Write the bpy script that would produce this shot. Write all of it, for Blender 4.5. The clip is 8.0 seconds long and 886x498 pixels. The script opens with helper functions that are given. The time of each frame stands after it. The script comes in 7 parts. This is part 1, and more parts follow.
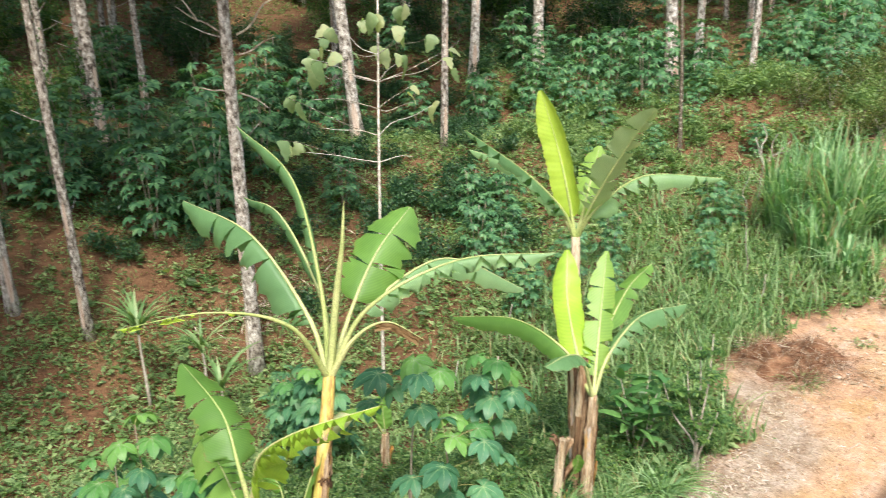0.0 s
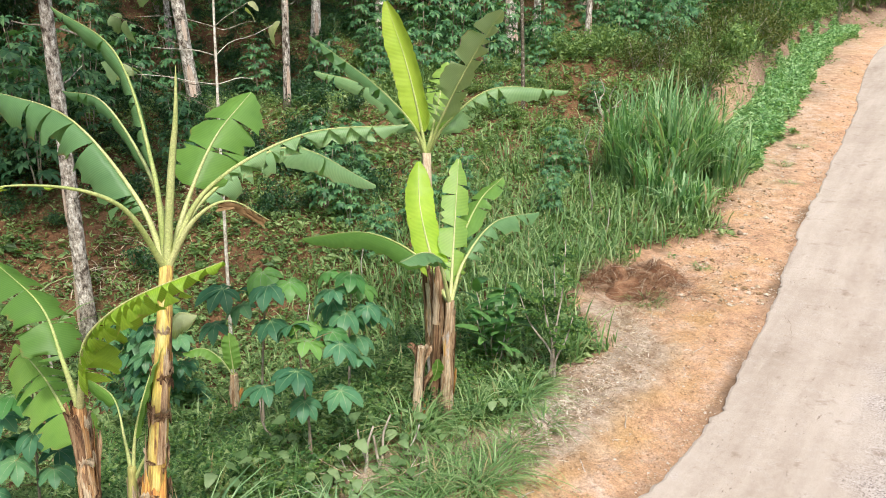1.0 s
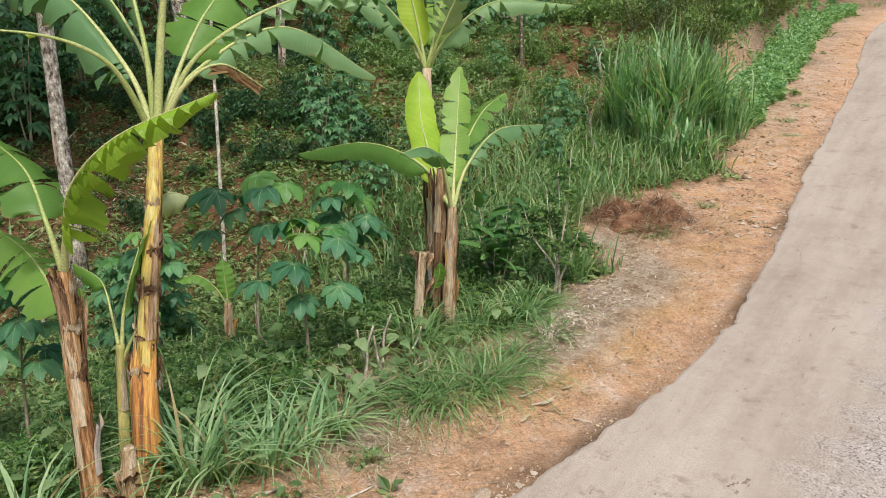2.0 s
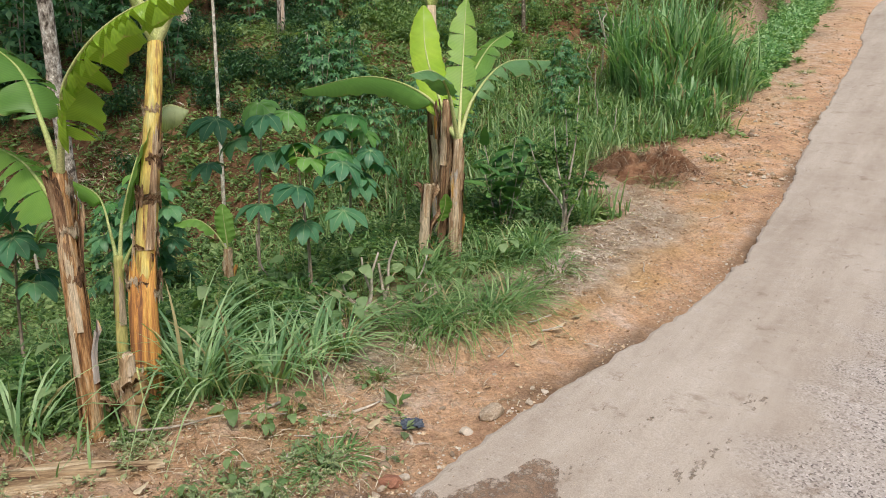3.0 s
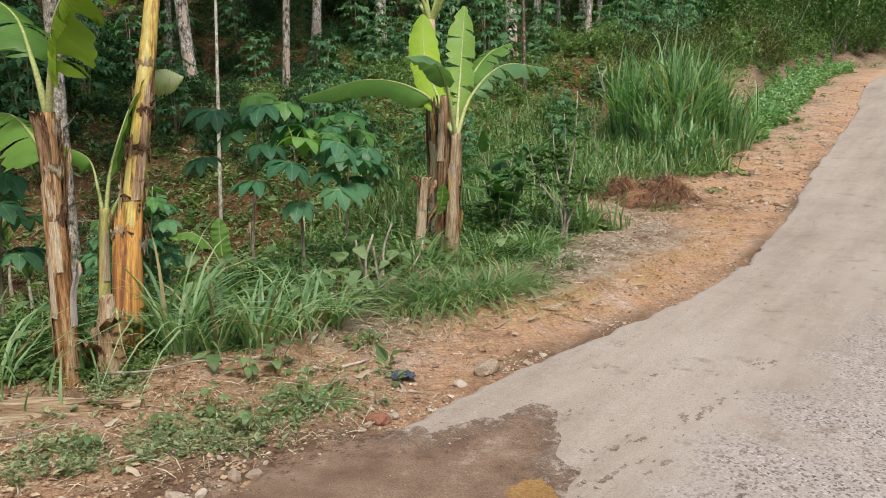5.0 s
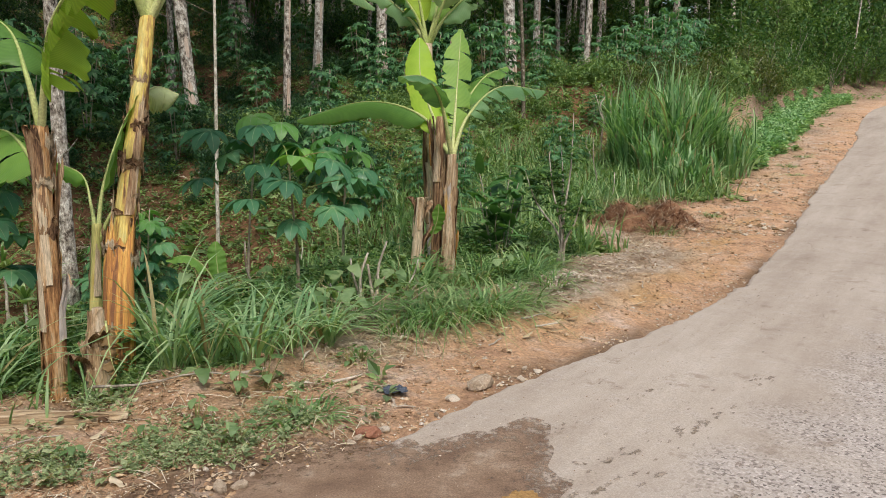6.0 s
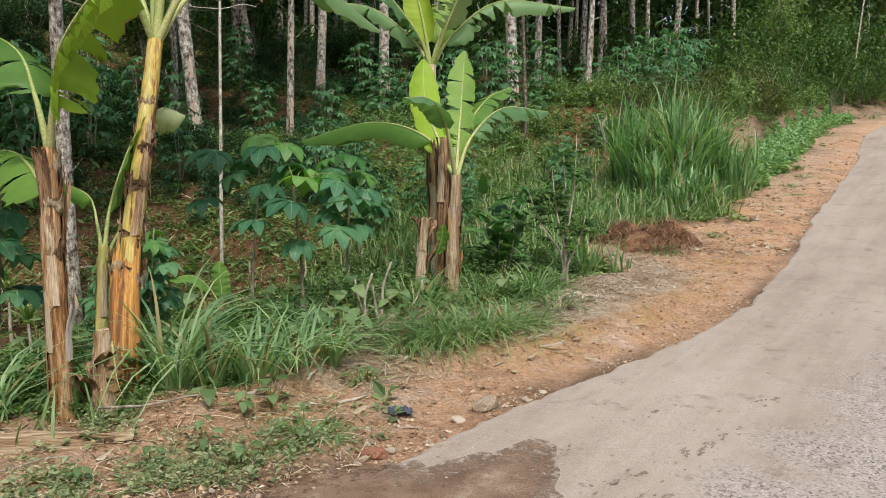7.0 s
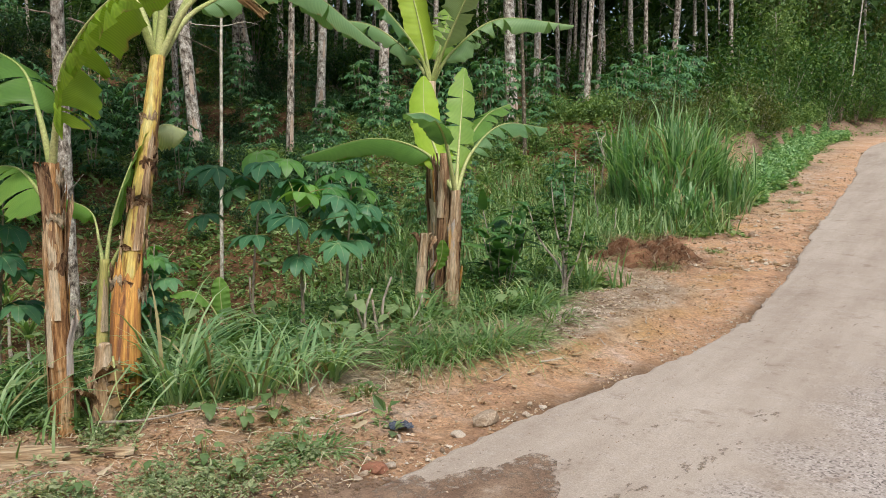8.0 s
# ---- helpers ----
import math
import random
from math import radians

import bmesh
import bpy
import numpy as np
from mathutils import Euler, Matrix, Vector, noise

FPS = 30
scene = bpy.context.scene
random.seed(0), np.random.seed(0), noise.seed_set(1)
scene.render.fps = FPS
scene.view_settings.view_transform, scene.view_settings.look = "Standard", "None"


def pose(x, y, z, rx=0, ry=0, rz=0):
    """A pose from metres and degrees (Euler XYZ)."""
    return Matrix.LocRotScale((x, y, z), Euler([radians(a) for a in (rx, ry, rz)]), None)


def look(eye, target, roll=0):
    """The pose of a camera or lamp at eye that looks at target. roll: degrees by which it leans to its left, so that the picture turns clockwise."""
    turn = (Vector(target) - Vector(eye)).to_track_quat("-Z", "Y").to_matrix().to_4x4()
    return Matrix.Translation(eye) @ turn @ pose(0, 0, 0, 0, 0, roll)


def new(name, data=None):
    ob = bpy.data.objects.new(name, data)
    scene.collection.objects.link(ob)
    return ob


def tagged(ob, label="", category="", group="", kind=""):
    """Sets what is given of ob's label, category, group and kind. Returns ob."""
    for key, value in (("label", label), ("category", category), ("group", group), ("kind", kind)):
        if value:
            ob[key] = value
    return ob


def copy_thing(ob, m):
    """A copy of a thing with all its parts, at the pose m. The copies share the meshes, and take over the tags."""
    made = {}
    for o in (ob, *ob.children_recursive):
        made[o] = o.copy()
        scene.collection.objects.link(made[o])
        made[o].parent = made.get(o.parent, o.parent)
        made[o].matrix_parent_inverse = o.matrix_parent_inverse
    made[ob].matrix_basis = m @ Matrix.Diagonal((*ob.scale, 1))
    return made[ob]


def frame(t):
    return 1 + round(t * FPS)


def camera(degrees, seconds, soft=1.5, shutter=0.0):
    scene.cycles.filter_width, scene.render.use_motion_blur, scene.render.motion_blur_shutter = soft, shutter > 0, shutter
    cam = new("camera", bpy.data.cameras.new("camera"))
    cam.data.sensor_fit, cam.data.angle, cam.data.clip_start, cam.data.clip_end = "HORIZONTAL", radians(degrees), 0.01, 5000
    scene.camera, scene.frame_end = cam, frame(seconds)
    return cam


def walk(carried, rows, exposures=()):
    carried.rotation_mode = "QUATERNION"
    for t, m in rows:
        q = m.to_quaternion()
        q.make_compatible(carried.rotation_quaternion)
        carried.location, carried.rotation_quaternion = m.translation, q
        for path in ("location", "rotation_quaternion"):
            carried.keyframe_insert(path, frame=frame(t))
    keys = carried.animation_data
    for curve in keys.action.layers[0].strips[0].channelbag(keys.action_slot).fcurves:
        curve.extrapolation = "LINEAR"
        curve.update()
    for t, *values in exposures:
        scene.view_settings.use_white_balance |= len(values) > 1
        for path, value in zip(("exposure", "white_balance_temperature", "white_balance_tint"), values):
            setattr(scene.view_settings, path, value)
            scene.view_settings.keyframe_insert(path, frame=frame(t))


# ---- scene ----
cam = camera(55.5, 8.0, soft=0.6, shutter=0.12)
PATH = [
    (0, (0.072, 0.018, 5.482), (0.053, 1.918, 4.858), -0.4),
    (0.1, (0.05, -0.017, 5.452), (0.134, 1.879, 4.82), 0.4),
    (0.2, (0.089, -0.033, 5.411), (0.232, 1.859, 4.776), 0.6),
    (0.3, (0.093, -0.032, 5.313), (0.295, 1.855, 4.68), 0.9),
    (0.4, (0.068, 0.0, 5.19), (0.331, 1.879, 4.56), 1.0),
    (0.5, (0.047, 0.045, 5.039), (0.342, 1.923, 4.415), 1.0),
    (1, (0.05, 0.046, 4.428), (0.387, 1.917, 3.809), 1.0),
    (1.5, (0.046, 0.045, 3.915), (0.388, 1.916, 3.295), 0.9),
    (1.7, (0.027, 0.039, 3.694), (0.372, 1.911, 3.079), 0.9),
    (2.8, (-0.056, 0.09, 2.937), (0.299, 1.953, 2.303), 1.1),
    (3, (-0.074, 0.071, 2.831), (0.281, 1.933, 2.192), 1.2),
    (3.5, (-0.098, 0.039, 2.52), (0.254, 1.899, 1.877), 1.2),
    (4, (-0.084, 0.0, 2.27), (0.268, 1.869, 1.651), 1.3),
    (4.5, (-0.052, -0.031, 2.053), (0.302, 1.869, 1.54), 1.4),
    (6, (0.055, -0.039, 1.768), (0.403, 1.899, 1.417), 1.3),
    (6.5, (0.051, -0.039, 1.771), (0.396, 1.904, 1.445), 1.3),
    (7, (0.028, -0.051, 1.783), (0.373, 1.895, 1.476), 1.3),
    (7.5, (0.02, -0.065, 1.78), (0.365, 1.885, 1.494), 1.2),
    (8, (0.017, -0.074, 1.776), (0.364, 1.877, 1.508), 1.3),
]
walk(cam, [(t, look(eye, target, roll)) for t, eye, target, roll in PATH],
     [(0, 1.04), (0.5, 0.98), (1.0, 0.7), (1.5, 0.41), (3.0, 0.15), (4.5, 0.07), (8, 0.1)])

# ---- world, sun, exposure ----
SUN_ELEVATION, SUN_AZIMUTH = 57.0, 176.0
world = bpy.data.worlds.new("sky")
scene.world = world
world.use_nodes = True
wn = world.node_tree.nodes
sky = wn.new("ShaderNodeTexSky")
sky.sky_type, sky.sun_disc = "NISHITA", False
sky.sun_elevation, sky.sun_rotation = radians(SUN_ELEVATION), radians(SUN_AZIMUTH)
sky.air_density, sky.dust_density, sky.ozone_density = 1.0, 4.0, 1.0
world.node_tree.links.new(sky.outputs[0], wn["Background"].inputs[0])
wn["Background"].inputs[1].default_value = 0.15
sun = new("sun", bpy.data.lights.new("sun", "SUN"))
sun.data.energy, sun.data.angle, sun.data.color = 2.05, radians(7), (1.0, 0.955, 0.89)
sa, se = radians(SUN_AZIMUTH), radians(SUN_ELEVATION)
sun.matrix_world = look((math.sin(sa) * math.cos(se) * 50, math.cos(sa) * math.cos(se) * 50, math.sin(se) * 50), (0, 0, 0))
scene.view_settings.exposure = 0.0


# ---- materials ----
def nodes_of(name):
    m = bpy.data.materials.new(name)
    m.use_nodes = True
    t = m.node_tree
    return m, t.nodes, t.links, t.nodes["Principled BSDF"]


def ramp_node(n, stops):
    r = n.new("ShaderNodeValToRGB")
    e = r.color_ramp.elements
    while len(e) < len(stops):
        e.new(0.5)
    for el, (p, c) in zip(e, stops):
        el.position, el.color = p, (*c, 1)
    return r


def noise_node(n, l, scale, detail=4.0, rough=0.6, stretch=(1, 1, 1), coords="Object"):
    tc, mp, no = n.new("ShaderNodeTexCoord"), n.new("ShaderNodeMapping"), n.new("ShaderNodeTexNoise")
    mp.inputs["Scale"].default_value = stretch
    no.inputs["Scale"].default_value, no.inputs["Detail"].default_value, no.inputs["Roughness"].default_value = scale, detail, rough
    l.new(tc.outputs[coords], mp.inputs[0])
    l.new(mp.outputs[0], no.inputs["Vector"])
    return no


def mixed(n, l, fac, a, b, how="MIX"):
    m = n.new("ShaderNodeMix")
    m.data_type, m.blend_type, m.clamp_factor = "RGBA", how, True
    for sock, v in ((m.inputs[0], fac), (m.inputs[6], a), (m.inputs[7], b)):
        if isinstance(v, (int, float)):
            sock.default_value = v
        elif isinstance(v, tuple):
            sock.default_value = (*v, 1)
        else:
            l.new(v, sock)
    return m.outputs[2]


def bump(n, l, p, height, strength, dist):
    b = n.new("ShaderNodeBump")
    b.inputs["Strength"].default_value, b.inputs["Distance"].default_value = strength, dist
    l.new(height, b.inputs["Height"])
    l.new(b.outputs[0], p.inputs["Normal"])


def leaf_mat(name, stops, trans=0.35, rough=0.45, island=False, scale=7.0, vein=0.0, blot=None):
    """A thin leaf: colour by leaf, mottled along it, some light coming through."""
    m, n, l, p = nodes_of(name)
    rnd = n.new("ShaderNodeNewGeometry").outputs["Random Per Island"] if island else n.new("ShaderNodeObjectInfo").outputs["Random"]
    no = noise_node(n, l, scale, 3.0)
    add = n.new("ShaderNodeMath")
    add.operation = "MULTIPLY_ADD"
    l.new(no.outputs["Fac"], add.inputs[0])
    add.inputs[1].default_value = 0.7
    sub = n.new("ShaderNodeMath")
    sub.operation = "MULTIPLY_ADD"
    l.new(rnd, sub.inputs[0])
    sub.inputs[1].default_value, sub.inputs[2].default_value = 0.75, -0.22
    l.new(sub.outputs[0], add.inputs[2])
    r = ramp_node(n, stops)
    l.new(add.outputs[0], r.inputs[0])
    col = r.outputs[0]
    if blot:
        bn = noise_node(n, l, 16.0, 5.0, 0.7)
        br = ramp_node(n, [(0.62, (0, 0, 0)), (0.7, (1, 1, 1))])
        l.new(bn.outputs["Fac"], br.inputs[0])
        col = mixed(n, l, br.outputs[0], col, blot)
    relief = noise_node(n, l, 60.0, 2.0).outputs["Fac"]
    if vein:
        at, ed = n.new("ShaderNodeAttribute"), n.new("ShaderNodeAttribute")
        at.attribute_name, ed.attribute_name = "along", "across"
        warp = noise_node(n, l, 5.0, 2.0)
        mul, sn = n.new("ShaderNodeMath"), n.new("ShaderNodeMath")
        mul.operation, sn.operation = "MULTIPLY_ADD", "SINE"
        l.new(at.outputs["Fac"], mul.inputs[0])
        mul.inputs[1].default_value = vein
        l.new(warp.outputs["Fac"], mul.inputs[2])
        l.new(mul.outputs[0], sn.inputs[0])
        vr = ramp_node(n, [(0.0, (0.9, 0.92, 0.9)), (0.55, (1.02, 1.02, 1.0)), (1.0, (1.07, 1.06, 1.02))])
        l.new(sn.outputs[0], vr.inputs[0])
        col = mixed(n, l, 1.0, col, vr.outputs[0], "MULTIPLY")
        er = ramp_node(n, [(0.9, (0, 0, 0)), (1.0, (0.8, 0.8, 0.8))])
        spots = noise_node(n, l, 9.0, 4.0, 0.7)
        sr = ramp_node(n, [(0.5, (0, 0, 0)), (0.62, (1, 1, 1))])
        l.new(ed.outputs["Fac"], er.inputs[0])
        l.new(spots.outputs["Fac"], sr.inputs[0])
        col = mixed(n, l, mixed(n, l, 1.0, er.outputs[0], sr.outputs[0], "MULTIPLY"), col, (0.3, 0.2, 0.08))
        relief = sn.outputs[0]
    l.new(col, p.inputs["Base Color"])
    p.inputs["Roughness"].default_value = rough
    p.inputs["Specular IOR Level"].default_value = 0.35
    bump(n, l, p, relief, 0.12 if vein else 0.3, 0.004)
    tr, mx = n.new("ShaderNodeBsdfTranslucent"), n.new("ShaderNodeMixShader")
    l.new(mixed(n, l, 1.0, col, (1.5, 1.55, 0.6), "MULTIPLY"), tr.inputs["Color"])
    mx.inputs[0].default_value = trans
    l.new(p.outputs[0], mx.inputs[1])
    l.new(tr.outputs[0], mx.inputs[2])
    l.new(mx.outputs[0], n["Material Output"].inputs[0])
    return m


def rough_mat(name, stops, scale=8.0, stretch=(1, 1, 1), rough=0.9, relief=0.5, dist=0.01, fine=70.0, spread=0.35, spec=0.2, random_by="object", grain=(0.62, 1.25)):
    """An opaque natural surface: large stains, fine grain, relief."""
    m, n, l, p = nodes_of(name)
    big = noise_node(n, l, scale, 6.0, 0.65, stretch)
    small = noise_node(n, l, fine, 4.0, 0.7, stretch)
    rnd = n.new("ShaderNodeObjectInfo").outputs["Random"] if random_by == "object" else n.new("ShaderNodeNewGeometry").outputs["Random Per Island"]
    a = n.new("ShaderNodeMath")
    a.operation = "MULTIPLY_ADD"
    l.new(rnd, a.inputs[0])
    a.inputs[1].default_value, a.inputs[2].default_value = spread, -spread / 2
    b = n.new("ShaderNodeMath")
    b.operation = "ADD"
    l.new(a.outputs[0], b.inputs[0])
    l.new(big.outputs["Fac"], b.inputs[1])
    r = ramp_node(n, stops)
    l.new(b.outputs[0], r.inputs[0])
    g = ramp_node(n, [(0.3, (grain[0],) * 3), (0.7, (grain[1],) * 3)])
    l.new(small.outputs["Fac"], g.inputs[0])
    l.new(mixed(n, l, 1.0, r.outputs[0], g.outputs[0], "MULTIPLY"), p.inputs["Base Color"])
    p.inputs["Roughness"].default_value = rough
    p.inputs["Specular IOR Level"].default_value = spec
    bump(n, l, p, mixed(n, l, 0.5, big.outputs["Fac"], small.outputs["Fac"]), relief, dist)
    return m


BANANA_LEAF = leaf_mat("banana_leaf_green", [(0.15, (0.13, 0.27, 0.06)), (0.5, (0.2, 0.38, 0.085)), (0.85, (0.3, 0.47, 0.11))], 0.42, 0.38, scale=3.0, vein=420.0)
BANANA_LEAF_DARK = leaf_mat("banana_leaf_blue_green", [(0.15, (0.12, 0.25, 0.1)), (0.5, (0.18, 0.34, 0.15)), (0.85, (0.26, 0.42, 0.2))], 0.36, 0.42, scale=3.0, vein=420.0)
BANANA_LEAF_YOUNG = leaf_mat("banana_leaf_yellow_green", [(0.15, (0.19, 0.34, 0.035)), (0.5, (0.29, 0.46, 0.045)), (0.85, (0.42, 0.57, 0.07))], 0.24, 0.35, scale=3.0, vein=420.0)
BANANA_LEAF_PALE = leaf_mat("banana_leaf_pale", [(0.15, (0.3, 0.4, 0.2)), (0.5, (0.42, 0.5, 0.29)), (0.85, (0.52, 0.57, 0.36))], 0.45, 0.45, scale=3.0, vein=420.0)
BANANA_LEAF_DRY = leaf_mat("banana_leaf_dry", [(0.15, (0.2, 0.12, 0.05)), (0.5, (0.36, 0.25, 0.12)), (0.85, (0.5, 0.4, 0.22))], 0.2, 0.8, scale=6.0)
MIDRIB = rough_mat("banana_midrib", [(0.3, (0.36, 0.44, 0.14)), (0.7, (0.55, 0.58, 0.26))], 3.0, rough=0.5, relief=0.1)
STEM_GREEN = rough_mat("banana_stem_yellow_green", [(0.37, (0.11, 0.06, 0.03)), (0.44, (0.4, 0.24, 0.08)), (0.51, (0.62, 0.47, 0.12)), (0.61, (0.6, 0.53, 0.2)), (0.72, (0.42, 0.42, 0.14))], 7.0, (2.4, 2.4, 0.35), 0.5, 0.5, 0.012, 26.0, grain=(0.55, 1.22))
STEM_ORANGE = rough_mat("banana_stem_orange_brown", [(0.3, (0.22, 0.1, 0.05)), (0.4, (0.54, 0.25, 0.07)), (0.5, (0.7, 0.42, 0.11)), (0.58, (0.66, 0.46, 0.28)), (0.68, (0.54, 0.48, 0.42))], 6.0, (5.0, 5.0, 0.12), 0.6, 0.7, 0.015, 40.0)
SHEATH_DRY = rough_mat("dry_banana_sheath", [(0.28, (0.09, 0.048, 0.028)), (0.38, (0.31, 0.18, 0.095)), (0.5, (0.48, 0.33, 0.19)), (0.64, (0.66, 0.54, 0.37))], 9.0, (3.0, 3.0, 0.2), 0.85, 1.0, 0.04, 44.0, grain=(0.5, 1.4))
CASSAVA_LEAF = leaf_mat("cassava_leaf", [(0.15, (0.05, 0.16, 0.08)), (0.5, (0.085, 0.235, 0.12)), (0.85, (0.15, 0.33, 0.15))], 0.3, 0.42)
CASSAVA_YOUNG = leaf_mat("cassava_leaf_young", [(0.15, (0.08, 0.24, 0.07)), (0.5, (0.13, 0.31, 0.08)), (0.85, (0.2, 0.4, 0.1))], 0.35, 0.42)
CASSAVA_FAR = leaf_mat("cassava_leaf_massed", [(0.15, (0.045, 0.135, 0.06)), (0.5, (0.085, 0.215, 0.095)), (0.85, (0.17, 0.33, 0.14))], 0.3, 0.45, island=True)
PETIOLE = rough_mat("cassava_petiole", [(0.3, (0.25, 0.2, 0.08)), (0.7, (0.3, 0.34, 0.12))], 6.0, rough=0.6, relief=0.1)
CASSAVA_STEM = rough_mat("cassava_stem", [(0.3, (0.26, 0.2, 0.14)), (0.7, (0.54, 0.47, 0.36))], 14.0, (1, 1, 0.6), 0.8, 0.5)
BARK = rough_mat("lichened_grey_bark", [(0.38, (0.09, 0.07, 0.055)), (0.45, (0.33, 0.285, 0.235)), (0.53, (0.51, 0.46, 0.39)), (0.6, (0.76, 0.73, 0.66))], 12.0, (1.0, 1.0, 0.6), 0.9, 1.0, 0.04, 45.0, spread=0.1, grain=(0.45, 1.45))
TORN_SHEATH = rough_mat("torn_pale_sheath", [(0.3, (0.16, 0.09, 0.05)), (0.42, (0.42, 0.28, 0.15)), (0.55, (0.6, 0.45, 0.28)), (0.7, (0.74, 0.62, 0.45))], 9.0, (3.0, 3.0, 0.3), 0.85, 0.9, 0.03, 40.0, grain=(0.6, 1.3))
SHEATH_BROWN = rough_mat("brown_banana_sheath", [(0.33, (0.055, 0.03, 0.018)), (0.41, (0.28, 0.135, 0.055)), (0.5, (0.49, 0.27, 0.11)), (0.6, (0.62, 0.45, 0.27))], 7.0, (3.0, 3.0, 0.35), 0.8, 1.0, 0.04, 34.0, grain=(0.45, 1.35))
STALK = rough_mat("dry_leaf_stalk", [(0.32, (0.12, 0.07, 0.04)), (0.44, (0.34, 0.23, 0.13)), (0.56, (0.48, 0.36, 0.22)), (0.7, (0.62, 0.51, 0.36))], 9.0, (0.25, 4.0, 4.0), 0.85, 0.8, 0.02, 40.0, grain=(0.6, 1.3))
BARK_THIN = rough_mat("mottled_sapling_bark", [(0.36, (0.14, 0.115, 0.08)), (0.45, (0.4, 0.36, 0.28)), (0.54, (0.56, 0.52, 0.42)), (0.64, (0.74, 0.71, 0.62))], 24.0, (1, 1, 0.6), 0.9, 0.6, 0.01, 60.0, grain=(0.5, 1.3))
BARK_SCAR = rough_mat("stripped_pinkish_bark", [(0.3, (0.3, 0.19, 0.13)), (0.45, (0.56, 0.42, 0.32)), (0.6, (0.7, 0.59, 0.49)), (0.75, (0.56, 0.34, 0.2))], 9.0, (3, 3, 0.3), 0.8, 0.8, spread=0.12)
TWIG = rough_mat("pale_dry_twig", [(0.3, (0.22, 0.18, 0.13)), (0.65, (0.6, 0.54, 0.45))], 12.0, (1, 1, 0.5), 0.9, 0.5)
CANOPY = leaf_mat("tree_crown_leaves", [(0.15, (0.025, 0.07, 0.02)), (0.5, (0.05, 0.12, 0.03)), (0.85, (0.1, 0.19, 0.05))], 0.3, 0.5, island=True)
SHRUB = leaf_mat("shrub_leaves", [(0.15, (0.03, 0.09, 0.025)), (0.5, (0.07, 0.16, 0.04)), (0.85, (0.15, 0.25, 0.06))], 0.3, 0.5, island=True)
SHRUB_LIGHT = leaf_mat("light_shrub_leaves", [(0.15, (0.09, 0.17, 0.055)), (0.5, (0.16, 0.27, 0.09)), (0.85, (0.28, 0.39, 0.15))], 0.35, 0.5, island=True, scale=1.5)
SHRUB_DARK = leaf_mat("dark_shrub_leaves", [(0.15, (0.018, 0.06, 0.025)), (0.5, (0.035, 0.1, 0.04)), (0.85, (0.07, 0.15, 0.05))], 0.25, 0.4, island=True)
SHRUB_OLIVE = leaf_mat("olive_shrub_leaves", [(0.15, (0.05, 0.08, 0.02)), (0.5, (0.1, 0.14, 0.035)), (0.85, (0.18, 0.2, 0.06))], 0.3, 0.5, island=True)
WEED_PALE = leaf_mat("grey_green_weed_leaves", [(0.1, (0.13, 0.18, 0.085)), (0.35, (0.21, 0.28, 0.14)), (0.6, (0.31, 0.38, 0.2)), (0.9, (0.45, 0.49, 0.3))], 0.3, 0.55, island=True, scale=1.6)
WEED = leaf_mat("weed_leaves", [(0.1, (0.07, 0.13, 0.05)), (0.35, (0.13, 0.225, 0.08)), (0.6, (0.2, 0.315, 0.115)), (0.9, (0.34, 0.435, 0.2))], 0.35, 0.5, island=True, scale=1.6)
GRASS = leaf_mat("grass_blades", [(0.12, (0.09, 0.19, 0.065)), (0.5, (0.18, 0.32, 0.12)), (0.88, (0.37, 0.48, 0.24))], 0.35, 0.45, island=True, scale=1.8)
DRY_GRASS = leaf_mat("dry_grass_blades", [(0.12, (0.16, 0.14, 0.06)), (0.5, (0.3, 0.26, 0.12)), (0.88, (0.46, 0.4, 0.22))], 0.2, 0.7, island=True)
KING_GRASS = leaf_mat("elephant_grass_blades", [(0.12, (0.09, 0.21, 0.085)), (0.5, (0.21, 0.4, 0.165)), (0.88, (0.44, 0.6, 0.36))], 0.35, 0.4, island=True, scale=2.5)
GRASS_BLUE = leaf_mat("lemongrass_blades", [(0.12, (0.14, 0.27, 0.13)), (0.5, (0.25, 0.41, 0.2)), (0.88, (0.42, 0.56, 0.31))], 0.35, 0.45, island=True)
PALE_LEAF = leaf_mat("sapling_leaf", [(0.15, (0.17, 0.27, 0.12)), (0.5, (0.28, 0.38, 0.19)), (0.85, (0.44, 0.48, 0.26))], 0.45, 0.5, blot=(0.35, 0.26, 0.12))
STRAW = rough_mat("dry_straw", [(0.25, (0.24, 0.17, 0.1)), (0.5, (0.48, 0.38, 0.24)), (0.75, (0.7, 0.62, 0.47))], 9.0, rough=0.9, relief=0.2, spread=0.7, random_by="island")
LITTER = leaf_mat("dead_leaves", [(0.15, (0.1, 0.05, 0.025)), (0.5, (0.24, 0.14, 0.07)), (0.85, (0.42, 0.3, 0.18))], 0.1, 0.8, island=True)
STONE = rough_mat("field_stone", [(0.3, (0.3, 0.22, 0.15)), (0.5, (0.46, 0.37, 0.27)), (0.7, (0.62, 0.54, 0.44))], 14.0, rough=0.85, relief=0.5, spread=0.6)
HUSK = rough_mat("dry_husk", [(0.25, (0.3, 0.21, 0.15)), (0.5, (0.53, 0.44, 0.34)), (0.75, (0.74, 0.67, 0.57))], 9.0, rough=0.9, relief=0.2, spread=0.5, random_by="island")
GRIT = rough_mat("loose_grit", [(0.25, (0.25, 0.16, 0.08)), (0.5, (0.45, 0.34, 0.22)), (0.75, (0.65, 0.58, 0.47))], 14.0, rough=0.9, relief=0.3, spread=0.7, random_by="island")
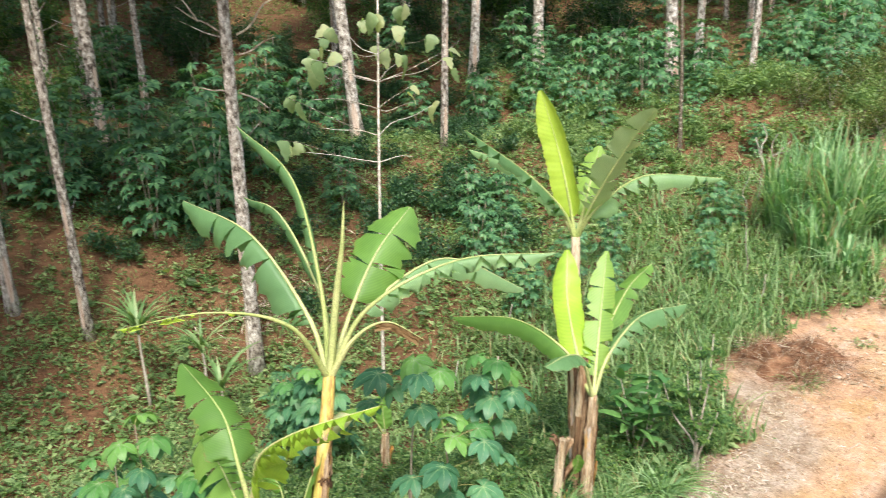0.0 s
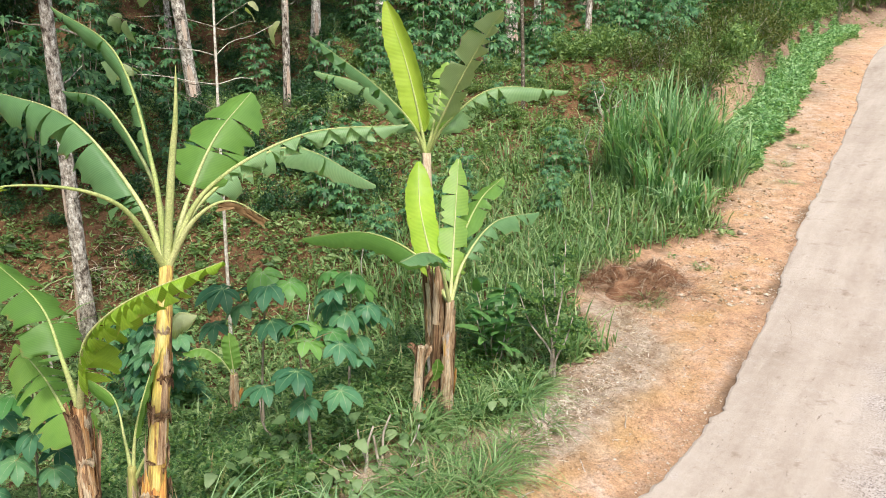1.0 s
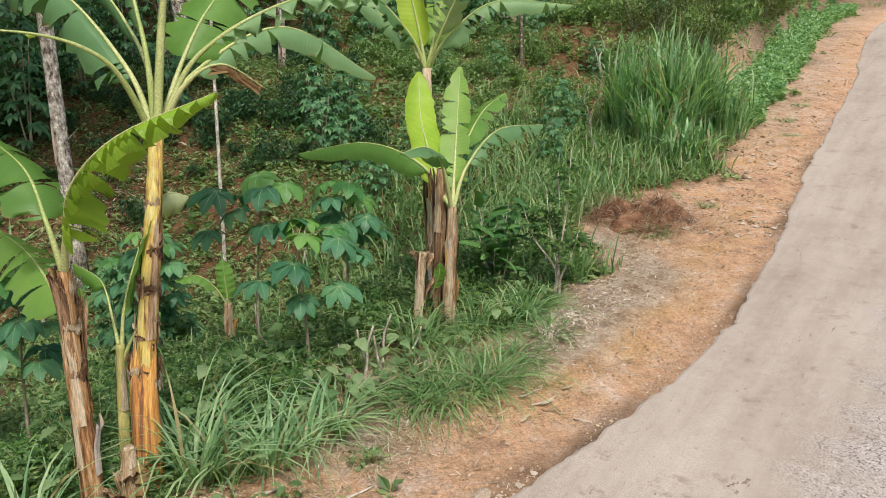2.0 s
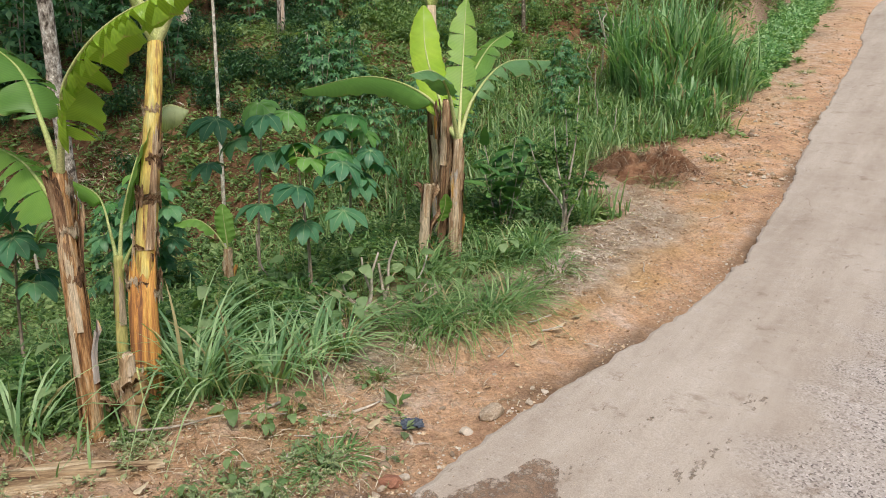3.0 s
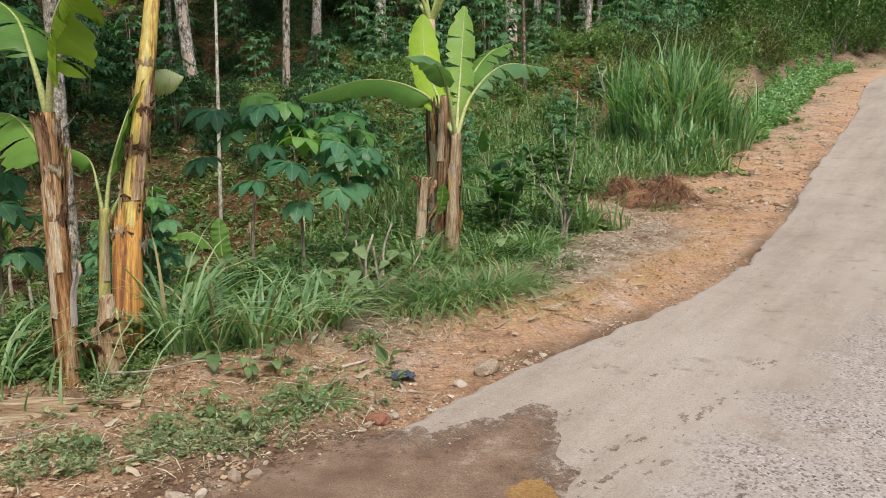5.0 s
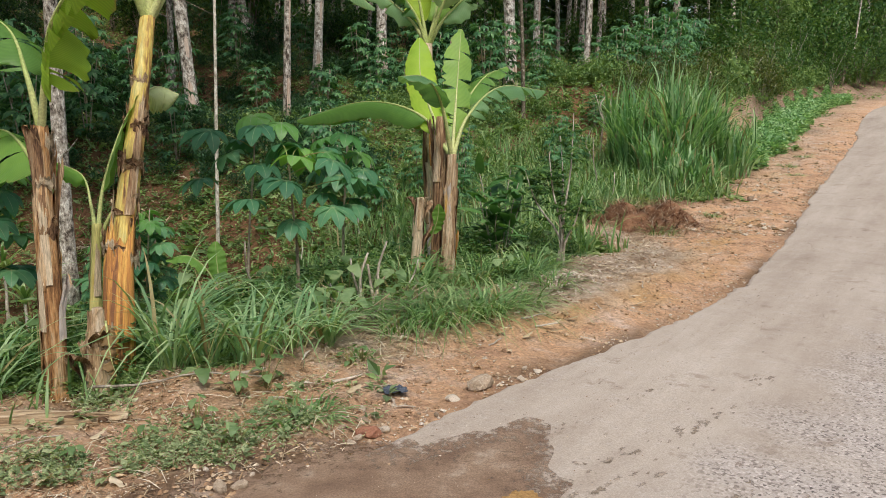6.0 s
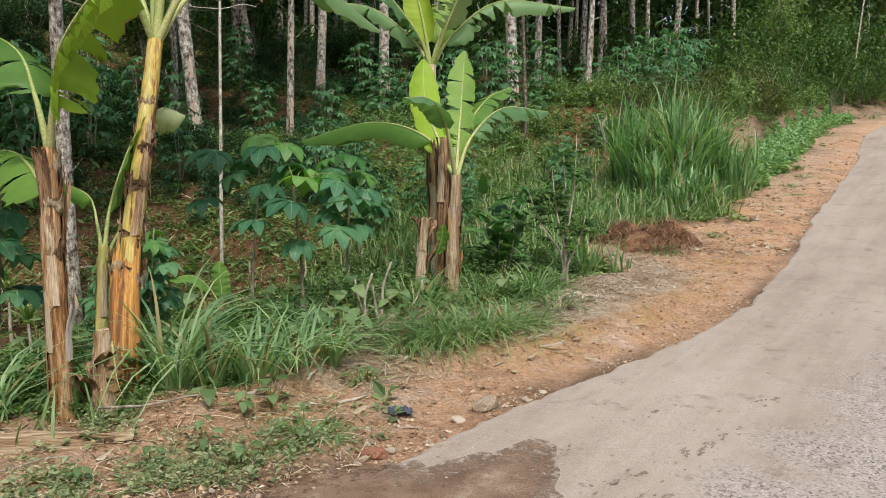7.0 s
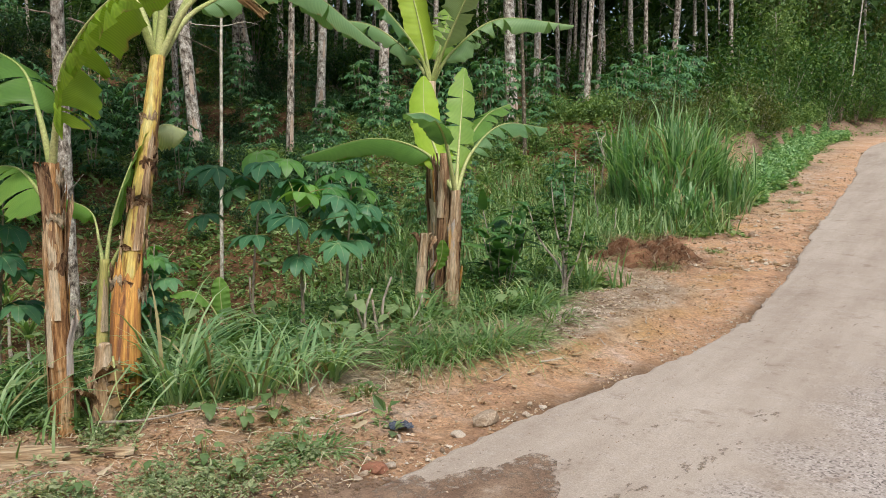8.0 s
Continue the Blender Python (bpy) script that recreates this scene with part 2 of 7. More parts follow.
BRICK = rough_mat("red_brick", [(0.3, (0.24, 0.1, 0.06)), (0.7, (0.44, 0.22, 0.14))], 20.0, rough=0.9, relief=0.5)
ROOT_MAT = rough_mat("red_root_mat", [(0.25, (0.1, 0.045, 0.025)), (0.5, (0.26, 0.13, 0.07)), (0.75, (0.44, 0.26, 0.15))], 9.0, rough=0.95, relief=0.9, dist=0.03, spread=0.6, random_by="island")
CLOD = rough_mat("soil_clods", [(0.25, (0.32, 0.2, 0.115)), (0.5, (0.46, 0.31, 0.18)), (0.75, (0.6, 0.46, 0.31))], 14.0, rough=0.95, relief=0.4, spread=0.7, random_by="island")
MUD = rough_mat("damp_mud", [(0.3, (0.17, 0.105, 0.068)), (0.45, (0.25, 0.165, 0.108)), (0.57, (0.31, 0.215, 0.145)), (0.7, (0.5, 0.41, 0.32))], 3.4, rough=0.65, relief=0.5, dist=0.012, fine=120.0, spec=0.35, grain=(0.5, 1.35))


def thinning(m, start=0.55, scale=16.0):
    """Let a thin film of dirt break up towards its rim."""
    n, l = m.node_tree.nodes, m.node_tree.links
    rim, no = n.new("ShaderNodeAttribute"), noise_node(n, l, scale, 6.0, 0.75)
    rim.attribute_name = "rim"
    add = n.new("ShaderNodeMath")
    add.operation = "MULTIPLY_ADD"
    l.new(no.outputs["Fac"], add.inputs[0])
    add.inputs[1].default_value = 1.6
    l.new(rim.outputs["Fac"], add.inputs[2])
    r = ramp_node(n, [(min(0.98, (start + 0.8) / 2.6), (0, 0, 0)), (min(1.0, (start + 1.15) / 2.6), (1, 1, 1))])
    half = n.new("ShaderNodeMath")
    half.operation = "DIVIDE"
    half.inputs[1].default_value = 2.6
    l.new(add.outputs[0], half.inputs[0])
    l.new(half.outputs[0], r.inputs[0])
    clear, mx = n.new("ShaderNodeBsdfTransparent"), n.new("ShaderNodeMixShader")
    l.new(r.outputs[0], mx.inputs[0])
    l.new(n["Principled BSDF"].outputs[0], mx.inputs[1])
    l.new(clear.outputs[0], mx.inputs[2])
    l.new(mx.outputs[0], n["Material Output"].inputs[0])
    return m


thinning(MUD, 0.78, 20.0)


def ground_mat():
    m, n, l, p = nodes_of("soil")
    verge_at, straw_at = n.new("ShaderNodeAttribute"), n.new("ShaderNodeAttribute")
    verge_at.attribute_name, straw_at.attribute_name = "verge", "straw"
    big, mid, fine = noise_node(n, l, 0.55, 5.0), noise_node(n, l, 4.0, 6.0, 0.65), noise_node(n, l, 45.0, 5.0, 0.7)
    forest = ramp_node(n, [(0.3, (0.1, 0.055, 0.03)), (0.45, (0.18, 0.095, 0.05)), (0.6, (0.245, 0.14, 0.072)), (0.75, (0.2, 0.16, 0.085))])
    l.new(mixed(n, l, 0.55, big.outputs["Fac"], mid.outputs["Fac"]), forest.inputs[0])
    dirt = ramp_node(n, [(0.3, (0.31, 0.19, 0.122)), (0.41, (0.51, 0.312, 0.195)), (0.49, (0.66, 0.41, 0.24)), (0.55, (0.65, 0.44, 0.295)), (0.68, (0.71, 0.575, 0.465))])
    ochre = n.new("ShaderNodeAttribute")
    ochre.attribute_name = "ochre"
    l.new(mixed(n, l, 0.6, big.outputs["Fac"], mid.outputs["Fac"]), dirt.inputs[0])
    chaff = ramp_node(n, [(0.35, (0.3, 0.22, 0.15)), (0.6, (0.55, 0.46, 0.36))])
    l.new(mid.outputs["Fac"], chaff.inputs[0])
    c = mixed(n, l, verge_at.outputs["Fac"], forest.outputs[0], dirt.outputs[0])
    c = mixed(n, l, ochre.outputs["Fac"], c, mixed(n, l, mid.outputs["Fac"], (0.52, 0.3, 0.12), (0.67, 0.44, 0.21)))
    c = mixed(n, l, straw_at.outputs["Fac"], c, chaff.outputs[0])
    lump = ramp_node(n, [(0.34, (0.64, 0.6, 0.57)), (0.48, (1, 1, 1)), (0.7, (1.15, 1.15, 1.15))])
    l.new(noise_node(n, l, 17.0, 6.0, 0.75).outputs["Fac"], lump.inputs[0])
    c = mixed(n, l, 1.0, c, lump.outputs[0], "MULTIPLY")
    damp = n.new("ShaderNodeAttribute")
    damp.attribute_name = "damp"
    c = mixed(n, l, damp.outputs["Fac"], c, mixed(n, l, mid.outputs["Fac"], (0.12, 0.07, 0.04), (0.3, 0.2, 0.125)))
    g = ramp_node(n, [(0.3, (0.6, 0.6, 0.6)), (0.7, (1.25, 1.25, 1.25))])
    l.new(fine.outputs["Fac"], g.inputs[0])
    l.new(mixed(n, l, 1.0, c, g.outputs[0], "MULTIPLY"), p.inputs["Base Color"])
    p.inputs["Roughness"].default_value, p.inputs["Specular IOR Level"].default_value = 0.95, 0.15
    bump(n, l, p, mixed(n, l, 0.5, noise_node(n, l, 14.0, 6.0, 0.7).outputs["Fac"], fine.outputs["Fac"]), 1.0, 0.05)
    return m


def road_mat():
    m, n, l, p = nodes_of("worn_asphalt")
    lane = n.new("ShaderNodeAttribute")
    lane.attribute_name = "lane"
    big, mid, fine = noise_node(n, l, 0.6, 4.0), noise_node(n, l, 6.0, 7.0, 0.7), noise_node(n, l, 120.0, 3.0, 0.6)
    streak = noise_node(n, l, 2.2, 6.0, 0.65, (9, 1, 1))
    turn = streak.inputs["Vector"].links[0].from_node
    turn.vector_type, turn.inputs["Rotation"].default_value = "TEXTURE", (0, 0, radians(47))
    grit, pit = n.new("ShaderNodeTexVoronoi"), n.new("ShaderNodeTexVoronoi")
    tc = n.new("ShaderNodeTexCoord")
    for node, sc in ((grit, 68.0), (pit, 26.0)):
        l.new(tc.outputs["Object"], node.inputs["Vector"])
        node.inputs["Scale"].default_value = sc
    pale = ramp_node(n, [(0.32, (0.3, 0.24, 0.185)), (0.46, (0.41, 0.345, 0.28)), (0.56, (0.475, 0.41, 0.34)), (0.7, (0.55, 0.485, 0.415))])
    l.new(mixed(n, l, 0.45, streak.outputs["Fac"], mixed(n, l, 0.5, big.outputs["Fac"], mid.outputs["Fac"])), pale.inputs[0])
    stones = ramp_node(n, [(0.0, (0.06, 0.05, 0.045)), (0.22, (0.2, 0.17, 0.15)), (0.34, (0.4, 0.35, 0.31)), (0.75, (0.5, 0.445, 0.4)), (1.0, (0.72, 0.66, 0.6))])
    l.new(grit.outputs["Color"], stones.inputs[0])
    worn = n.new("ShaderNodeMath")
    worn.operation = "MULTIPLY_ADD"
    l.new(lane.outputs["Fac"], worn.inputs[0])
    worn.inputs[1].default_value = 0.95
    wr = ramp_node(n, [(0.52, (0, 0, 0)), (0.68, (0.35, 0.35, 0.35))])
    l.new(mid.outputs["Fac"], wr.inputs[0])
    l.new(wr.outputs[0], worn.inputs[2])
    c = mixed(n, l, worn.outputs[0], pale.outputs[0], stones.outputs[0])
    pr = ramp_node(n, [(0.0, (0.35, 0.35, 0.35)), (0.1, (0.8, 0.8, 0.8)), (0.18, (1, 1, 1))])
    l.new(pit.outputs["Distance"], pr.inputs[0])
    sparse = ramp_node(n, [(0.42, (0, 0, 0)), (0.5, (1, 1, 1))])
    l.new(noise_node(n, l, 9.0, 3.0).outputs["Fac"], sparse.inputs[0])
    c = mixed(n, l, mixed(n, l, 1.0, sparse.outputs[0], (0.8, 0.8, 0.8), "MULTIPLY"), c, mixed(n, l, 1.0, c, pr.outputs[0], "MULTIPLY"))
    g = ramp_node(n, [(0.32, (0.8, 0.8, 0.8)), (0.68, (1.16, 1.16, 1.16))])
    l.new(fine.outputs["Fac"], g.inputs[0])
    c = mixed(n, l, 1.0, c, g.outputs[0], "MULTIPLY")
    stain = noise_node(n, l, 2.6, 8.0, 0.78)
    sr = ramp_node(n, [(0.58, (0, 0, 0)), (0.64, (0.5, 0.5, 0.5)), (0.74, (0.8, 0.8, 0.8))])
    l.new(stain.outputs["Fac"], sr.inputs[0])
    c = mixed(n, l, sr.outputs[0], c, (0.24, 0.18, 0.13))
    nick = noise_node(n, l, 5.0, 5.0, 0.7, (4.5, 1, 1))
    lay = nick.inputs["Vector"].links[0].from_node
    lay.vector_type, lay.inputs["Rotation"].default_value = "TEXTURE", (0, 0, radians(47))
    lay.inputs["Scale"].default_value = (1, 0.28, 1)
    nr = ramp_node(n, [(0.63, (0, 0, 0)), (0.67, (0.75, 0.75, 0.75))])
    l.new(nick.outputs["Fac"], nr.inputs[0])
    patchy = ramp_node(n, [(0.47, (0, 0, 0)), (0.58, (1, 1, 1))])
    l.new(noise_node(n, l, 1.3, 3.0).outputs["Fac"], patchy.inputs[0])
    l.new(mixed(n, l, mixed(n, l, 1.0, nr.outputs[0], patchy.outputs[0], "MULTIPLY"), c, (0.2, 0.15, 0.11)), p.inputs["Base Color"])
    p.inputs["Roughness"].default_value, p.inputs["Specular IOR Level"].default_value = 0.85, 0.25
    bump(n, l, p, mixed(n, l, 0.75, fine.outputs["Fac"], grit.outputs["Distance"]), 0.35, 0.004)
    return m


SOIL, ASPHALT = ground_mat(), road_mat()


# ---- mesh tools ----
class Geo:
    """Vertices and faces of one mesh, with a material slot for each face."""

    def __init__(self):
        self.v, self.f, self.m = [], [], []

    def add(self, verts, faces, slot=0):
        o = len(self.v)
        self.v += [tuple(p) for p in verts]
        self.f += [tuple(i + o for i in f) for f in faces]
        self.m += [slot] * len(faces)
        return self

    def tube(self, path, radii, sides=8, slot=0, wobble=0.0, cap=True, seed=0):
        path = [Vector(p) for p in path]
        n = len(path)
        rng = random.Random(seed)
        verts, faces = [], []
        side = Vector((1, 0, 0))
        for i, p in enumerate(path):
            t = (path[min(i + 1, n - 1)] - path[max(i - 1, 0)]).normalized()
            side = (side - t * side.dot(t)).normalized() if abs(side.dot(t)) < 0.98 else t.orthogonal().normalized()
            other = t.cross(side)
            for k in range(sides):
                a = 2 * math.pi * k / sides
                r = radii[i] * (1 + rng.uniform(-wobble, wobble))
                verts.append(p + (side * math.cos(a) + other * math.sin(a)) * r)
        for i in range(n - 1):
            for k in range(sides):
                faces.append((i * sides + k, i * sides + (k + 1) % sides, (i + 1) * sides + (k + 1) % sides, (i + 1) * sides + k))
        if cap:
            faces.append(tuple(range(sides))[::-1])
            faces.append(tuple((n - 1) * sides + k for k in range(sides)))
        return self.add(verts, faces, slot)

    def mesh(self, name, mats, smooth_faces=True):
        me = bpy.data.meshes.new(name)
        me.from_pydata(self.v, [], self.f)
        for mt in mats if isinstance(mats, (list, tuple)) else [mats]:
            me.materials.append(mt)
        me.polygons.foreach_set("material_index", self.m)
        me.polygons.foreach_set("use_smooth", [smooth_faces] * len(self.f))
        me.update()
        return me


def fast_mesh(name, verts, faces, mt, smooth_faces=False, slots=None):
    """A large mesh from arrays; all faces have the same number of corners."""
    verts, faces = np.asarray(verts, np.float32), np.asarray(faces, np.int32)
    me = bpy.data.meshes.new(name)
    k = faces.shape[1]
    me.vertices.add(len(verts))
    me.loops.add(faces.size)
    me.polygons.add(len(faces))
    me.vertices.foreach_set("co", verts.ravel())
    me.loops.foreach_set("vertex_index", faces.ravel())
    me.polygons.foreach_set("loop_start", np.arange(0, faces.size, k, dtype=np.int32))
    me.polygons.foreach_set("use_smooth", np.full(len(faces), smooth_faces))
    for q in mt if isinstance(mt, (list, tuple)) else [mt]:
        me.materials.append(q)
    if slots is not None:
        me.polygons.foreach_set("material_index", np.asarray(slots, np.int32))
    me.update()
    me.validate()
    return me


def thing(name, at, label, category, group="", turn=0.0, size=1.0):
    ob = new(name)
    ob.empty_display_size = 0.1
    ob.matrix_basis = Matrix.LocRotScale(at, Euler((0, 0, turn)), (size, size, size))
    return tagged(ob, label, category, group)


def part(name, geo, material, parent, label="", smooth_faces=True):
    me = geo if isinstance(geo, bpy.types.Mesh) else geo.mesh(name, material, smooth_faces)
    ob = new(name, me)
    ob.parent = parent
    return tagged(ob, label) if label else ob


def stuff(name, me, label, category):
    return tagged(new(name, me), label, category, kind="stuff")


def curve(points, n):
    """Points along a smooth curve through a few given ones."""
    p = [Vector(q) for q in points]
    p = [p[0] * 2 - p[1]] + p + [p[-1] * 2 - p[-2]]
    out = []
    for i in range(n):
        t = i / (n - 1) * (len(p) - 3)
        k = min(int(t), len(p) - 4)
        t -= k
        a, b, c, d = p[k:k + 4]
        out.append(0.5 * (2 * b + (c - a) * t + (2 * a - 5 * b + 4 * c - d) * t * t + (3 * b - a - 3 * c + d) * t ** 3))
    return out


def blades(root, height, azim, lean, width, segs=4, droop=1.0):
    """Curved tapering grass blades, as arrays."""
    n = len(root)
    t = np.linspace(0, 1, segs + 1)[None, :]
    out = lean[:, None] * (0.25 * t + 0.75 * t ** 2.2) * height[:, None]
    up = height[:, None] * (t - droop * lean[:, None] * 0.38 * t ** 3)
    ax, ay = np.cos(azim)[:, None], np.sin(azim)[:, None]
    w = width[:, None] * (np.minimum(1, 0.55 + 1.6 * t) * (1 - t ** 2.2) + 0.03) / 2
    c = np.stack([root[:, 0:1] + ax * out, root[:, 1:2] + ay * out, root[:, 2:3] + up], -1)
    sd = np.stack([-ay + 0 * w, ax + 0 * w, 0 * w], -1) * w[..., None]
    v = np.stack([c - sd, c + sd], 2).reshape(-1, 3)
    base = (np.arange(n) * (segs + 1) * 2)[:, None]
    k = np.arange(segs)[None, :] * 2 + base
    f = np.stack([k, k + 1, k + 3, k + 2], -1).reshape(-1, 4)
    return v, f


def leaves(at, way, length, width, fold=0.25, rng=None, simple=False):
    """Small folded leaves at given points, pointing along given ways, as arrays of triangles."""
    n = len(at)
    way = way / np.linalg.norm(way, axis=1)[:, None]
    up = rng.normal(0, 0.35, (n, 3)) + (0, 0, 1)
    sd = np.cross(way, up)
    sd /= np.linalg.norm(sd, axis=1)[:, None] + 1e-6
    nr = np.cross(sd, way)
    L, W = length[:, None], width[:, None]
    base, tip = at, at + way * L - nr * L * 0.12
    mid = at + way * L * 0.45
    a, b = mid + sd * W / 2 + nr * W * fold, mid - sd * W / 2 + nr * W * fold
    if simple:
        v = np.stack([base, a, tip, b], 1).reshape(-1, 3)
        k = (np.arange(n) * 4)[:, None]
        return v, np.concatenate([k + q for q in ([0, 1, 2], [2, 3, 0])], 1).reshape(-1, 3)
    v = np.stack([base, a, tip, b, mid], 1).reshape(-1, 3)
    k = (np.arange(n) * 5)[:, None]
    f = np.concatenate([k + q for q in ([0, 1, 4], [1, 2, 4], [2, 3, 4], [3, 0, 4])], 1).reshape(-1, 3)
    return v, f


def weld(me, dist=0.002):
    bm = bmesh.new()
    bm.from_mesh(me)
    bmesh.ops.remove_doubles(bm, verts=bm.verts, dist=dist)
    bm.to_mesh(me)
    bm.free()
    return me


def shift(geo_list):
    """Join several (vertices, faces) arrays."""
    vs, fs, o = [], [], 0
    for v, f in geo_list:
        vs.append(v)
        fs.append(f + o)
        o += len(v)
    return np.concatenate(vs), np.concatenate(fs)


def on_land(x, y):
    return float(ground_top(np.array(x, float), np.array(y, float)))
# ---- the lie of the land ----
ROAD_AT, ROAD_DIR, ROAD_LEFT = (1.22, 4.9), (0.742, 0.671), (-0.671, 0.742)


def along(x, y):
    """Distance along the road's left edge, and distance to the left of it."""
    dx, dy = x - ROAD_AT[0], y - ROAD_AT[1]
    return dx * ROAD_DIR[0] + dy * ROAD_DIR[1], dx * ROAD_LEFT[0] + dy * ROAD_LEFT[1]


EDGE = np.array([(-140.0, -70.0), (-60.0, -44.0), (-24.0, -19.0), (-9.0, -4.9), (-4.0, -0.3), (-1.5, 2.1), (0.55, 4.05), (1.33, 4.82), (2.4, 5.62), (4.22, 7.22), (5.15, 8.36), (6.78, 10.34), (8.7, 12.85),
                 (11.1, 15.9), (15.7, 21.5), (21.0, 28.6), (27.0, 35.6), (36.0, 43.0), (60.0, 54.0), (120.0, 76.0)])
for _ in range(2):  # round the corners of the line
    cut = np.stack([EDGE[:-1] * 0.75 + EDGE[1:] * 0.25, EDGE[:-1] * 0.25 + EDGE[1:] * 0.75], 1).reshape(-1, 2)
    EDGE = np.concatenate([EDGE[:1], cut, EDGE[-1:]])
LENGTHS = np.concatenate([[0], np.cumsum(np.hypot(*np.diff(EDGE, axis=0).T))])
S0 = float(np.interp(0.55, EDGE[:, 0], LENGTHS)) + 1.3


def verge(x, y):
    """Distance along the road's left edge (0 beside the first plants) and off it, positive on the planted side."""
    p = np.stack([np.asarray(x, float), np.asarray(y, float)], -1)
    best = np.full(p.shape[:-1], 1e9)
    s, u = np.zeros_like(best), np.zeros_like(best)
    for a, b, l in zip(EDGE[:-1], EDGE[1:], LENGTHS):
        d = b - a
        n = np.hypot(*d)
        t = np.clip(((p - a) @ d) / n ** 2, 0, 1)
        q = p - a - t[..., None] * d
        off = np.hypot(q[..., 0], q[..., 1])
        side = np.where(d[0] * q[..., 1] - d[1] * q[..., 0] >= 0, 1.0, -1.0)
        near = off < best
        best = np.where(near, off, best)
        s, u = np.where(near, l + t * n - S0, s), np.where(near, side * off, u)
    return s, u


def sigmoid(v):
    return 1 / (1 + np.exp(-np.clip(v, -40, 40)))


def smooth(v, a, b):
    t = np.clip((v - a) / (b - a), 0, 1)
    return t * t * (3 - 2 * t)


def soft(v, k=1.0):
    return np.logaddexp(0, v / k) * k


def road_z(s):
    return 0.06 * soft(s - 8, 2.0)


def land_z(x, y):
    """Height of the ground: level by the road, a hollow to the left, a slope that climbs behind, a low cut bank further on."""
    x, y = np.asarray(x, float), np.asarray(y, float)
    s, u = along(x, y)
    sv, uv = verge(x, y)
    wide = np.where(u < 10.5, 4.7, 3.6)
    hollow = -2.2 * np.exp(-((u - 10.5) ** 2) / (2 * wide ** 2)) * sigmoid((4.8 - s) / 0.9) * smooth(u - 0.35 * smooth(s, 0, 3), 2.2, 4.6)
    hill = 0.13 * soft(u - 11, 1.0) + 0.8 * sigmoid((s - 9) / 1.5) * smooth(uv, 4, 8)
    bank = smooth(uv, 2.75, 3.2) * (1.15 * smooth(sv, 14.6, 19) - 0.4 * smooth(sv, 24, 30))
    v = u + 0.8 * (s - 10)
    shelf = -1.3 * smooth(v, 13, 20) * smooth(uv, 5, 9) * (1 - 0.7 * smooth(s, 24, 32))
    return road_z(sv) + hollow + (hill + shelf) * smooth(uv, 0.5, 4) + bank


def rolling(x, y, size, seed):
    """Smooth random relief between about -1 and 1."""
    rng = np.random.RandomState(seed)
    out = 0 * x
    for _ in range(7):
        a, k, ph = rng.uniform(0, 6.28), rng.uniform(0.6, 1.7) * 6.28 / size, rng.uniform(0, 6.28)
        out = out + np.sin((x * np.cos(a) + y * np.sin(a)) * k + ph + 1.3 * np.sin((x * np.sin(a) - y * np.cos(a)) * k * 0.6 + ph))
    return out / 3.5


def verge_width(s):
    return 1.65 + 0.35 * np.sin(s * 0.9 + 1) + 0.2 * np.sin(s * 2.3) + 0.55 * np.exp(-((s - 6.0) / 2.2) ** 2)


def ground_top(x, y):
    """The ground's surface with its small relief, sunk under the road."""
    s, u = verge(x, y)
    near = np.exp(-np.hypot(x - 2, y - 8) / 40)
    lip = 0.07 * np.exp(-((u - verge_width(s) + 0.1) / 0.22) ** 2) * (1 - smooth(s, 6, 9)) * smooth(s, -3, -1)
    z = land_z(x, y) + near * smooth(u, 0.0, 0.5) * (0.035 * rolling(x, y, 1.3, 3) + 0.02 * rolling(x, y, 0.45, 4) + 0.01 * rolling(x, y, 0.2, 6) + 0.06 * rolling(x, y, 4.0, 5) * smooth(u, 1.5, 4))
    scarp = 0.05 * (smooth(u + 0.12 * rolling(x, y, 0.5, 40), 0.62, 0.72) - smooth(u, 1.0, 1.6)) * smooth(s, 0.3, 1.2) * (1 - smooth(s, 4.5, 6))
    return z + lip + scarp - 0.02 * smooth(-u, -0.4, 0.0) - 0.018 * smooth(-u, -0.1, -0.01) - 0.09 * smooth(-u, 0.05, 0.4)


# ---- ground, road ----
def axis(lo, hi, core_lo, core_hi, fine, growth):
    pts = list(np.arange(core_lo, core_hi, fine))
    step = fine
    while pts[-1] < hi:
        step *= growth
        pts.append(pts[-1] + step)
    step = fine
    while pts[0] > lo:
        step *= growth
        pts.insert(0, pts[0] - step)
    return np.array(pts)


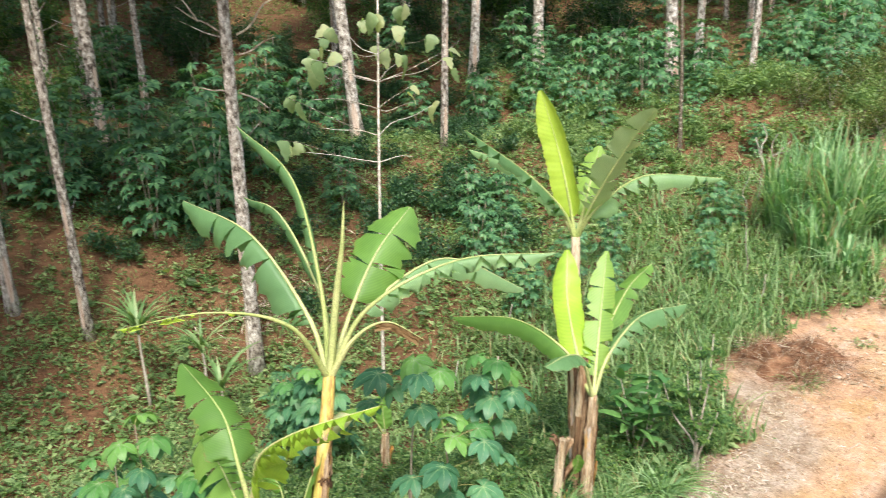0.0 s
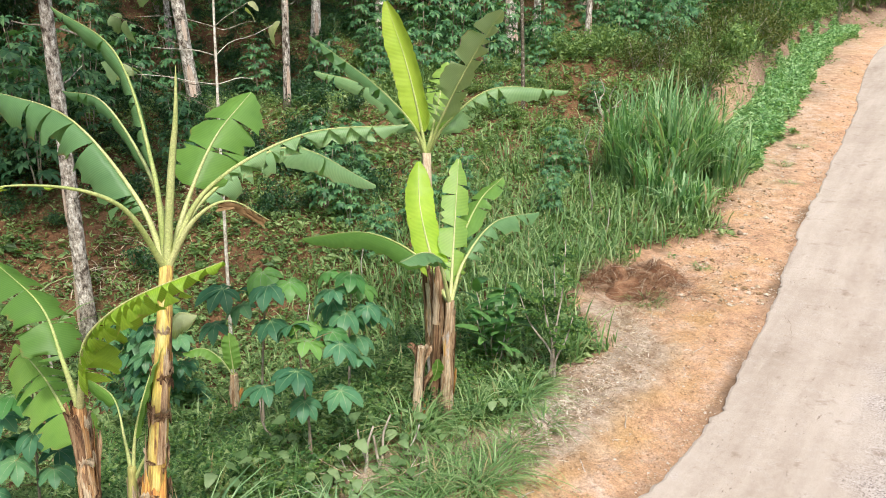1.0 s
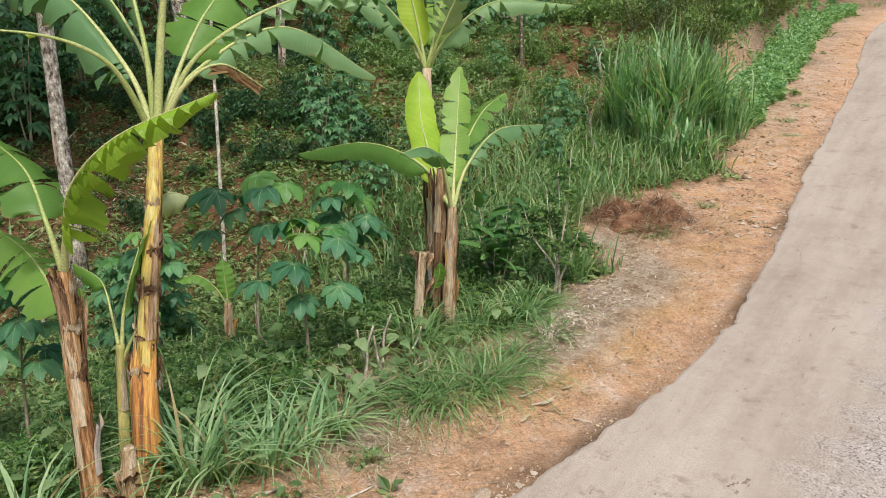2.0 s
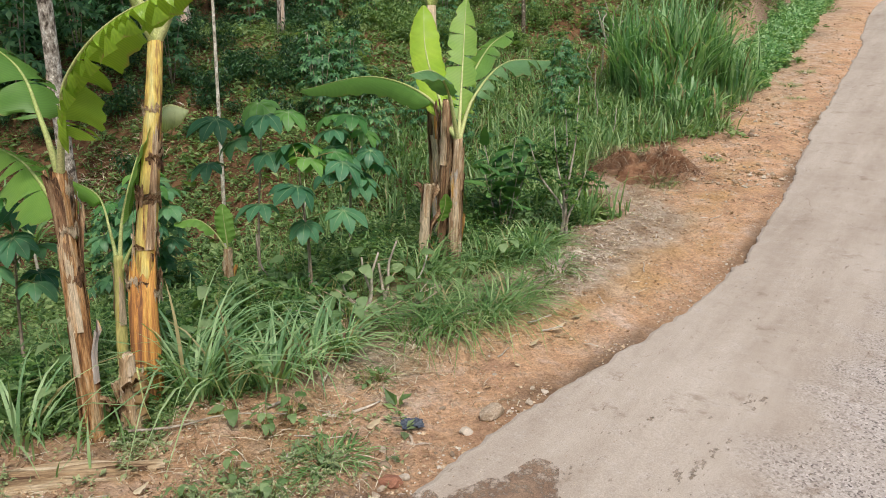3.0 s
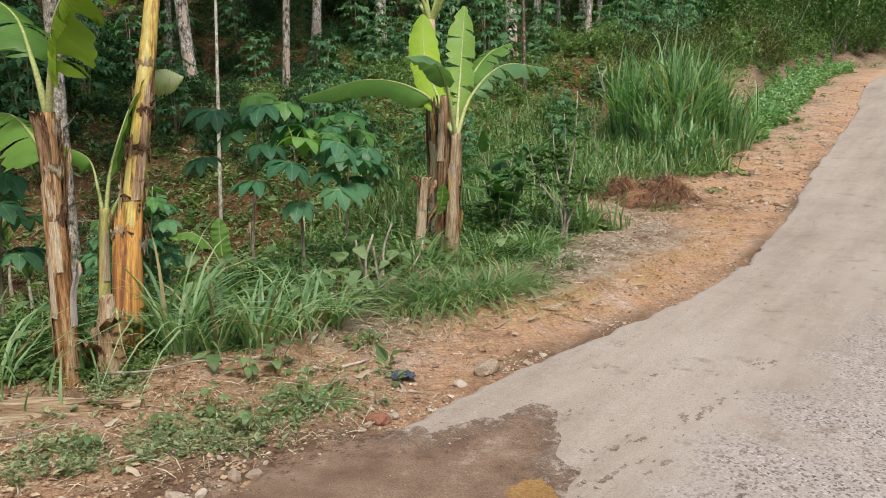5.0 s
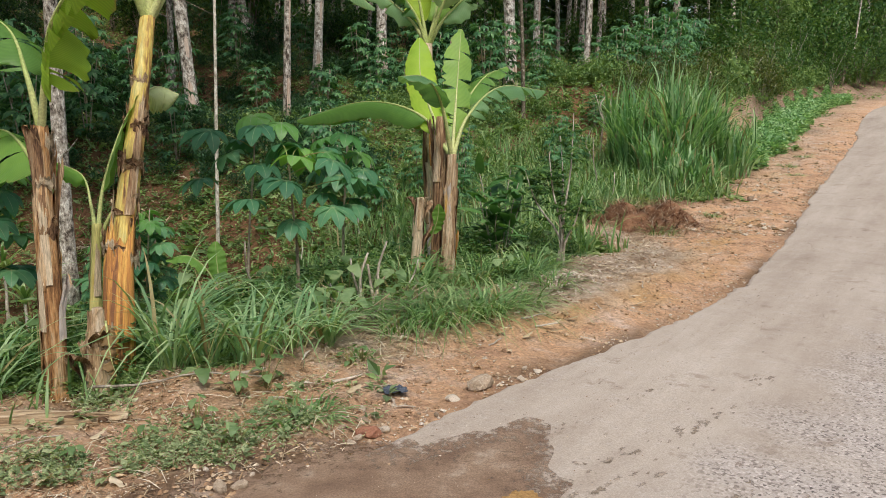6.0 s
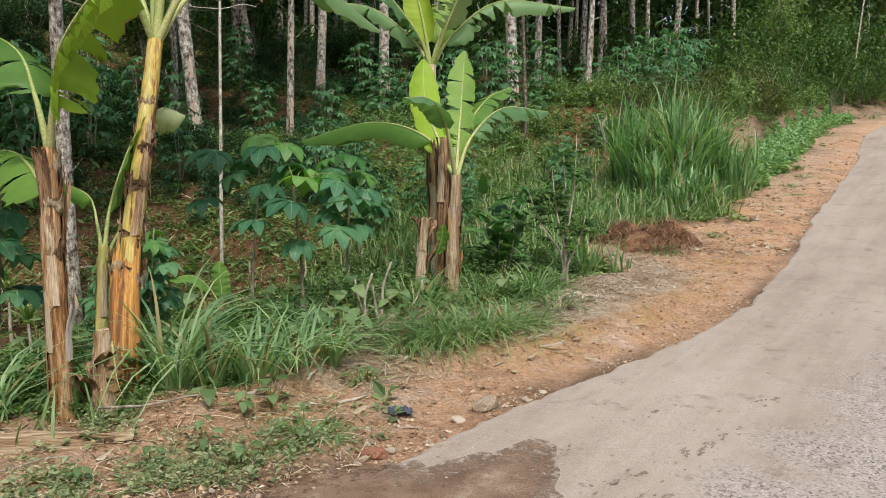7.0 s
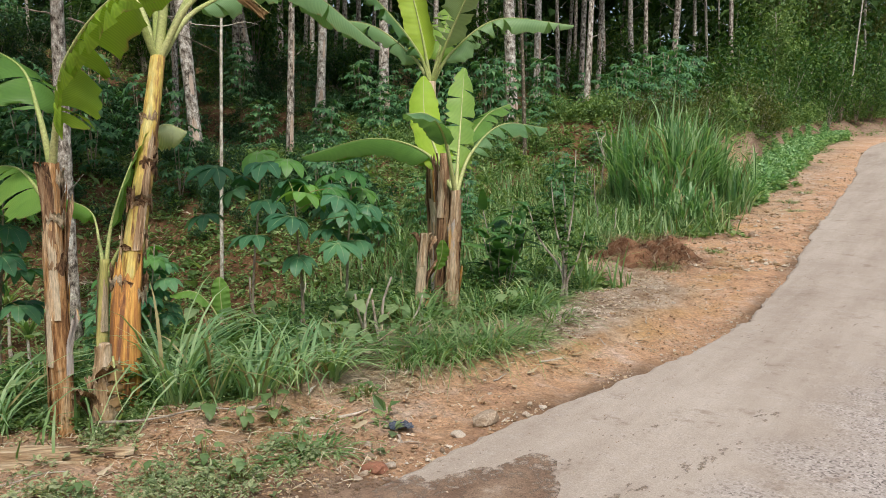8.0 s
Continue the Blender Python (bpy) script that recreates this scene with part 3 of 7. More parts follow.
def build_ground():
    gx, gy = axis(-700, 900, -4, 8, 0.1, 1.065), axis(-500, 1200, 2.8, 13, 0.1, 1.06)
    X, Y = np.meshgrid(gx, gy)
    s, u = verge(X, Y)
    Z = ground_top(X, Y)
    wv = verge_width(s)
    rag = 0.25 * rolling(X, Y, 0.9, 8) + 0.12 * rolling(X, Y, 0.3, 9)
    vg = 1 - smooth(u + rag, wv - 0.25, wv + 0.35)
    near_left = smooth(0.5 - X, 0, 1) * (1 - smooth(Y + 0.3 * rag, 4.7, 5.2))
    bankf = smooth(s, 14, 16) * 0.85 * smooth(u, 2.6, 2.8) * (1 - smooth(u, 3.05, 3.35)) * (1 - smooth(s, 20, 25))
    vg = np.maximum(np.maximum(vg, 0.75 * near_left), bankf) * (1 - 0.8 * smooth(-u, 5.5, 7.5)) * np.where(s < -6, 1 - 0.7 * smooth(u, 1.0, 2.5), 1)
    straw = np.clip(1.2 * np.exp(-((u - wv + 0.45) / 0.45) ** 2) * smooth(s, -1.0, 0.2) * (1 - smooth(s, 5.5, 7)) + 0.5 * rag + 0.4 * smooth(s, 10, 15), 0, 0.85) * smooth(u, 0.3, 0.9) * (1 - smooth(u, 3, 4))
    damp = np.clip(1 - smooth(np.hypot(X - 0.1, (Y - 3.3) * 1.1) + 0.3 * rag, 0.7, 1.35), 0, 1)
    damp = np.maximum(damp, (1 - smooth(u + 0.2 * rag, 0.05, 0.24)) * smooth(u, -0.3, -0.05) * (0.6 + 0.35 * np.sin(s * 1.7)) * (1 - smooth(s, 12, 20)))
    damp = np.maximum(damp, 0.8 * np.exp(-((s - 0.2) / 0.5) ** 2 - ((u - 0.12) / 0.12) ** 2))
    damp = np.maximum(damp, 0.35 * np.exp(-((X + 0.2) / 1.2) ** 2 - ((Y - 4.6) / 0.5) ** 2))
    ochre = np.clip(np.exp(-((u - 0.78) / 0.22) ** 2) * smooth(s, 0.2, 1.5) * (1 - smooth(s, 5, 7)) * (0.8 + 0.5 * rolling(X, Y, 0.9, 51)) + 0.6 * smooth(rolling(X, Y, 1.5, 52) + 0.3 * rag, 0.35, 0.9) * smooth(u, 0.1, 0.5) * vg + 0.6 * bankf, 0, 0.95) * vg
    ny, nx = X.shape
    i = np.arange(ny - 1)[:, None] * nx + np.arange(nx - 1)[None, :]
    f = np.stack([i, i + 1, i + nx + 1, i + nx], -1).reshape(-1, 4)
    me = fast_mesh("ground", np.stack([X, Y, Z], -1).reshape(-1, 3), f, SOIL, True)
    for name, data in (("verge", vg), ("straw", straw), ("damp", damp), ("ochre", ochre)):
        me.attributes.new(name, "FLOAT", "POINT").data.foreach_set("value", np.asarray(data, np.float32).ravel())
    tagged(new("ground", me), "red-brown and orange bare soil sloping into a hollow", "ground", kind="structure")


ROAD_ACROSS, ROAD_RISE = (0.0, 0.03, 0.35, 1.0, 1.7, 2.4, 3.4, 4.6), (-0.012, 0.0, 0.006, 0.012, 0.02, 0.03, 0.03, 0.0)


def build_road():
    rng = np.random.RandomState(5)
    total = LENGTHS[-1]
    ls = [0.0]
    while ls[-1] < total:
        ls.append(ls[-1] + (0.06 if -5 < ls[-1] - S0 < 26 else 0.5))
    ls = np.array(ls[:-1])
    ex, ey = np.interp(ls, LENGTHS, EDGE[:, 0]), np.interp(ls, LENGTHS, EDGE[:, 1])
    tx, ty = np.gradient(ex), np.gradient(ey)
    k = np.ones(41) / 41
    tx, ty = np.convolve(np.pad(tx, 20, "edge"), k, "valid"), np.convolve(np.pad(ty, 20, "edge"), k, "valid")
    n = np.hypot(tx, ty)
    rx, ry = ty / n, -tx / n
    jag = 0 * ls
    for size, amp in ((60, 0.045), (17, 0.02), (5, 0.016), (2, 0.009), (1, 0.006)):
        bits = rng.normal(0, 1, len(ls) // size + 3)
        jag = jag + amp * np.interp(np.arange(len(ls)) / size, np.arange(len(bits)), bits)
    jag = jag + 0.035 * (np.interp(np.arange(len(ls)) / 11, np.arange(len(ls) // 11 + 2), rng.rand(len(ls) // 11 + 2)) > 0.82)
    cols = [(-0.02, -0.1)] + sorted(list(zip(ROAD_ACROSS, ROAD_RISE)) + [(c, float(np.interp(c, ROAD_ACROSS, ROAD_RISE))) for c in (1.2, 1.45)]) + [(4.66, -0.15)]
    V, lane = [], []
    for c, h in cols:
        j = jag * max(0.0, 1 - max(c, 0) / 0.5)
        x, y = ex + rx * (c + j), ey + ry * (c + j)
        V.append(np.stack([x, y, road_z(ls - S0) + h], -1))
        lane.append(np.clip(smooth(c + 0.2 * rolling(x, y, 1.1, 13), 1.2, 1.9), 0, 1))
    V = np.stack(V, 1)
    nc = len(cols)
    i = np.arange(len(ls) - 1)[:, None] * nc + np.arange(nc - 1)[None, :]
    f = np.stack([i, i + 1, i + nc + 1, i + nc], -1).reshape(-1, 4)[:, ::-1]
    me = fast_mesh("road", V.reshape(-1, 3), f, ASPHALT, False)
    me.attributes.new("lane", "FLOAT", "POINT").data.foreach_set("value", np.stack(lane, 1).astype(np.float32).ravel())
    tagged(new("road", me), "worn pale asphalt lane with a crumbling edge", "road", kind="structure")


build_ground()
build_road()


# ---- forest ----
def trunk_geo(height, r0, r1, bend, seed, sides=12, rings=16):
    rng = random.Random(seed)
    ph, path, radii = rng.uniform(0, 6), [], []
    for i in range(rings):
        t = i / (rings - 1)
        path.append((bend * math.sin(t * 3 + ph) * t, bend * math.cos(t * 2.3 + ph) * t * 0.8, t * height - 0.25))
        radii.append((r0 + (r1 - r0) * t) * (1 + 0.35 * math.exp(-t * height / 0.35)) * rng.uniform(0.94, 1.06))
    g = Geo().tube(path, radii, sides, wobble=0.05, seed=seed)
    return g, path


def crown_arrays(centres, spread, count, leaf, rng):
    c = np.asarray(centres)[rng.randint(0, len(centres), count)]
    at = c + rng.normal(0, 1, (count, 3)) * spread
    way = rng.normal(0, 1, (count, 3)) + (0, 0, -0.4)
    ln = leaf * rng.uniform(0.7, 1.3, count)
    return leaves(at, way, ln, ln * rng.uniform(0.4, 0.6, count), 0.2, rng, True)


def forest_tree(seed, height=13.0, low=6.5, r0=0.15):
    """A tall slim tree: bark trunk, a few bare limb stubs, leafy shading crown high up."""
    rng = np.random.RandomState(seed)
    t = thing("tree", (0, 0, 0), "tall slim forest tree with pale grey lichened trunk", "tree", "forest trees")
    g, path = trunk_geo(height, r0, r0 * 0.35, 0.1, seed)
    limbs, centres = g, []
    for k in range(11):
        f = low / height + (1 - low / height) * k / 11
        p = Vector(path[min(int(f * 15), 15)])
        a, l = k * 2.4 + seed, rng.uniform(1.2, 2.4) * (1.2 - f * 0.5)
        tip = p + Vector((math.cos(a) * l, math.sin(a) * l, l * 0.55))
        limbs.tube([p, p.lerp(tip, 0.5) + Vector((0, 0, 0.12)), tip], [0.05, 0.03, 0.01], 5, seed=k)
        centres += [tuple(p.lerp(tip, q)) for q in (0.6, 0.85, 1.0)]
    for k in range(3):
        p = Vector(path[3 + 2 * k])
        a = seed * 1.7 + k * 2.1
        limbs.tube([p, p + Vector((math.cos(a) * 0.35, math.sin(a) * 0.35, 0.1)), p + Vector((math.cos(a) * 0.8, math.sin(a) * 0.8, 0.32))], [0.02, 0.013, 0.005], 5, seed=k)
    part("trunk", g, BARK, t)
    for k in range(2):  # stripped strips on one side of the lower trunk
        z, h, half = (0.7, 0.9, 0.4) if k == 0 else (rng.uniform(1.7, 3.0), rng.uniform(0.5, 1.2), 0.28)
        v, rag = [], rng.uniform(-0.05, 0.05, (9, 5))
        for i in range(9):
            zz = z + h * (i / 8 - 0.5)
            q = min(14.999, max(0.0, (zz + 0.25) / height * 15))
            c = Vector(path[int(q)]).lerp(Vector(path[int(q) + 1]), q % 1.0)
            r = (r0 + (r0 * 0.35 - r0) * zz / height) * (1 + 0.35 * math.exp(-zz / 0.35)) * 1.07 + 0.008
            for j in range(5):
                ang = -math.pi / 2 + 0.25 * k + half * (j / 2 - 1) * math.sin(math.pi * (0.1 + 0.8 * i / 8)) ** 0.5 + 0.6 * rag[i, j]
                v.append((c.x + math.cos(ang) * r, c.y + math.sin(ang) * r, zz + rag[i, j]))
        part("bark_scar", Geo().add(v, [(i * 5 + j, i * 5 + j + 1, i * 5 + j + 6, i * 5 + j + 5) for i in range(8) for j in range(4)]), BARK_SCAR, t, "stripped pinkish bark patch")
    # crown mostly above the view; leaf count and size set for its shade
    v, f = crown_arrays(centres, (0.75, 0.75, 0.5), 420, 1.0, rng)
    part("crown", fast_mesh("crown", v, f, CANOPY), None, t)
    return t


# the last four carry higher crowns, to let more light in at the right
TREE_KINDS = [forest_tree(k, h, lo, r) for k, (h, lo, r) in enumerate([(14, 8.6, 0.15), (13.5, 8.2, 0.14), (15, 8.8, 0.17), (14, 8.4, 0.13), (14, 10.2, 0.15), (13.5, 9.8, 0.14), (15, 10.6, 0.17), (14, 10.0, 0.13)])]
# trunks that stand out one by one: x, y, lean to the right (degrees), thickness
TREES = [(-3.68, 14.75, -1.0, 0.95), (-7.1, 15.28, -2.5, 0.72), (-8.6, 15.4, -1.0, 0.68), (-10.17, 28.4, -1.5, 0.95), (-13.6, 29.0, -2, 0.9), (-3.93, 30.0, -0.8, 0.87), (-2.52, 23.5, -5.8, 1.09), (-2.19, 34.0, -0.8, 1.15), (-1.58, 36.0, -10.0, 1.2),
         (-1.6, 50.0, -7.2, 0.72), (-0.63, 44.0, -1.0, 0.91), (-0.1, 21.8, 0.5, 0.74), (0.88, 42.0, -0.5, 0.93), (0.86, 28.9, 1.0, 1.18), (3.05, 40.0, -1.5, 0.82), (3.13, 36.0, 2.5, 0.76), (3.1, 29.6, -0.5, 1.31), (6.68, 40.0, -1.2, 1.15), (7.2, 27.5, -3.2, 1.28),
         (12.39, 46.0, -3.0, 0.98), (8.42, 29.0, -1.2, 0.97), (12.05, 38.0, -3.0, 0.73), (12.45, 36.0, -0.2, 0.84), (8.7, 24.6, 0.2, 0.73), (14.69, 40.0, -0.8, 0.89), (17.21, 46.0, -3.0, 1.11), (18.11, 44.0, -4.0, 1.02), (13.36, 31.0, -2.8, 0.79),
         (16.67, 36.0, 0.8, 1.1), (25.69, 52.0, -3.0, 1.13), (25.59, 50.0, -4.8, 0.64), (27.42, 52.0, -4.0, 0.66), (23.91, 44.0, -3.8, 0.98), (31.18, 44.0, 3.2, 0.42), (36.61, 50.0, -4.8, 0.52), (31.95, 55.0, -2.5, 0.58)]


def plant_tree(x, y, lean, thick, k, turn=None):
    src = TREE_KINDS[k % 4 + (4 if x > 4 else 0)]
    m = pose(x, y, on_land(x, y), 0, lean, 0) @ Matrix.Diagonal((thick, thick, 1, 1)) @ pose(0, 0, 0, 0, 0, k * 137.5 if turn is None else turn)
    t = copy_thing(src, Matrix.Identity(4))
    t.matrix_basis = m


for k, (x, y, lean, thick) in enumerate(TREES):
    plant_tree(x, y, lean, thick, k, (k * 47) % 110 - 55)
# random trees: in view only past y 41, the unseen rest kept for shade
rngt = random.Random(21)
planted, wanted = [(t[0], t[1]) for t in TREES], 130
for _ in range(9000):
    x, y = rngt.uniform(-36, 50), rngt.uniform(17, 78)
    s_, u_ = (float(q) for q in verge(x, y))
    if u_ < (12.5 if x < 2 else 15.0) + 2.5 * math.sin(s_ * 0.4) or y < 23 or (y < 41 and -0.36 * y < x < 0.8 * y) or min((x - a) ** 2 + (y - b) ** 2 for a, b in planted) < 5.5:
        continue
    planted.append((x, y))
    plant_tree(x, y, rngt.uniform(-3, 3), rngt.uniform(0.65, 1.15), len(planted))
    if len(planted) > wanted:
        break
for src in TREE_KINDS:  # the first ones stand in the wood as well
    x, y = rngt.uniform(-30, -12), rngt.uniform(18, 40)
    src.matrix_basis = pose(x, y, on_land(x, y))

# unseen trees continuing the wood, added to shade the left slope and hollow
for k, (x, y) in enumerate([(-11.5, 11.5), (-9.2, 8.6), (-12.5, 8.0), (-11.0, 4.6), (-14.5, 12.5), (-14.0, 5.5), (-12.5, 1.5), (-15.5, 9.0), (-16.5, 15.0), (-13.2, 15.6)]):
    plant_tree(x, y, (k % 3 - 1) * 1.5, 0.9 + 0.1 * (k % 3), 50 + k)

# the nearest trunk carries the side branches below
near_trunk = next(o for o in scene.objects if o.name.startswith("tree") and abs(o.matrix_basis.translation.x + 3.68) < 0.01)

# ---- cassava ----
def cassava_leaf_mesh(seed, mt, lobes=7, r=0.2, plain=False):
    """A palmate leaf: broad lobes with pale ribs, drooping round the top of its stalk like a parasol."""
    rng = random.Random(seed)
    g = Geo()
    rows = ((0.0, 0.02), (0.6, 0.2), (1.0, 0.01)) if plain else ((0.0, 0.03), (0.25, 0.155), (0.48, 0.235), (0.68, 0.245), (0.87, 0.15), (1.0, 0.01))
    cols = (-1, 1) if plain else (-1, 0, 1)
    for k in range(lobes):
        a = (k - (lobes - 1) / 2) * (5.5 / lobes) + rng.uniform(-0.07, 0.07)
        l = r * (1.12 - 0.4 * abs(k - (lobes - 1) / 2) / lobes * 2) * rng.uniform(0.92, 1.08)
        d, sd = Vector((math.cos(a), math.sin(a), 0)), Vector((-math.sin(a), math.cos(a), 0))
        dr = rng.uniform(0.1, 0.45) if plain else rng.uniform(0.34, 0.62)
        v, rib = [], []
        for f, w in rows:
            c = d * l * f * (1 - 0.14 * f) + Vector((0, 0, -dr * l * f ** 1.8 + 0.05 * l * math.sin(3 * f)))
            v += [c + sd * q * w * l + Vector((0, 0, abs(q) * w * l * 0.3 - (0 if plain else 0.03 * l * abs(q)))) for q in cols]
            rib += [c + sd * q * 0.0028 * (1.2 - f) + Vector((0, 0, 0.002)) for q in (-1, 1)]
        n = len(cols)
        g.add(v, [(i * n + c, i * n + c + 1, i * n + c + n + 1, i * n + c + n) for i in range(len(rows) - 1) for c in range(n - 1)])
        if not plain:
            g.add(rib, [(2 * i, 2 * i + 1, 2 * i + 3, 2 * i + 2) for i in range(len(rows) - 1)], 1)
    return g.mesh("leaf", [mt] if plain else [mt, LEAF_RIB])


LEAF_RIB = rough_mat("pale_leaf_rib", [(0.3, (0.2, 0.33, 0.14)), (0.7, (0.32, 0.45, 0.2))], 8.0, rough=0.5, relief=0.1)
CASSAVA_LEAVES = [cassava_leaf_mesh(k, CASSAVA_LEAF, 8 if k % 2 else 7) for k in range(3)] + [cassava_leaf_mesh(9, CASSAVA_YOUNG, 7)]


def cassava(at, height, leaf_list=None, seed=0, size=1.0, label="cassava shrub with drooping palmate leaves", count=16):
    """A cassava plant with each leaf as a part; leaf_list gives centres (in the world) and kinds."""
    rng = random.Random(seed)
    t = thing("cassava_plant", at, label, "cassava", "cassava plants")
    lean = (rng.uniform(-0.08, 0.08), rng.uniform(-0.08, 0.08))
    stem = curve([(0, 0, -0.15), (lean[0] * 0.3, lean[1], height * 0.4), (lean[0], lean[1] * 0.6, height * 0.75), (lean[0] * 1.4, lean[1], height)], 12)
    part("stem", Geo().tube(stem, [0.015 - 0.0007 * i for i in range(12)], 7, wobble=0.15, seed=seed), CASSAVA_STEM, t, "thin pale knobbly stem")
    if leaf_list is None:
        leaf_list = []
        for k in range(count):
            f = 0.45 + 0.55 * (k + 0.5) / count
            a, d = k * 2.4 + seed, rng.uniform(0.2, 0.42) * (1.25 - f * 0.7) * size
            z = height * f + rng.uniform(-0.06, 0.12)
            leaf_list.append((at[0] + math.cos(a) * d, at[1] + math.sin(a) * d, at[2] + z, 3 if f > 0.9 else rng.randrange(3), rng.uniform(0.8, 1.1) * size))
    for x, y, z, kind, sc in leaf_list:
        c = Vector((x - at[0], y - at[1], z - at[2]))
        root = min(stem, key=lambda p: (p - Vector((c.x * 0.3, c.y * 0.3, c.z - 0.1))).length)
        out = Vector((c.x - root.x, c.y - root.y, 0))
        ang = math.atan2(out.y, out.x)
        lf = part("leaf", CASSAVA_LEAVES[kind], None, t)
        sc *= 1.24
        lf.matrix_basis = Matrix.LocRotScale(c, Euler((rng.uniform(-0.25, 0.25), rng.uniform(-0.05, 0.4), ang)), (sc, sc, sc))
        part("petiole", Geo().tube(curve([root, root.lerp(c, 0.5) + Vector((0, 0, 0.03)), c], 5), [0.006, 0.005, 0.0045, 0.004, 0.004], 5), PETIOLE, lf).matrix_parent_inverse = lf.matrix_basis.inverted()
    return t


cassava((0.1, 7.0, -0.05), 1.25, [(0.1, 7.35, 1.33, 3, 1.0), (0.08, 7.1, 1.27, 3, 1.2), (0.38, 7.06, 1.24, 0, 1.1), (-0.01, 6.86, 1.09, 1, 1.05), (0.37, 6.87, 0.87, 2, 0.95), (-0.3, 6.93, 0.93, 0, 0.9), (0.05, 6.95, 0.74, 2, 0.8),
                                  (-0.03, 7.3, 1.35, 0, 0.95), (0.32, 7.2, 1.3, 3, 0.9), (0.55, 7.1, 1.09, 1, 0.75)], 1, label="cassava shrub with large drooping bluish palmate leaves")
cassava((-0.4, 8.2, -0.35), 1.85, [(-0.71, 8.11, 1.43, 0, 1.1), (-0.32, 8.15, 1.57, 3, 1.1), (-0.26, 8.0, 1.49, 1, 1.15), (-0.05, 8.0, 1.51, 3, 1.0), (-0.25, 7.9, 1.14, 2, 1.05), (-0.82, 8.35, 0.96, 0, 1.0),
                                   (-0.54, 8.2, 1.22, 2, 1.0), (-0.43, 8.4, 1.33, 1, 0.9)], 2, label="tall cassava shrub with large palmate leaves")

for k, (x, y, h) in enumerate([(-2.25, 6.75, 1.75), (-3.06, 7.5, 2.25), (-3.5, 7.6, 1.9), (-1.75, 10.4, 1.75), (0.55, 8.6, 1.5), (-2.1, 10.9, 1.5), (-3.6, 8.3, 1.4)]):
    cassava((x, y, on_land(x, y)), h, None, 20 + k, 1.0, count=14)


def cassava_bush(seed, n=40, height=1.7):
    """A fuller cassava seen from afar: stems and one mass of palmate leaves."""
    rng = random.Random(seed)
    t = thing("cassava_plant", (0, 0, 0), "cassava shrub with dark bluish-green palmate leaves", "cassava", "cassava plants")
    st, g = Geo(), Geo()
    src = [cassava_leaf_mesh(40 + k, CASSAVA_FAR, 7, 0.2, True) for k in range(2)]
    shapes = [([v.co.copy() for v in me.vertices], [tuple(p.vertices) for p in me.polygons]) for me in src]
    for b in range(3):
        a, l = b * 2.1 + seed, rng.uniform(0.15, 0.35)
        st.tube(curve([(0, 0, -0.2), (math.cos(a) * l * 0.5, math.sin(a) * l * 0.5, height * 0.5), (math.cos(a) * l, math.sin(a) * l, height * 0.95)], 7), [0.018 - 0.0015 * i for i in range(7)], 6, seed=b)
    for k in range(n):
        f = 0.12 + 0.88 * k / n
        a, d = k * 2.4, rng.uniform(0.2, 0.62) * (1.2 - 0.5 * f)
        m = Matrix.LocRotScale((math.cos(a) * d, math.sin(a) * d, height * f + rng.uniform(-0.1, 0.15)), Euler((rng.uniform(-0.3, 0.3), rng.uniform(-0.1, 0.6), a)), None)
        v, fc = shapes[k % 2]
        g.add([m @ p for p in v], fc)
    part("stem", st, CASSAVA_STEM, t)
    part("leaves", g, [CASSAVA_FAR], t)
    return t


# ---- undergrowth ----
BUSHES = [cassava_bush(k, 64 + 4 * k, 1.6 + 0.12 * k) for k in range(4)]
for k, (x, y, size) in enumerate([(1.4, 13.7, 0.62), (2.2, 14.3, 0.6), (3.0, 14.9, 0.55), (2.7, 13.3, 0.5), (1.0, 15.2, 0.6), (4.7, 14.6, 0.5), (-1.9, 10.9, 0.95), (-2.5, 11.8, 0.7), (0.6, 15.7, 0.75), (1.2, 17.0, 0.8), (0.5, 17.4, 0.7), (5.4, 16.7, 0.6), (5.9, 17.1, 0.55),
                                  (-6.6, 18.2, 1.25), (-5.3, 18.6, 1.2), (-7.6, 19.4, 1.35), (-5.9, 20.2, 1.4), (-4.6, 20.6, 1.1), (-8.9, 18.6, 1.3), (-10.2, 18.8, 1.3), (-6.4, 22.0, 1.3),
                                  (-8.0, 21.8, 1.3), (-3.9, 22.8, 1.1), (-5.2, 23.4, 1.3), (-9.8, 21.6, 1.3), (-2.4, 18.8, 0.9), (-3.2, 25.5, 1.2), (-0.9, 24.5, 1.0), (1.0, 25.4, 1.1),
                                  (5.6, 24.4, 1.15), (6.4, 25.5, 1.3), (7.4, 24.9, 1.1), (5.0, 26.0, 1.2), (11.2, 27.2, 1.3), (12.3, 28.0, 1.4), (13.3, 28.8, 1.35), (11.8, 29.5, 1.5), (13.0, 30.6, 1.5),
                                  (14.4, 30.2, 1.3), (9.9, 27.8, 1.2), (2.6, 26.4, 1.1), (15.5, 32.5, 1.4), (17.0, 34.5, 1.4), (10.0, 25.2, 1.0), (10.8, 24.3, 0.8), (6.9, 23.4, 0.7), (4.2, 22.8, 0.7), (3.2, 23.6, 0.9), (2.4, 24.4, 0.9), (11.6, 25.6, 0.9), (12.4, 26.6, 1.1), (7.6, 20.6, 0.5), (5.0, 20.2, 0.5), (3.4, 19.2, 0.5), (6.2, 21.8, 0.6)]):
    m = Matrix.LocRotScale((x, y, on_land(x, y)), Euler((0, 0, k * 1.9)), (size, size, size * (0.9 + 0.2 * (k % 3) / 2)))
    if k < 4:
        BUSHES[k].matrix_basis = m
    else:
        copy_thing(BUSHES[k % 4], Matrix.Identity(4)).matrix_basis = m
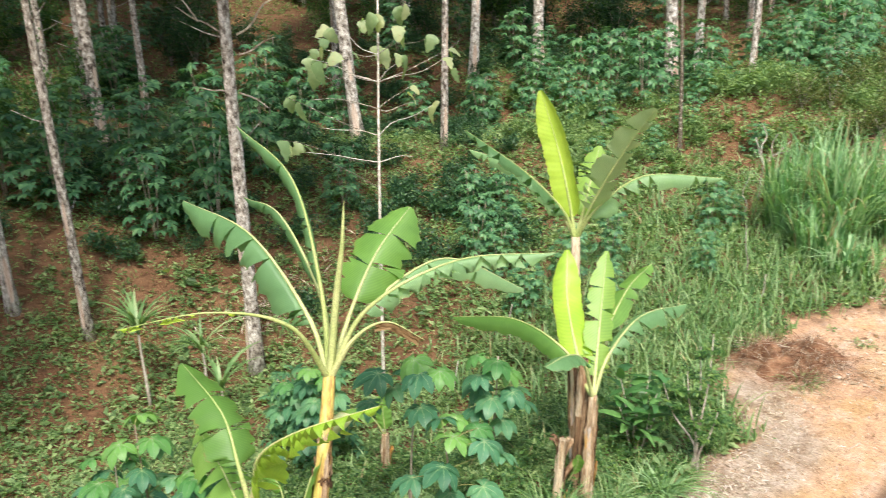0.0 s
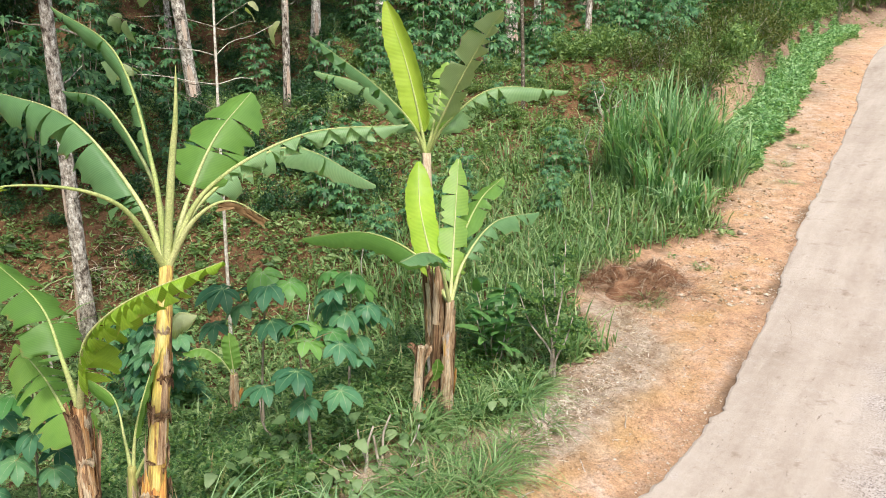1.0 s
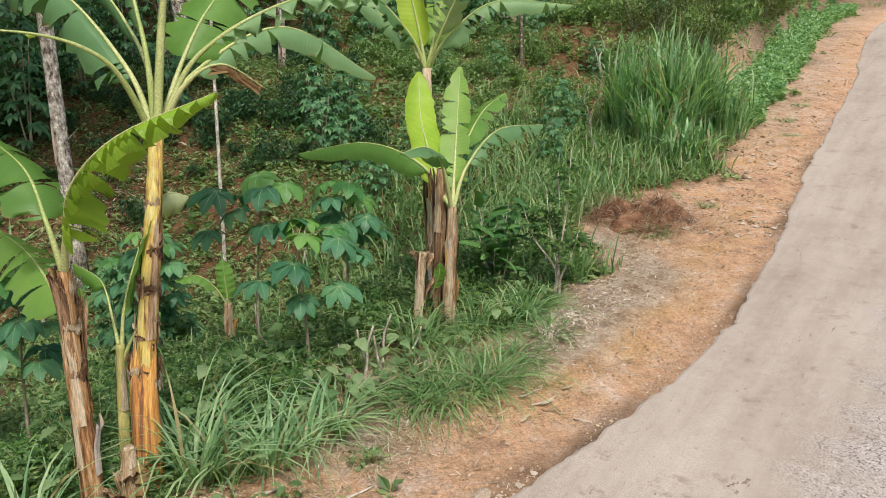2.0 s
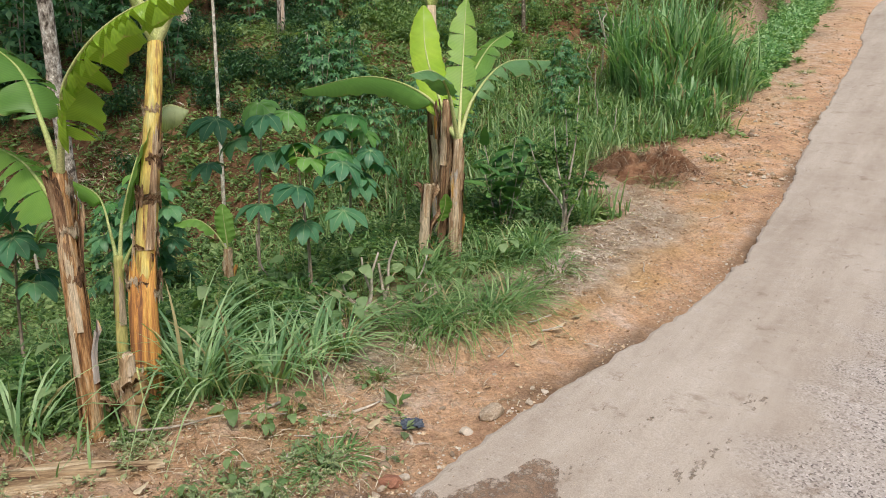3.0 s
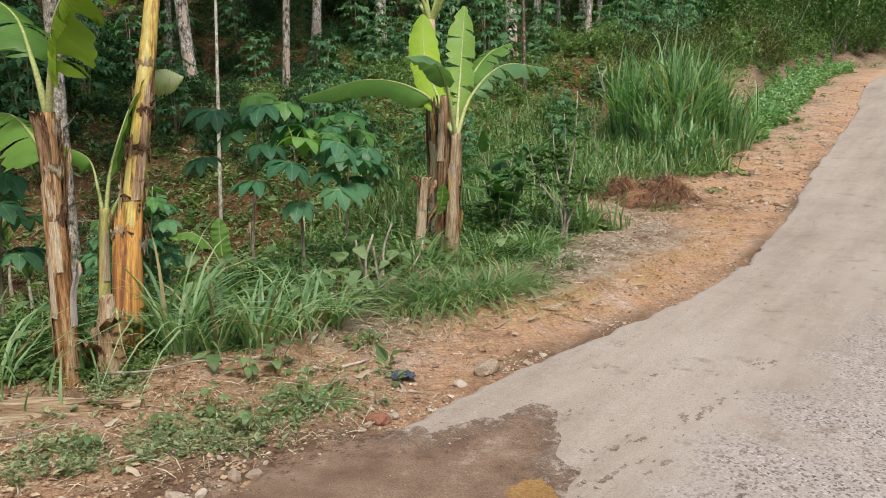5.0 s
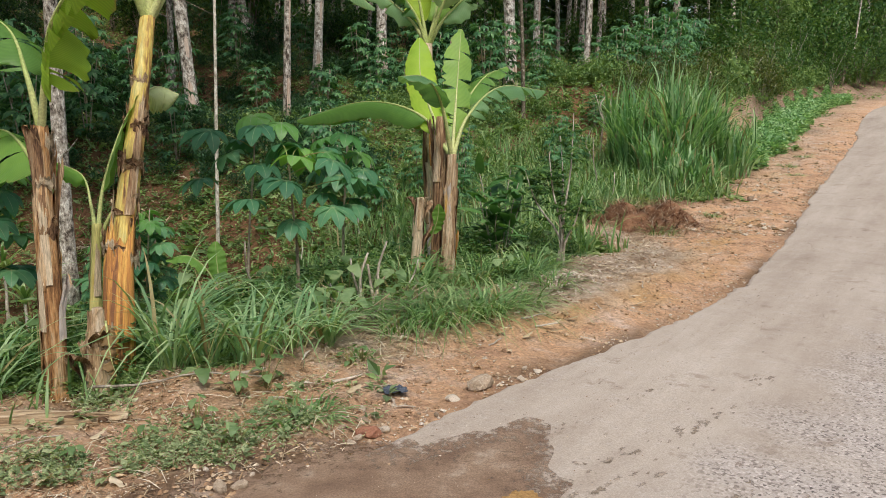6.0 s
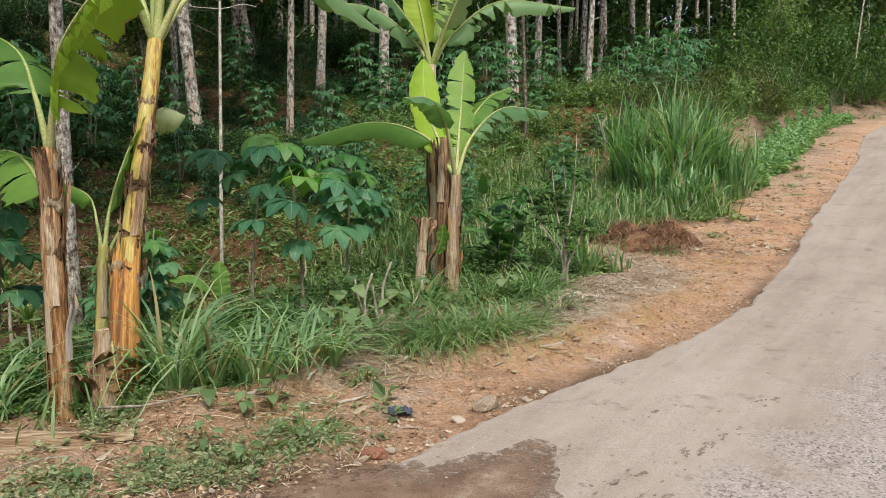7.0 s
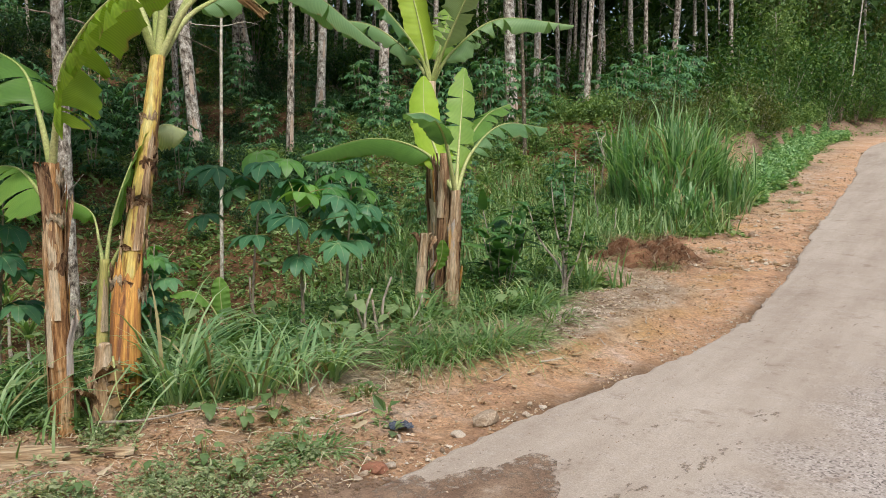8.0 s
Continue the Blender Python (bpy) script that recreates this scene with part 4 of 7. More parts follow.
rngb = random.Random(31)
placed = 0
while placed < 95:
    x, y = rngb.uniform(-24, 34), rngb.uniform(23, 62)
    s_, u_ = (float(q) for q in verge(x, y))
    if u_ < 8 or (x < 4 and y < 25):
        continue
    q = rngb.uniform(0.9, 1.6)
    copy_thing(BUSHES[placed % 4], Matrix.Identity(4)).matrix_basis = Matrix.LocRotScale((x, y, on_land(x, y) - 0.1), Euler((0, 0, rngb.uniform(0, 6))), (q, q, q))
    placed += 1


def shrub(seed, mt, leaf=0.12, count=950, height=1.8, wide=0.9, label="dense green wayside shrub", lumps=9):
    """A many-stemmed shrub with an uneven leafy outline."""
    rng = np.random.RandomState(seed)
    t = thing("shrub", (0, 0, 0), label, "shrub", "shrubs")
    g, centres = Geo(), []
    for k in range(lumps):
        a, f = k * 2.4 + seed, rng.uniform(0.35, 1.0)
        tip = (math.cos(a) * wide * rng.uniform(0.2, 0.9), math.sin(a) * wide * rng.uniform(0.2, 0.9), height * f)
        g.tube(curve([(0, 0, -0.15), (tip[0] * 0.35, tip[1] * 0.35, tip[2] * 0.5), tip], 6), [0.03, 0.025, 0.02, 0.015, 0.01, 0.006], 5, seed=k)
        centres += [tip, (tip[0] * 0.7, tip[1] * 0.7, tip[2] * 0.75)]
    part("branch", g, TWIG, t)
    v, f = crown_arrays(centres, (wide * 0.24, wide * 0.24, height * 0.14), count, leaf, rng)
    part("foliage", fast_mesh("foliage", v, f, mt), None, t)
    return t


KINDS = [shrub(1, SHRUB), shrub(2, SHRUB_OLIVE, label="olive-green twiggy wayside shrub"), shrub(3, SHRUB_DARK, 0.14, label="dark green leafy understorey shrub"), shrub(4, SHRUB, 0.16, 1300, 2.2, label="leafy green forest-edge shrub"),
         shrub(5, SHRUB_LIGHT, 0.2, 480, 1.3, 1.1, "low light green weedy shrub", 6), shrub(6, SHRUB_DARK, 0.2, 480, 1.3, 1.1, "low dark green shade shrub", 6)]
rngs = random.Random(77)
spots = [(-12.0, 36.1, 2, 0.8), (-10.8, 35.1, 2, 0.9), (-9.8, 34.8, 2, 1.0), (-9.8, 33.3, 2, 1.1), (-10.8, 33.4, 2, 0.8), (-8.0, 33.9, 2, 0.9), (-11.9, 38.6, 2, 1.0), (-10.6, 37.3, 2, 1.1), (-11.1, 36.6, 2, 0.8), (12.6, 24.6, 1, 0.8), (13.6, 26.2, 1, 0.9), (14.6, 25.9, 1, 1.0), (15.6, 27.6, 1, 1.0), (16.6, 28.3, 1, 1.1), (17.8, 30.0, 0, 1.1), (18.6, 31.5, 1, 1.2), (20.0, 33.5, 0, 1.2), (22.0, 36.0, 0, 1.3),
         (24.0, 38.5, 0, 1.4), (26.0, 41.0, 3, 1.5), (28.5, 43.0, 3, 1.6), (11.6, 24.0, 1, 0.7), (10.2, 22.6, 1, 0.6), (17.0, 31.5, 3, 1.2), (19.0, 35.0, 3, 1.4), (21.0, 38.0, 3, 1.5), (23.0, 41.0, 3, 1.7), (27.0, 39.5, 0, 1.1), (29.0, 41.5, 3, 1.2), (31.0, 43.0, 0, 1.3), (33.0, 44.5, 3, 1.3), (30.0, 45.5, 3, 1.8), (33.0, 48.0, 3, 2.0), (36.0, 48.5, 3, 1.8), (27.5, 46.0, 3, 2.0),
         (31.0, 50.0, 3, 2.3), (35.0, 52.0, 3, 2.4), (25.5, 44.0, 3, 1.8), (39.0, 50.5, 0, 1.8), (28.0, 52.0, 3, 2.4)]
while len(spots) < 190:
    x, y = rngs.uniform(-26, 40), rngs.uniform(20, 66)
    s_, u_ = (float(q) for q in verge(x, y))
    if u_ < 9 or (x < 5 and u_ < 15.5) or y < 21:
        continue
    spots.append((x, y, rngs.choice((0, 2, 2, 3)) if x < 12 else rngs.choice((0, 1, 3, 3)), rngs.uniform(0.6, 1.3) * (1 if y < 40 else 1.5)))
for _ in range(2400):  # low growth between the trunks and over the slope behind the tall grass
    x, y = rngs.uniform(-14, 17), rngs.uniform(15.5, 34)
    s_, u_ = (float(q) for q in verge(x, y))
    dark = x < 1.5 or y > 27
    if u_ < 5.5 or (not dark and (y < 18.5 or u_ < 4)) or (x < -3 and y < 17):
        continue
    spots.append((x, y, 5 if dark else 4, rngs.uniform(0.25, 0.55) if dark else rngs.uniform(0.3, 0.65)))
    if len(spots) > 540:
        break
for k in range(76):  # a fringe above the low bank
    l = S0 + 17 + 0.5 * k
    ex, ey = np.interp(l, LENGTHS, EDGE[:, 0]), np.interp(l, LENGTHS, EDGE[:, 1])
    tx, ty = np.interp(l + 0.5, LENGTHS, EDGE[:, 0]) - ex, np.interp(l + 0.5, LENGTHS, EDGE[:, 1]) - ey
    off = rngs.uniform(3.3, 5.6)
    spots.append((float(ex - ty * 2 * off), float(ey + tx * 2 * off), rngs.choice((4, 4, 1)), rngs.uniform(0.45, 0.8)))
low_growth = {4: [], 5: []}
for k, (x, y, kind, size) in enumerate(spots):
    m = Matrix.LocRotScale((x, y, on_land(x, y)), Euler((0, 0, k * 2.1)), (size, size, size * rngs.uniform(0.75, 1.1)))
    if kind > 3:
        low_growth[kind].append(m)
        continue
    copy_thing(KINDS[kind], Matrix.Identity(4)).matrix_basis = m
for k, src in enumerate(KINDS):
    x, y = -14 - 3 * k, 26 + k
    src.matrix_basis = pose(x, y, on_land(x, y))


for kind, places in low_growth.items():
    me = next(c.data for c in KINDS[kind].children if c.name.startswith("foliage"))
    co, fc = np.empty(len(me.vertices) * 3, np.float32), np.empty(len(me.loops), np.int32)
    me.vertices.foreach_get("co", co)
    me.loops.foreach_get("vertex_index", fc)
    co, fc, joined = co.reshape(-1, 3), fc.reshape(-1, 3), []
    for m in places:
        q = np.array(m)
        joined.append((co @ q[:3, :3].T + q[:3, 3], fc))
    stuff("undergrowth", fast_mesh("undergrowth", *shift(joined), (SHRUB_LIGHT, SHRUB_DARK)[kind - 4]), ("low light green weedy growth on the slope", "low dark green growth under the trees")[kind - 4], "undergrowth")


def leafy_tree(seed, mt, height=9.0):
    """A tree in leaf nearly to the ground: forked pale trunk, spreading limbs, many small drooping leaves."""
    rng = np.random.RandomState(seed)
    t = thing("tree", (0, 0, 0), "leafy roadside tree with hanging green foliage", "tree", "roadside trees")
    g, path = trunk_geo(height, 0.11, 0.03, 0.35, seed, 9)
    centres = []
    for k in range(20):
        f = 0.18 + 0.8 * k / 20
        p = Vector(path[int(f * 15)])
        a, l = k * 2.4 + seed, rng.uniform(0.8, 2.1) * (1.25 - f * 0.6)
        tip = p + Vector((math.cos(a) * l, math.sin(a) * l, l * 0.45))
        g.tube([p, p.lerp(tip, 0.5) + Vector((0, 0, 0.1)), tip], [0.035, 0.02, 0.008], 5, seed=k)
        centres += [tuple(p.lerp(tip, q) - Vector((0, 0, 0.25 * q))) for q in (0.45, 0.75, 1.0)]
    part("trunk", g, TWIG, t)
    v, f = crown_arrays(centres, (0.36, 0.36, 0.4), 2600, 0.3, rng)
    part("crown", fast_mesh("crown", v, f, mt), None, t)
    return t


LEAFY = [leafy_tree(61, SHRUB_LIGHT, 9.0), leafy_tree(62, SHRUB, 10.0), leafy_tree(63, SHRUB_OLIVE, 8.0)]
for k, (x, y, size) in enumerate([(26.4, 43.6, 0.85), (28.2, 46.0, 1.0), (31.0, 48.8, 1.0), (33.4, 50.2, 1.1), (36.4, 52.4, 1.0), (39.5, 54.5, 1.1), (42.5, 55.6, 1.0), (29.8, 52.0, 1.2), (35.0, 56.0, 1.3), (24.6, 41.2, 0.6)]):
    m = Matrix.LocRotScale((x, y, on_land(x, y)), Euler((0, 0, k * 2.3)), (size, size, size))
    if k < 3:
        LEAFY[k].matrix_basis = m
    else:
        copy_thing(LEAFY[k % 3], Matrix.Identity(4)).matrix_basis = m


def far_woods():
    """The closed wood behind: too far to tell its trees apart. Adds an unseen light-blocking belt."""
    rng = np.random.RandomState(12)
    n = 3200
    a = rng.uniform(-0.62, 0.86, n)
    r = rng.uniform(60, 96, n)
    x, y = np.sin(a) * r, np.cos(a) * r
    s, u = verge(x, y)
    keep = (u > 5) | (u < -10)
    x, y = x[keep], y[keep]
    z = land_z(x, y) + rng.uniform(0.2, 15, len(x))
    c = np.stack([x, y, z], -1)
    v, f = crown_arrays(c, (1.5, 1.5, 1.1), 60000, 0.95, rng)
    # unseen belt across the road and round behind, added to block low sky light
    a, r = rng.uniform(1.1, 5.6, 1500), rng.uniform(24, 46, 1500)
    x, y = np.sin(a) * r, np.cos(a) * r
    keep = verge(x, y)[1] < -11
    x, y = x[keep], y[keep]
    v2, f2 = crown_arrays(np.stack([x, y, land_z(x, y) + rng.uniform(0.3, 13, len(x))], -1), (1.4, 1.4, 1.0), 26000, 1.3, rng)
    v, f = np.concatenate([v, v2]), np.concatenate([f, f2 + len(v)])
    stuff("far_woods", fast_mesh("far_woods", v, f, CANOPY), "dark closed wood on the slope, with an unseen light-blocking belt round behind", "woods")


far_woods()


def view_scatter(n, r0, r1, a0, a1, seed):
    """Random points round the first plants, thinning out with distance."""
    rng = np.random.RandomState(seed)
    r = np.exp(rng.uniform(np.log(r0), np.log(r1), n))
    a = np.radians(rng.uniform(a0, a1, n))
    x, y = np.sin(a) * r, np.cos(a) * r
    s, u = verge(x, y)
    return rng, r, x, y, s, u


def ground_cover():
    rng, r, x, y, s, u = view_scatter(118000, 3.9, 60, -36, 50, 3)
    w = verge_width(s)
    bare = rolling(x, y, 2.6, 17) + 0.5 * rolling(x, y, 0.8, 18)
    inner = smooth(u + 0.25 * rolling(x, y, 0.8, 8), w - 0.1, w + 0.45)
    left = np.where(rolling(x, y, 0.8, 44) + 0.5 * np.exp(-((x + 0.35) / 0.5) ** 2 - ((y - 4.25) / 0.4) ** 2) > 0.45, 0.55, 0.05)
    fore = (x < 0.6) & (u > 0.15) & (y < 5.0)
    left = np.maximum(left, 0.9 * smooth(4.05 - 0.1 * (x + 0.8) - y + 0.2 * rolling(x, y, 0.6, 45), -0.1, 0.12) * smooth(0.35 - 0.9 * (x + 0.75) + 0.7 * (y - 3.55), 0.0, 0.25))
    chance = np.where(fore, left, inner) * np.where(bare > 0.85, 0.55, 0.95)
    hollow = smooth(u, 4, 6) * sigmoid((6.5 - s) / 0.8) * (y < 19) * np.where(rolling(x, y, 3.5, 61) > 0.3, 3.0, 0.2)
    chance = chance * (1 - 0.17 * hollow)
    keep = rng.rand(len(x)) < chance
    x, y, r, s, u, hollow = x[keep], y[keep], r[keep], s[keep], u[keep], hollow[keep]
    per = 7
    sz = np.minimum(0.019 + 0.0029 * r, 0.062) * np.exp(rng.normal(0, 0.4, len(x))) * np.where((x < 0.5) & (y < 5), 0.6, 1) * (1 + 0.15 * smooth(y, 14, 19) * smooth(x, -4, 0))
    tall = np.where(u > 2.6, 1.0, 0.55) * rng.uniform(0.3, 1.7, len(x)) * (0.1 + 0.006 * r)
    rep = lambda q: np.repeat(q, per)
    turn = rng.uniform(0, 6.28, len(x) * per)
    X, Y = rep(x) + np.cos(turn) * rep(sz) * 0.25, rep(y) + np.sin(turn) * rep(sz) * 0.25
    lift = rng.uniform(0.0, 1.0, len(X))
    Z = land_z(X, Y) + lift * rep(tall)
    way = np.stack([np.cos(turn), np.sin(turn), rng.uniform(-0.2, 0.9, len(X))], -1)
    L = rep(sz) * rng.uniform(0.8, 1.7, len(X)) * (1.2 - 0.5 * lift)
    v, f = leaves(np.stack([X, Y, Z], -1), way, L, L * rng.uniform(0.25, 0.7, len(X)), 0.12, rng, True)
    stuff("ground_cover", fast_mesh("ground_cover", v, f, [WEED, WEED_PALE], False, np.repeat((x < 0.6) & (y < 4.9), per * 2)), "low mixed green weeds covering the soil", "weeds")


def meadow_grass():
    """Grass in the clearing, longer and denser beside the road."""
    rng, r, x, y, s, u = view_scatter(76000, 4.4, 40, -34, 48, 5)
    w = verge_width(s)
    d = smooth(u + 0.2 * rolling(x, y, 0.6, 8), w + 0.0, w + 0.3) * (1 - 0.8 * smooth(u, 5.5, 8.5)) * smooth(s, -3.0, 1.5)
    d = d * np.where(s > 3, 1.0, 0.35 + 0.4 * (rolling(x, y, 1.1, 21) > 0)) * (1 - smooth(s, 13, 17))
    d = np.maximum(d, 0.16 * (u > 2.5)) * np.where((s < 5.5) & (u > 1.9) & (x > -1.5), 0.4, 1.0)
    keep = rng.rand(len(x)) < d
    x, y, s, u, r = x[keep], y[keep], s[keep], u[keep], r[keep]
    h = rng.uniform(0.22, 0.55, len(x)) * np.where((s > 4) & (u < 6.5), 1.2, 0.8) * np.where(u > 7.5, 0.6, 1)
    z = land_z(x, y) - 0.02
    v, f = blades(np.stack([x, y, z], -1), h, rng.uniform(0, 6.28, len(x)), rng.uniform(0.15, 0.9, len(x)), rng.uniform(0.01, 0.021, len(x)) * (0.7 + r / 14), 3)
    stuff("meadow_grass", fast_mesh("meadow_grass", v, f, [GRASS, DRY_GRASS], True, np.repeat(rng.rand(len(x)) < 0.06, 3)), "long loose green grass in the clearing", "grass")


def bean_strip():
    """A belt of low leafy plants along the far verge."""
    rng = np.random.RandomState(8)
    n = 42000
    l = rng.uniform(14.3, 42, n) + S0
    off = rng.uniform(1.45, 2.7, n) + 0.1 * np.sin((l - S0) * 2) + 0.3 * np.clip((l - S0 - 16) / 20, 0, 1)
    ex, ey = np.interp(l, LENGTHS, EDGE[:, 0]), np.interp(l, LENGTHS, EDGE[:, 1])
    ex2, ey2 = np.interp(l + 0.1, LENGTHS, EDGE[:, 0]), np.interp(l + 0.1, LENGTHS, EDGE[:, 1])
    tx, ty = (ex2 - ex) / 0.1, (ey2 - ey) / 0.1
    x, y = ex - ty * off, ey + tx * off
    z = land_z(x, y) + rng.uniform(0.02, 0.42, n) * (1 - ((off - 2.1) / 1.1) ** 2 * 0.6)
    way = np.stack([rng.normal(0, 1, n), rng.normal(0, 1, n), rng.uniform(-0.2, 0.9, n)], -1)
    L = rng.uniform(0.07, 0.16, n)
    v, f = leaves(np.stack([x, y, z], -1), way, L, L * 0.6, 0.2, rng, True)
    stuff("bean_strip", fast_mesh("bean_strip", v, f, KING_GRASS), "belt of low bright green leafy plants beside the verge", "plants")


def corner_weeds():
    """Dense dark weeds between the first plants and the verge."""
    rng = np.random.RandomState(91)
    x, y = rng.uniform(-2.6, 3.2, 9000), rng.uniform(5.2, 10.5, 9000)
    s, u = verge(x, y)
    keep = (u > verge_width(s) + 0.15) & (rolling(x, y, 1.2, 92) + 0.4 * rolling(x, y, 0.4, 93) > -0.25)
    x, y = np.repeat(x[keep], 6), np.repeat(y[keep], 6)
    tall = np.repeat(rng.uniform(0.08, 0.34, int(keep.sum())), 6) * rng.uniform(0.2, 1.0, len(x))
    a = rng.uniform(0, 6.28, len(x))
    x, y = x + np.cos(a) * 0.05 * rng.rand(len(x)), y + np.sin(a) * 0.05 * rng.rand(len(x))
    way = np.stack([np.cos(a), np.sin(a), rng.uniform(-0.3, 0.6, len(x))], -1)
    L = rng.uniform(0.025, 0.075, len(x))
    v, f = leaves(np.stack([x, y, land_z(x, y) + tall], -1), way, L, L * rng.uniform(0.4, 0.75, len(x)), 0.15, rng, True)
    stuff("corner_weeds", fast_mesh("corner_weeds", v, f, SHRUB), "dense dark green weeds below the plants", "weeds")


ground_cover()
corner_weeds()
meadow_grass()
bean_strip()


def grass_clump(at, n, height, spread, mt, label, seed, width=0.014, lean=(0.15, 0.95), name="grass_clump", group="grass clumps", segs=5, droop=1.35, cane=0.0):
    rng = np.random.RandomState(seed)
    a, q = rng.uniform(0, 6.28, n), np.sqrt(rng.rand(n)) * spread
    root = np.stack([np.cos(a) * q, np.sin(a) * q, np.full(n, -0.03)], -1)
    az = a + rng.normal(0, 0.6, n)
    size = height * rng.uniform(0.5, 1.15, n)
    if cane:  # two blades in three spring from leaning canes, the rest rise from the root
        up = cane * height * rng.rand(n) * (rng.rand(n) < 0.66)
        root += np.stack([np.cos(a) * up * 0.16, np.sin(a) * up * 0.16, up], -1)
        size, az = np.where(up > 0, size * 0.62, size * 0.95), np.where(up > 0, rng.uniform(0, 6.28, n), az)
    v, f = blades(root, size, az, rng.uniform(*lean, n), width * rng.uniform(0.7, 1.3, n), segs, droop)
    t = thing(name, (at[0], at[1], on_land(*at)), label, "grass", group)
    dry = np.repeat(rng.rand(n) < 0.07, segs)
    tagged(part("blade_tuft", fast_mesh("blade_tuft", v, f, [mt, DRY_GRASS], True, dry), None, t), kind="stuff")
    return t


for k, (x, y, n, h) in enumerate([(7.1, 15.4, 150, 1.4), (7.7, 15.9, 220, 2.2), (8.4, 16.5, 210, 2.25), (8.0, 17.4, 170, 2.3), (7.0, 16.6, 160, 2.0), (8.9, 16.1, 120, 1.6), (7.2, 14.3, 130, 0.95)]):
    grass_clump((x, y), int(n * 2.0), h * (1.0, 1.12, 0.9)[k % 3], 0.42, KING_GRASS, "tall arching green elephant grass clump", 100 + k, 0.046, (0.08, 0.8), "elephant_grass", "elephant grass", 7, 1.75, 0.5)
for k, (x, y, n, h, r) in enumerate([(-0.72, 5.3, 52, 0.85, 0.1), (-0.5, 5.42, 44, 0.8, 0.1), (-0.22, 5.38, 60, 0.65, 0.12), (0.02, 5.6, 40, 0.6, 0.1), (0.27, 5.85, 70, 0.58, 0.07), (-1.75, 4.95, 22, 0.8, 0.1), (-0.85, 5.62, 26, 0.95, 0.1), (2.38, 7.9, 46, 0.5, 0.1), (2.2, 8.0, 30, 0.45, 0.08)]):
    grass_clump((x, y), n, h, r, GRASS_BLUE, "arching blue-green lemongrass clump on the verge", 130 + k, 0.022, (0.35, 1.5), "lemongrass", "lemongrass clumps")
for k, (x, y, n, h, r) in enumerate([(0.86, 6.19, 90, 0.36, 0.16), (1.08, 6.23, 100, 0.4, 0.16), (1.31, 6.28, 100, 0.42, 0.16), (1.56, 6.37, 100, 0.42, 0.16), (1.79, 6.62, 90, 0.4, 0.16), (1.09, 6.58, 90, 0.42, 0.16), (1.43, 6.64, 90, 0.4, 0.16), (2.13, 7.07, 70, 0.26, 0.16), (2.44, 7.37, 70, 0.26, 0.16), (1.2, 6.95, 60, 0.4, 0.28), (1.55, 6.9, 60, 0.42, 0.3), (1.95, 7.05, 50, 0.38, 0.25), (1.1, 7.3, 120, 0.55, 0.15), (1.75, 7.6, 150, 0.5, 0.2), (2.35, 8.0, 140, 0.45, 0.18), (2.6, 8.3, 100, 0.4, 0.15), (2.1, 7.9, 110, 0.5, 0.15),
                                     (0.12, 4.55, 150, 0.17, 0.17), (-0.35, 4.3, 90, 0.13, 0.15), (0.02, 4.4, 80, 0.14, 0.14), (0.5, 5.5, 50, 0.12, 0.12), (4.9, 10.6, 80, 0.2, 0.25), (6.3, 11.7, 60, 0.12, 0.12), (11.0, 17.3, 70, 0.16, 0.2), (10.3, 15.9, 60, 0.14, 0.16), (12.2, 18.6, 70, 0.15, 0.2)]):
    grass_clump((x, y), n, h, r, GRASS, "short green grass tuft at the verge", 160 + k, 0.014, (0.6, 2.1))


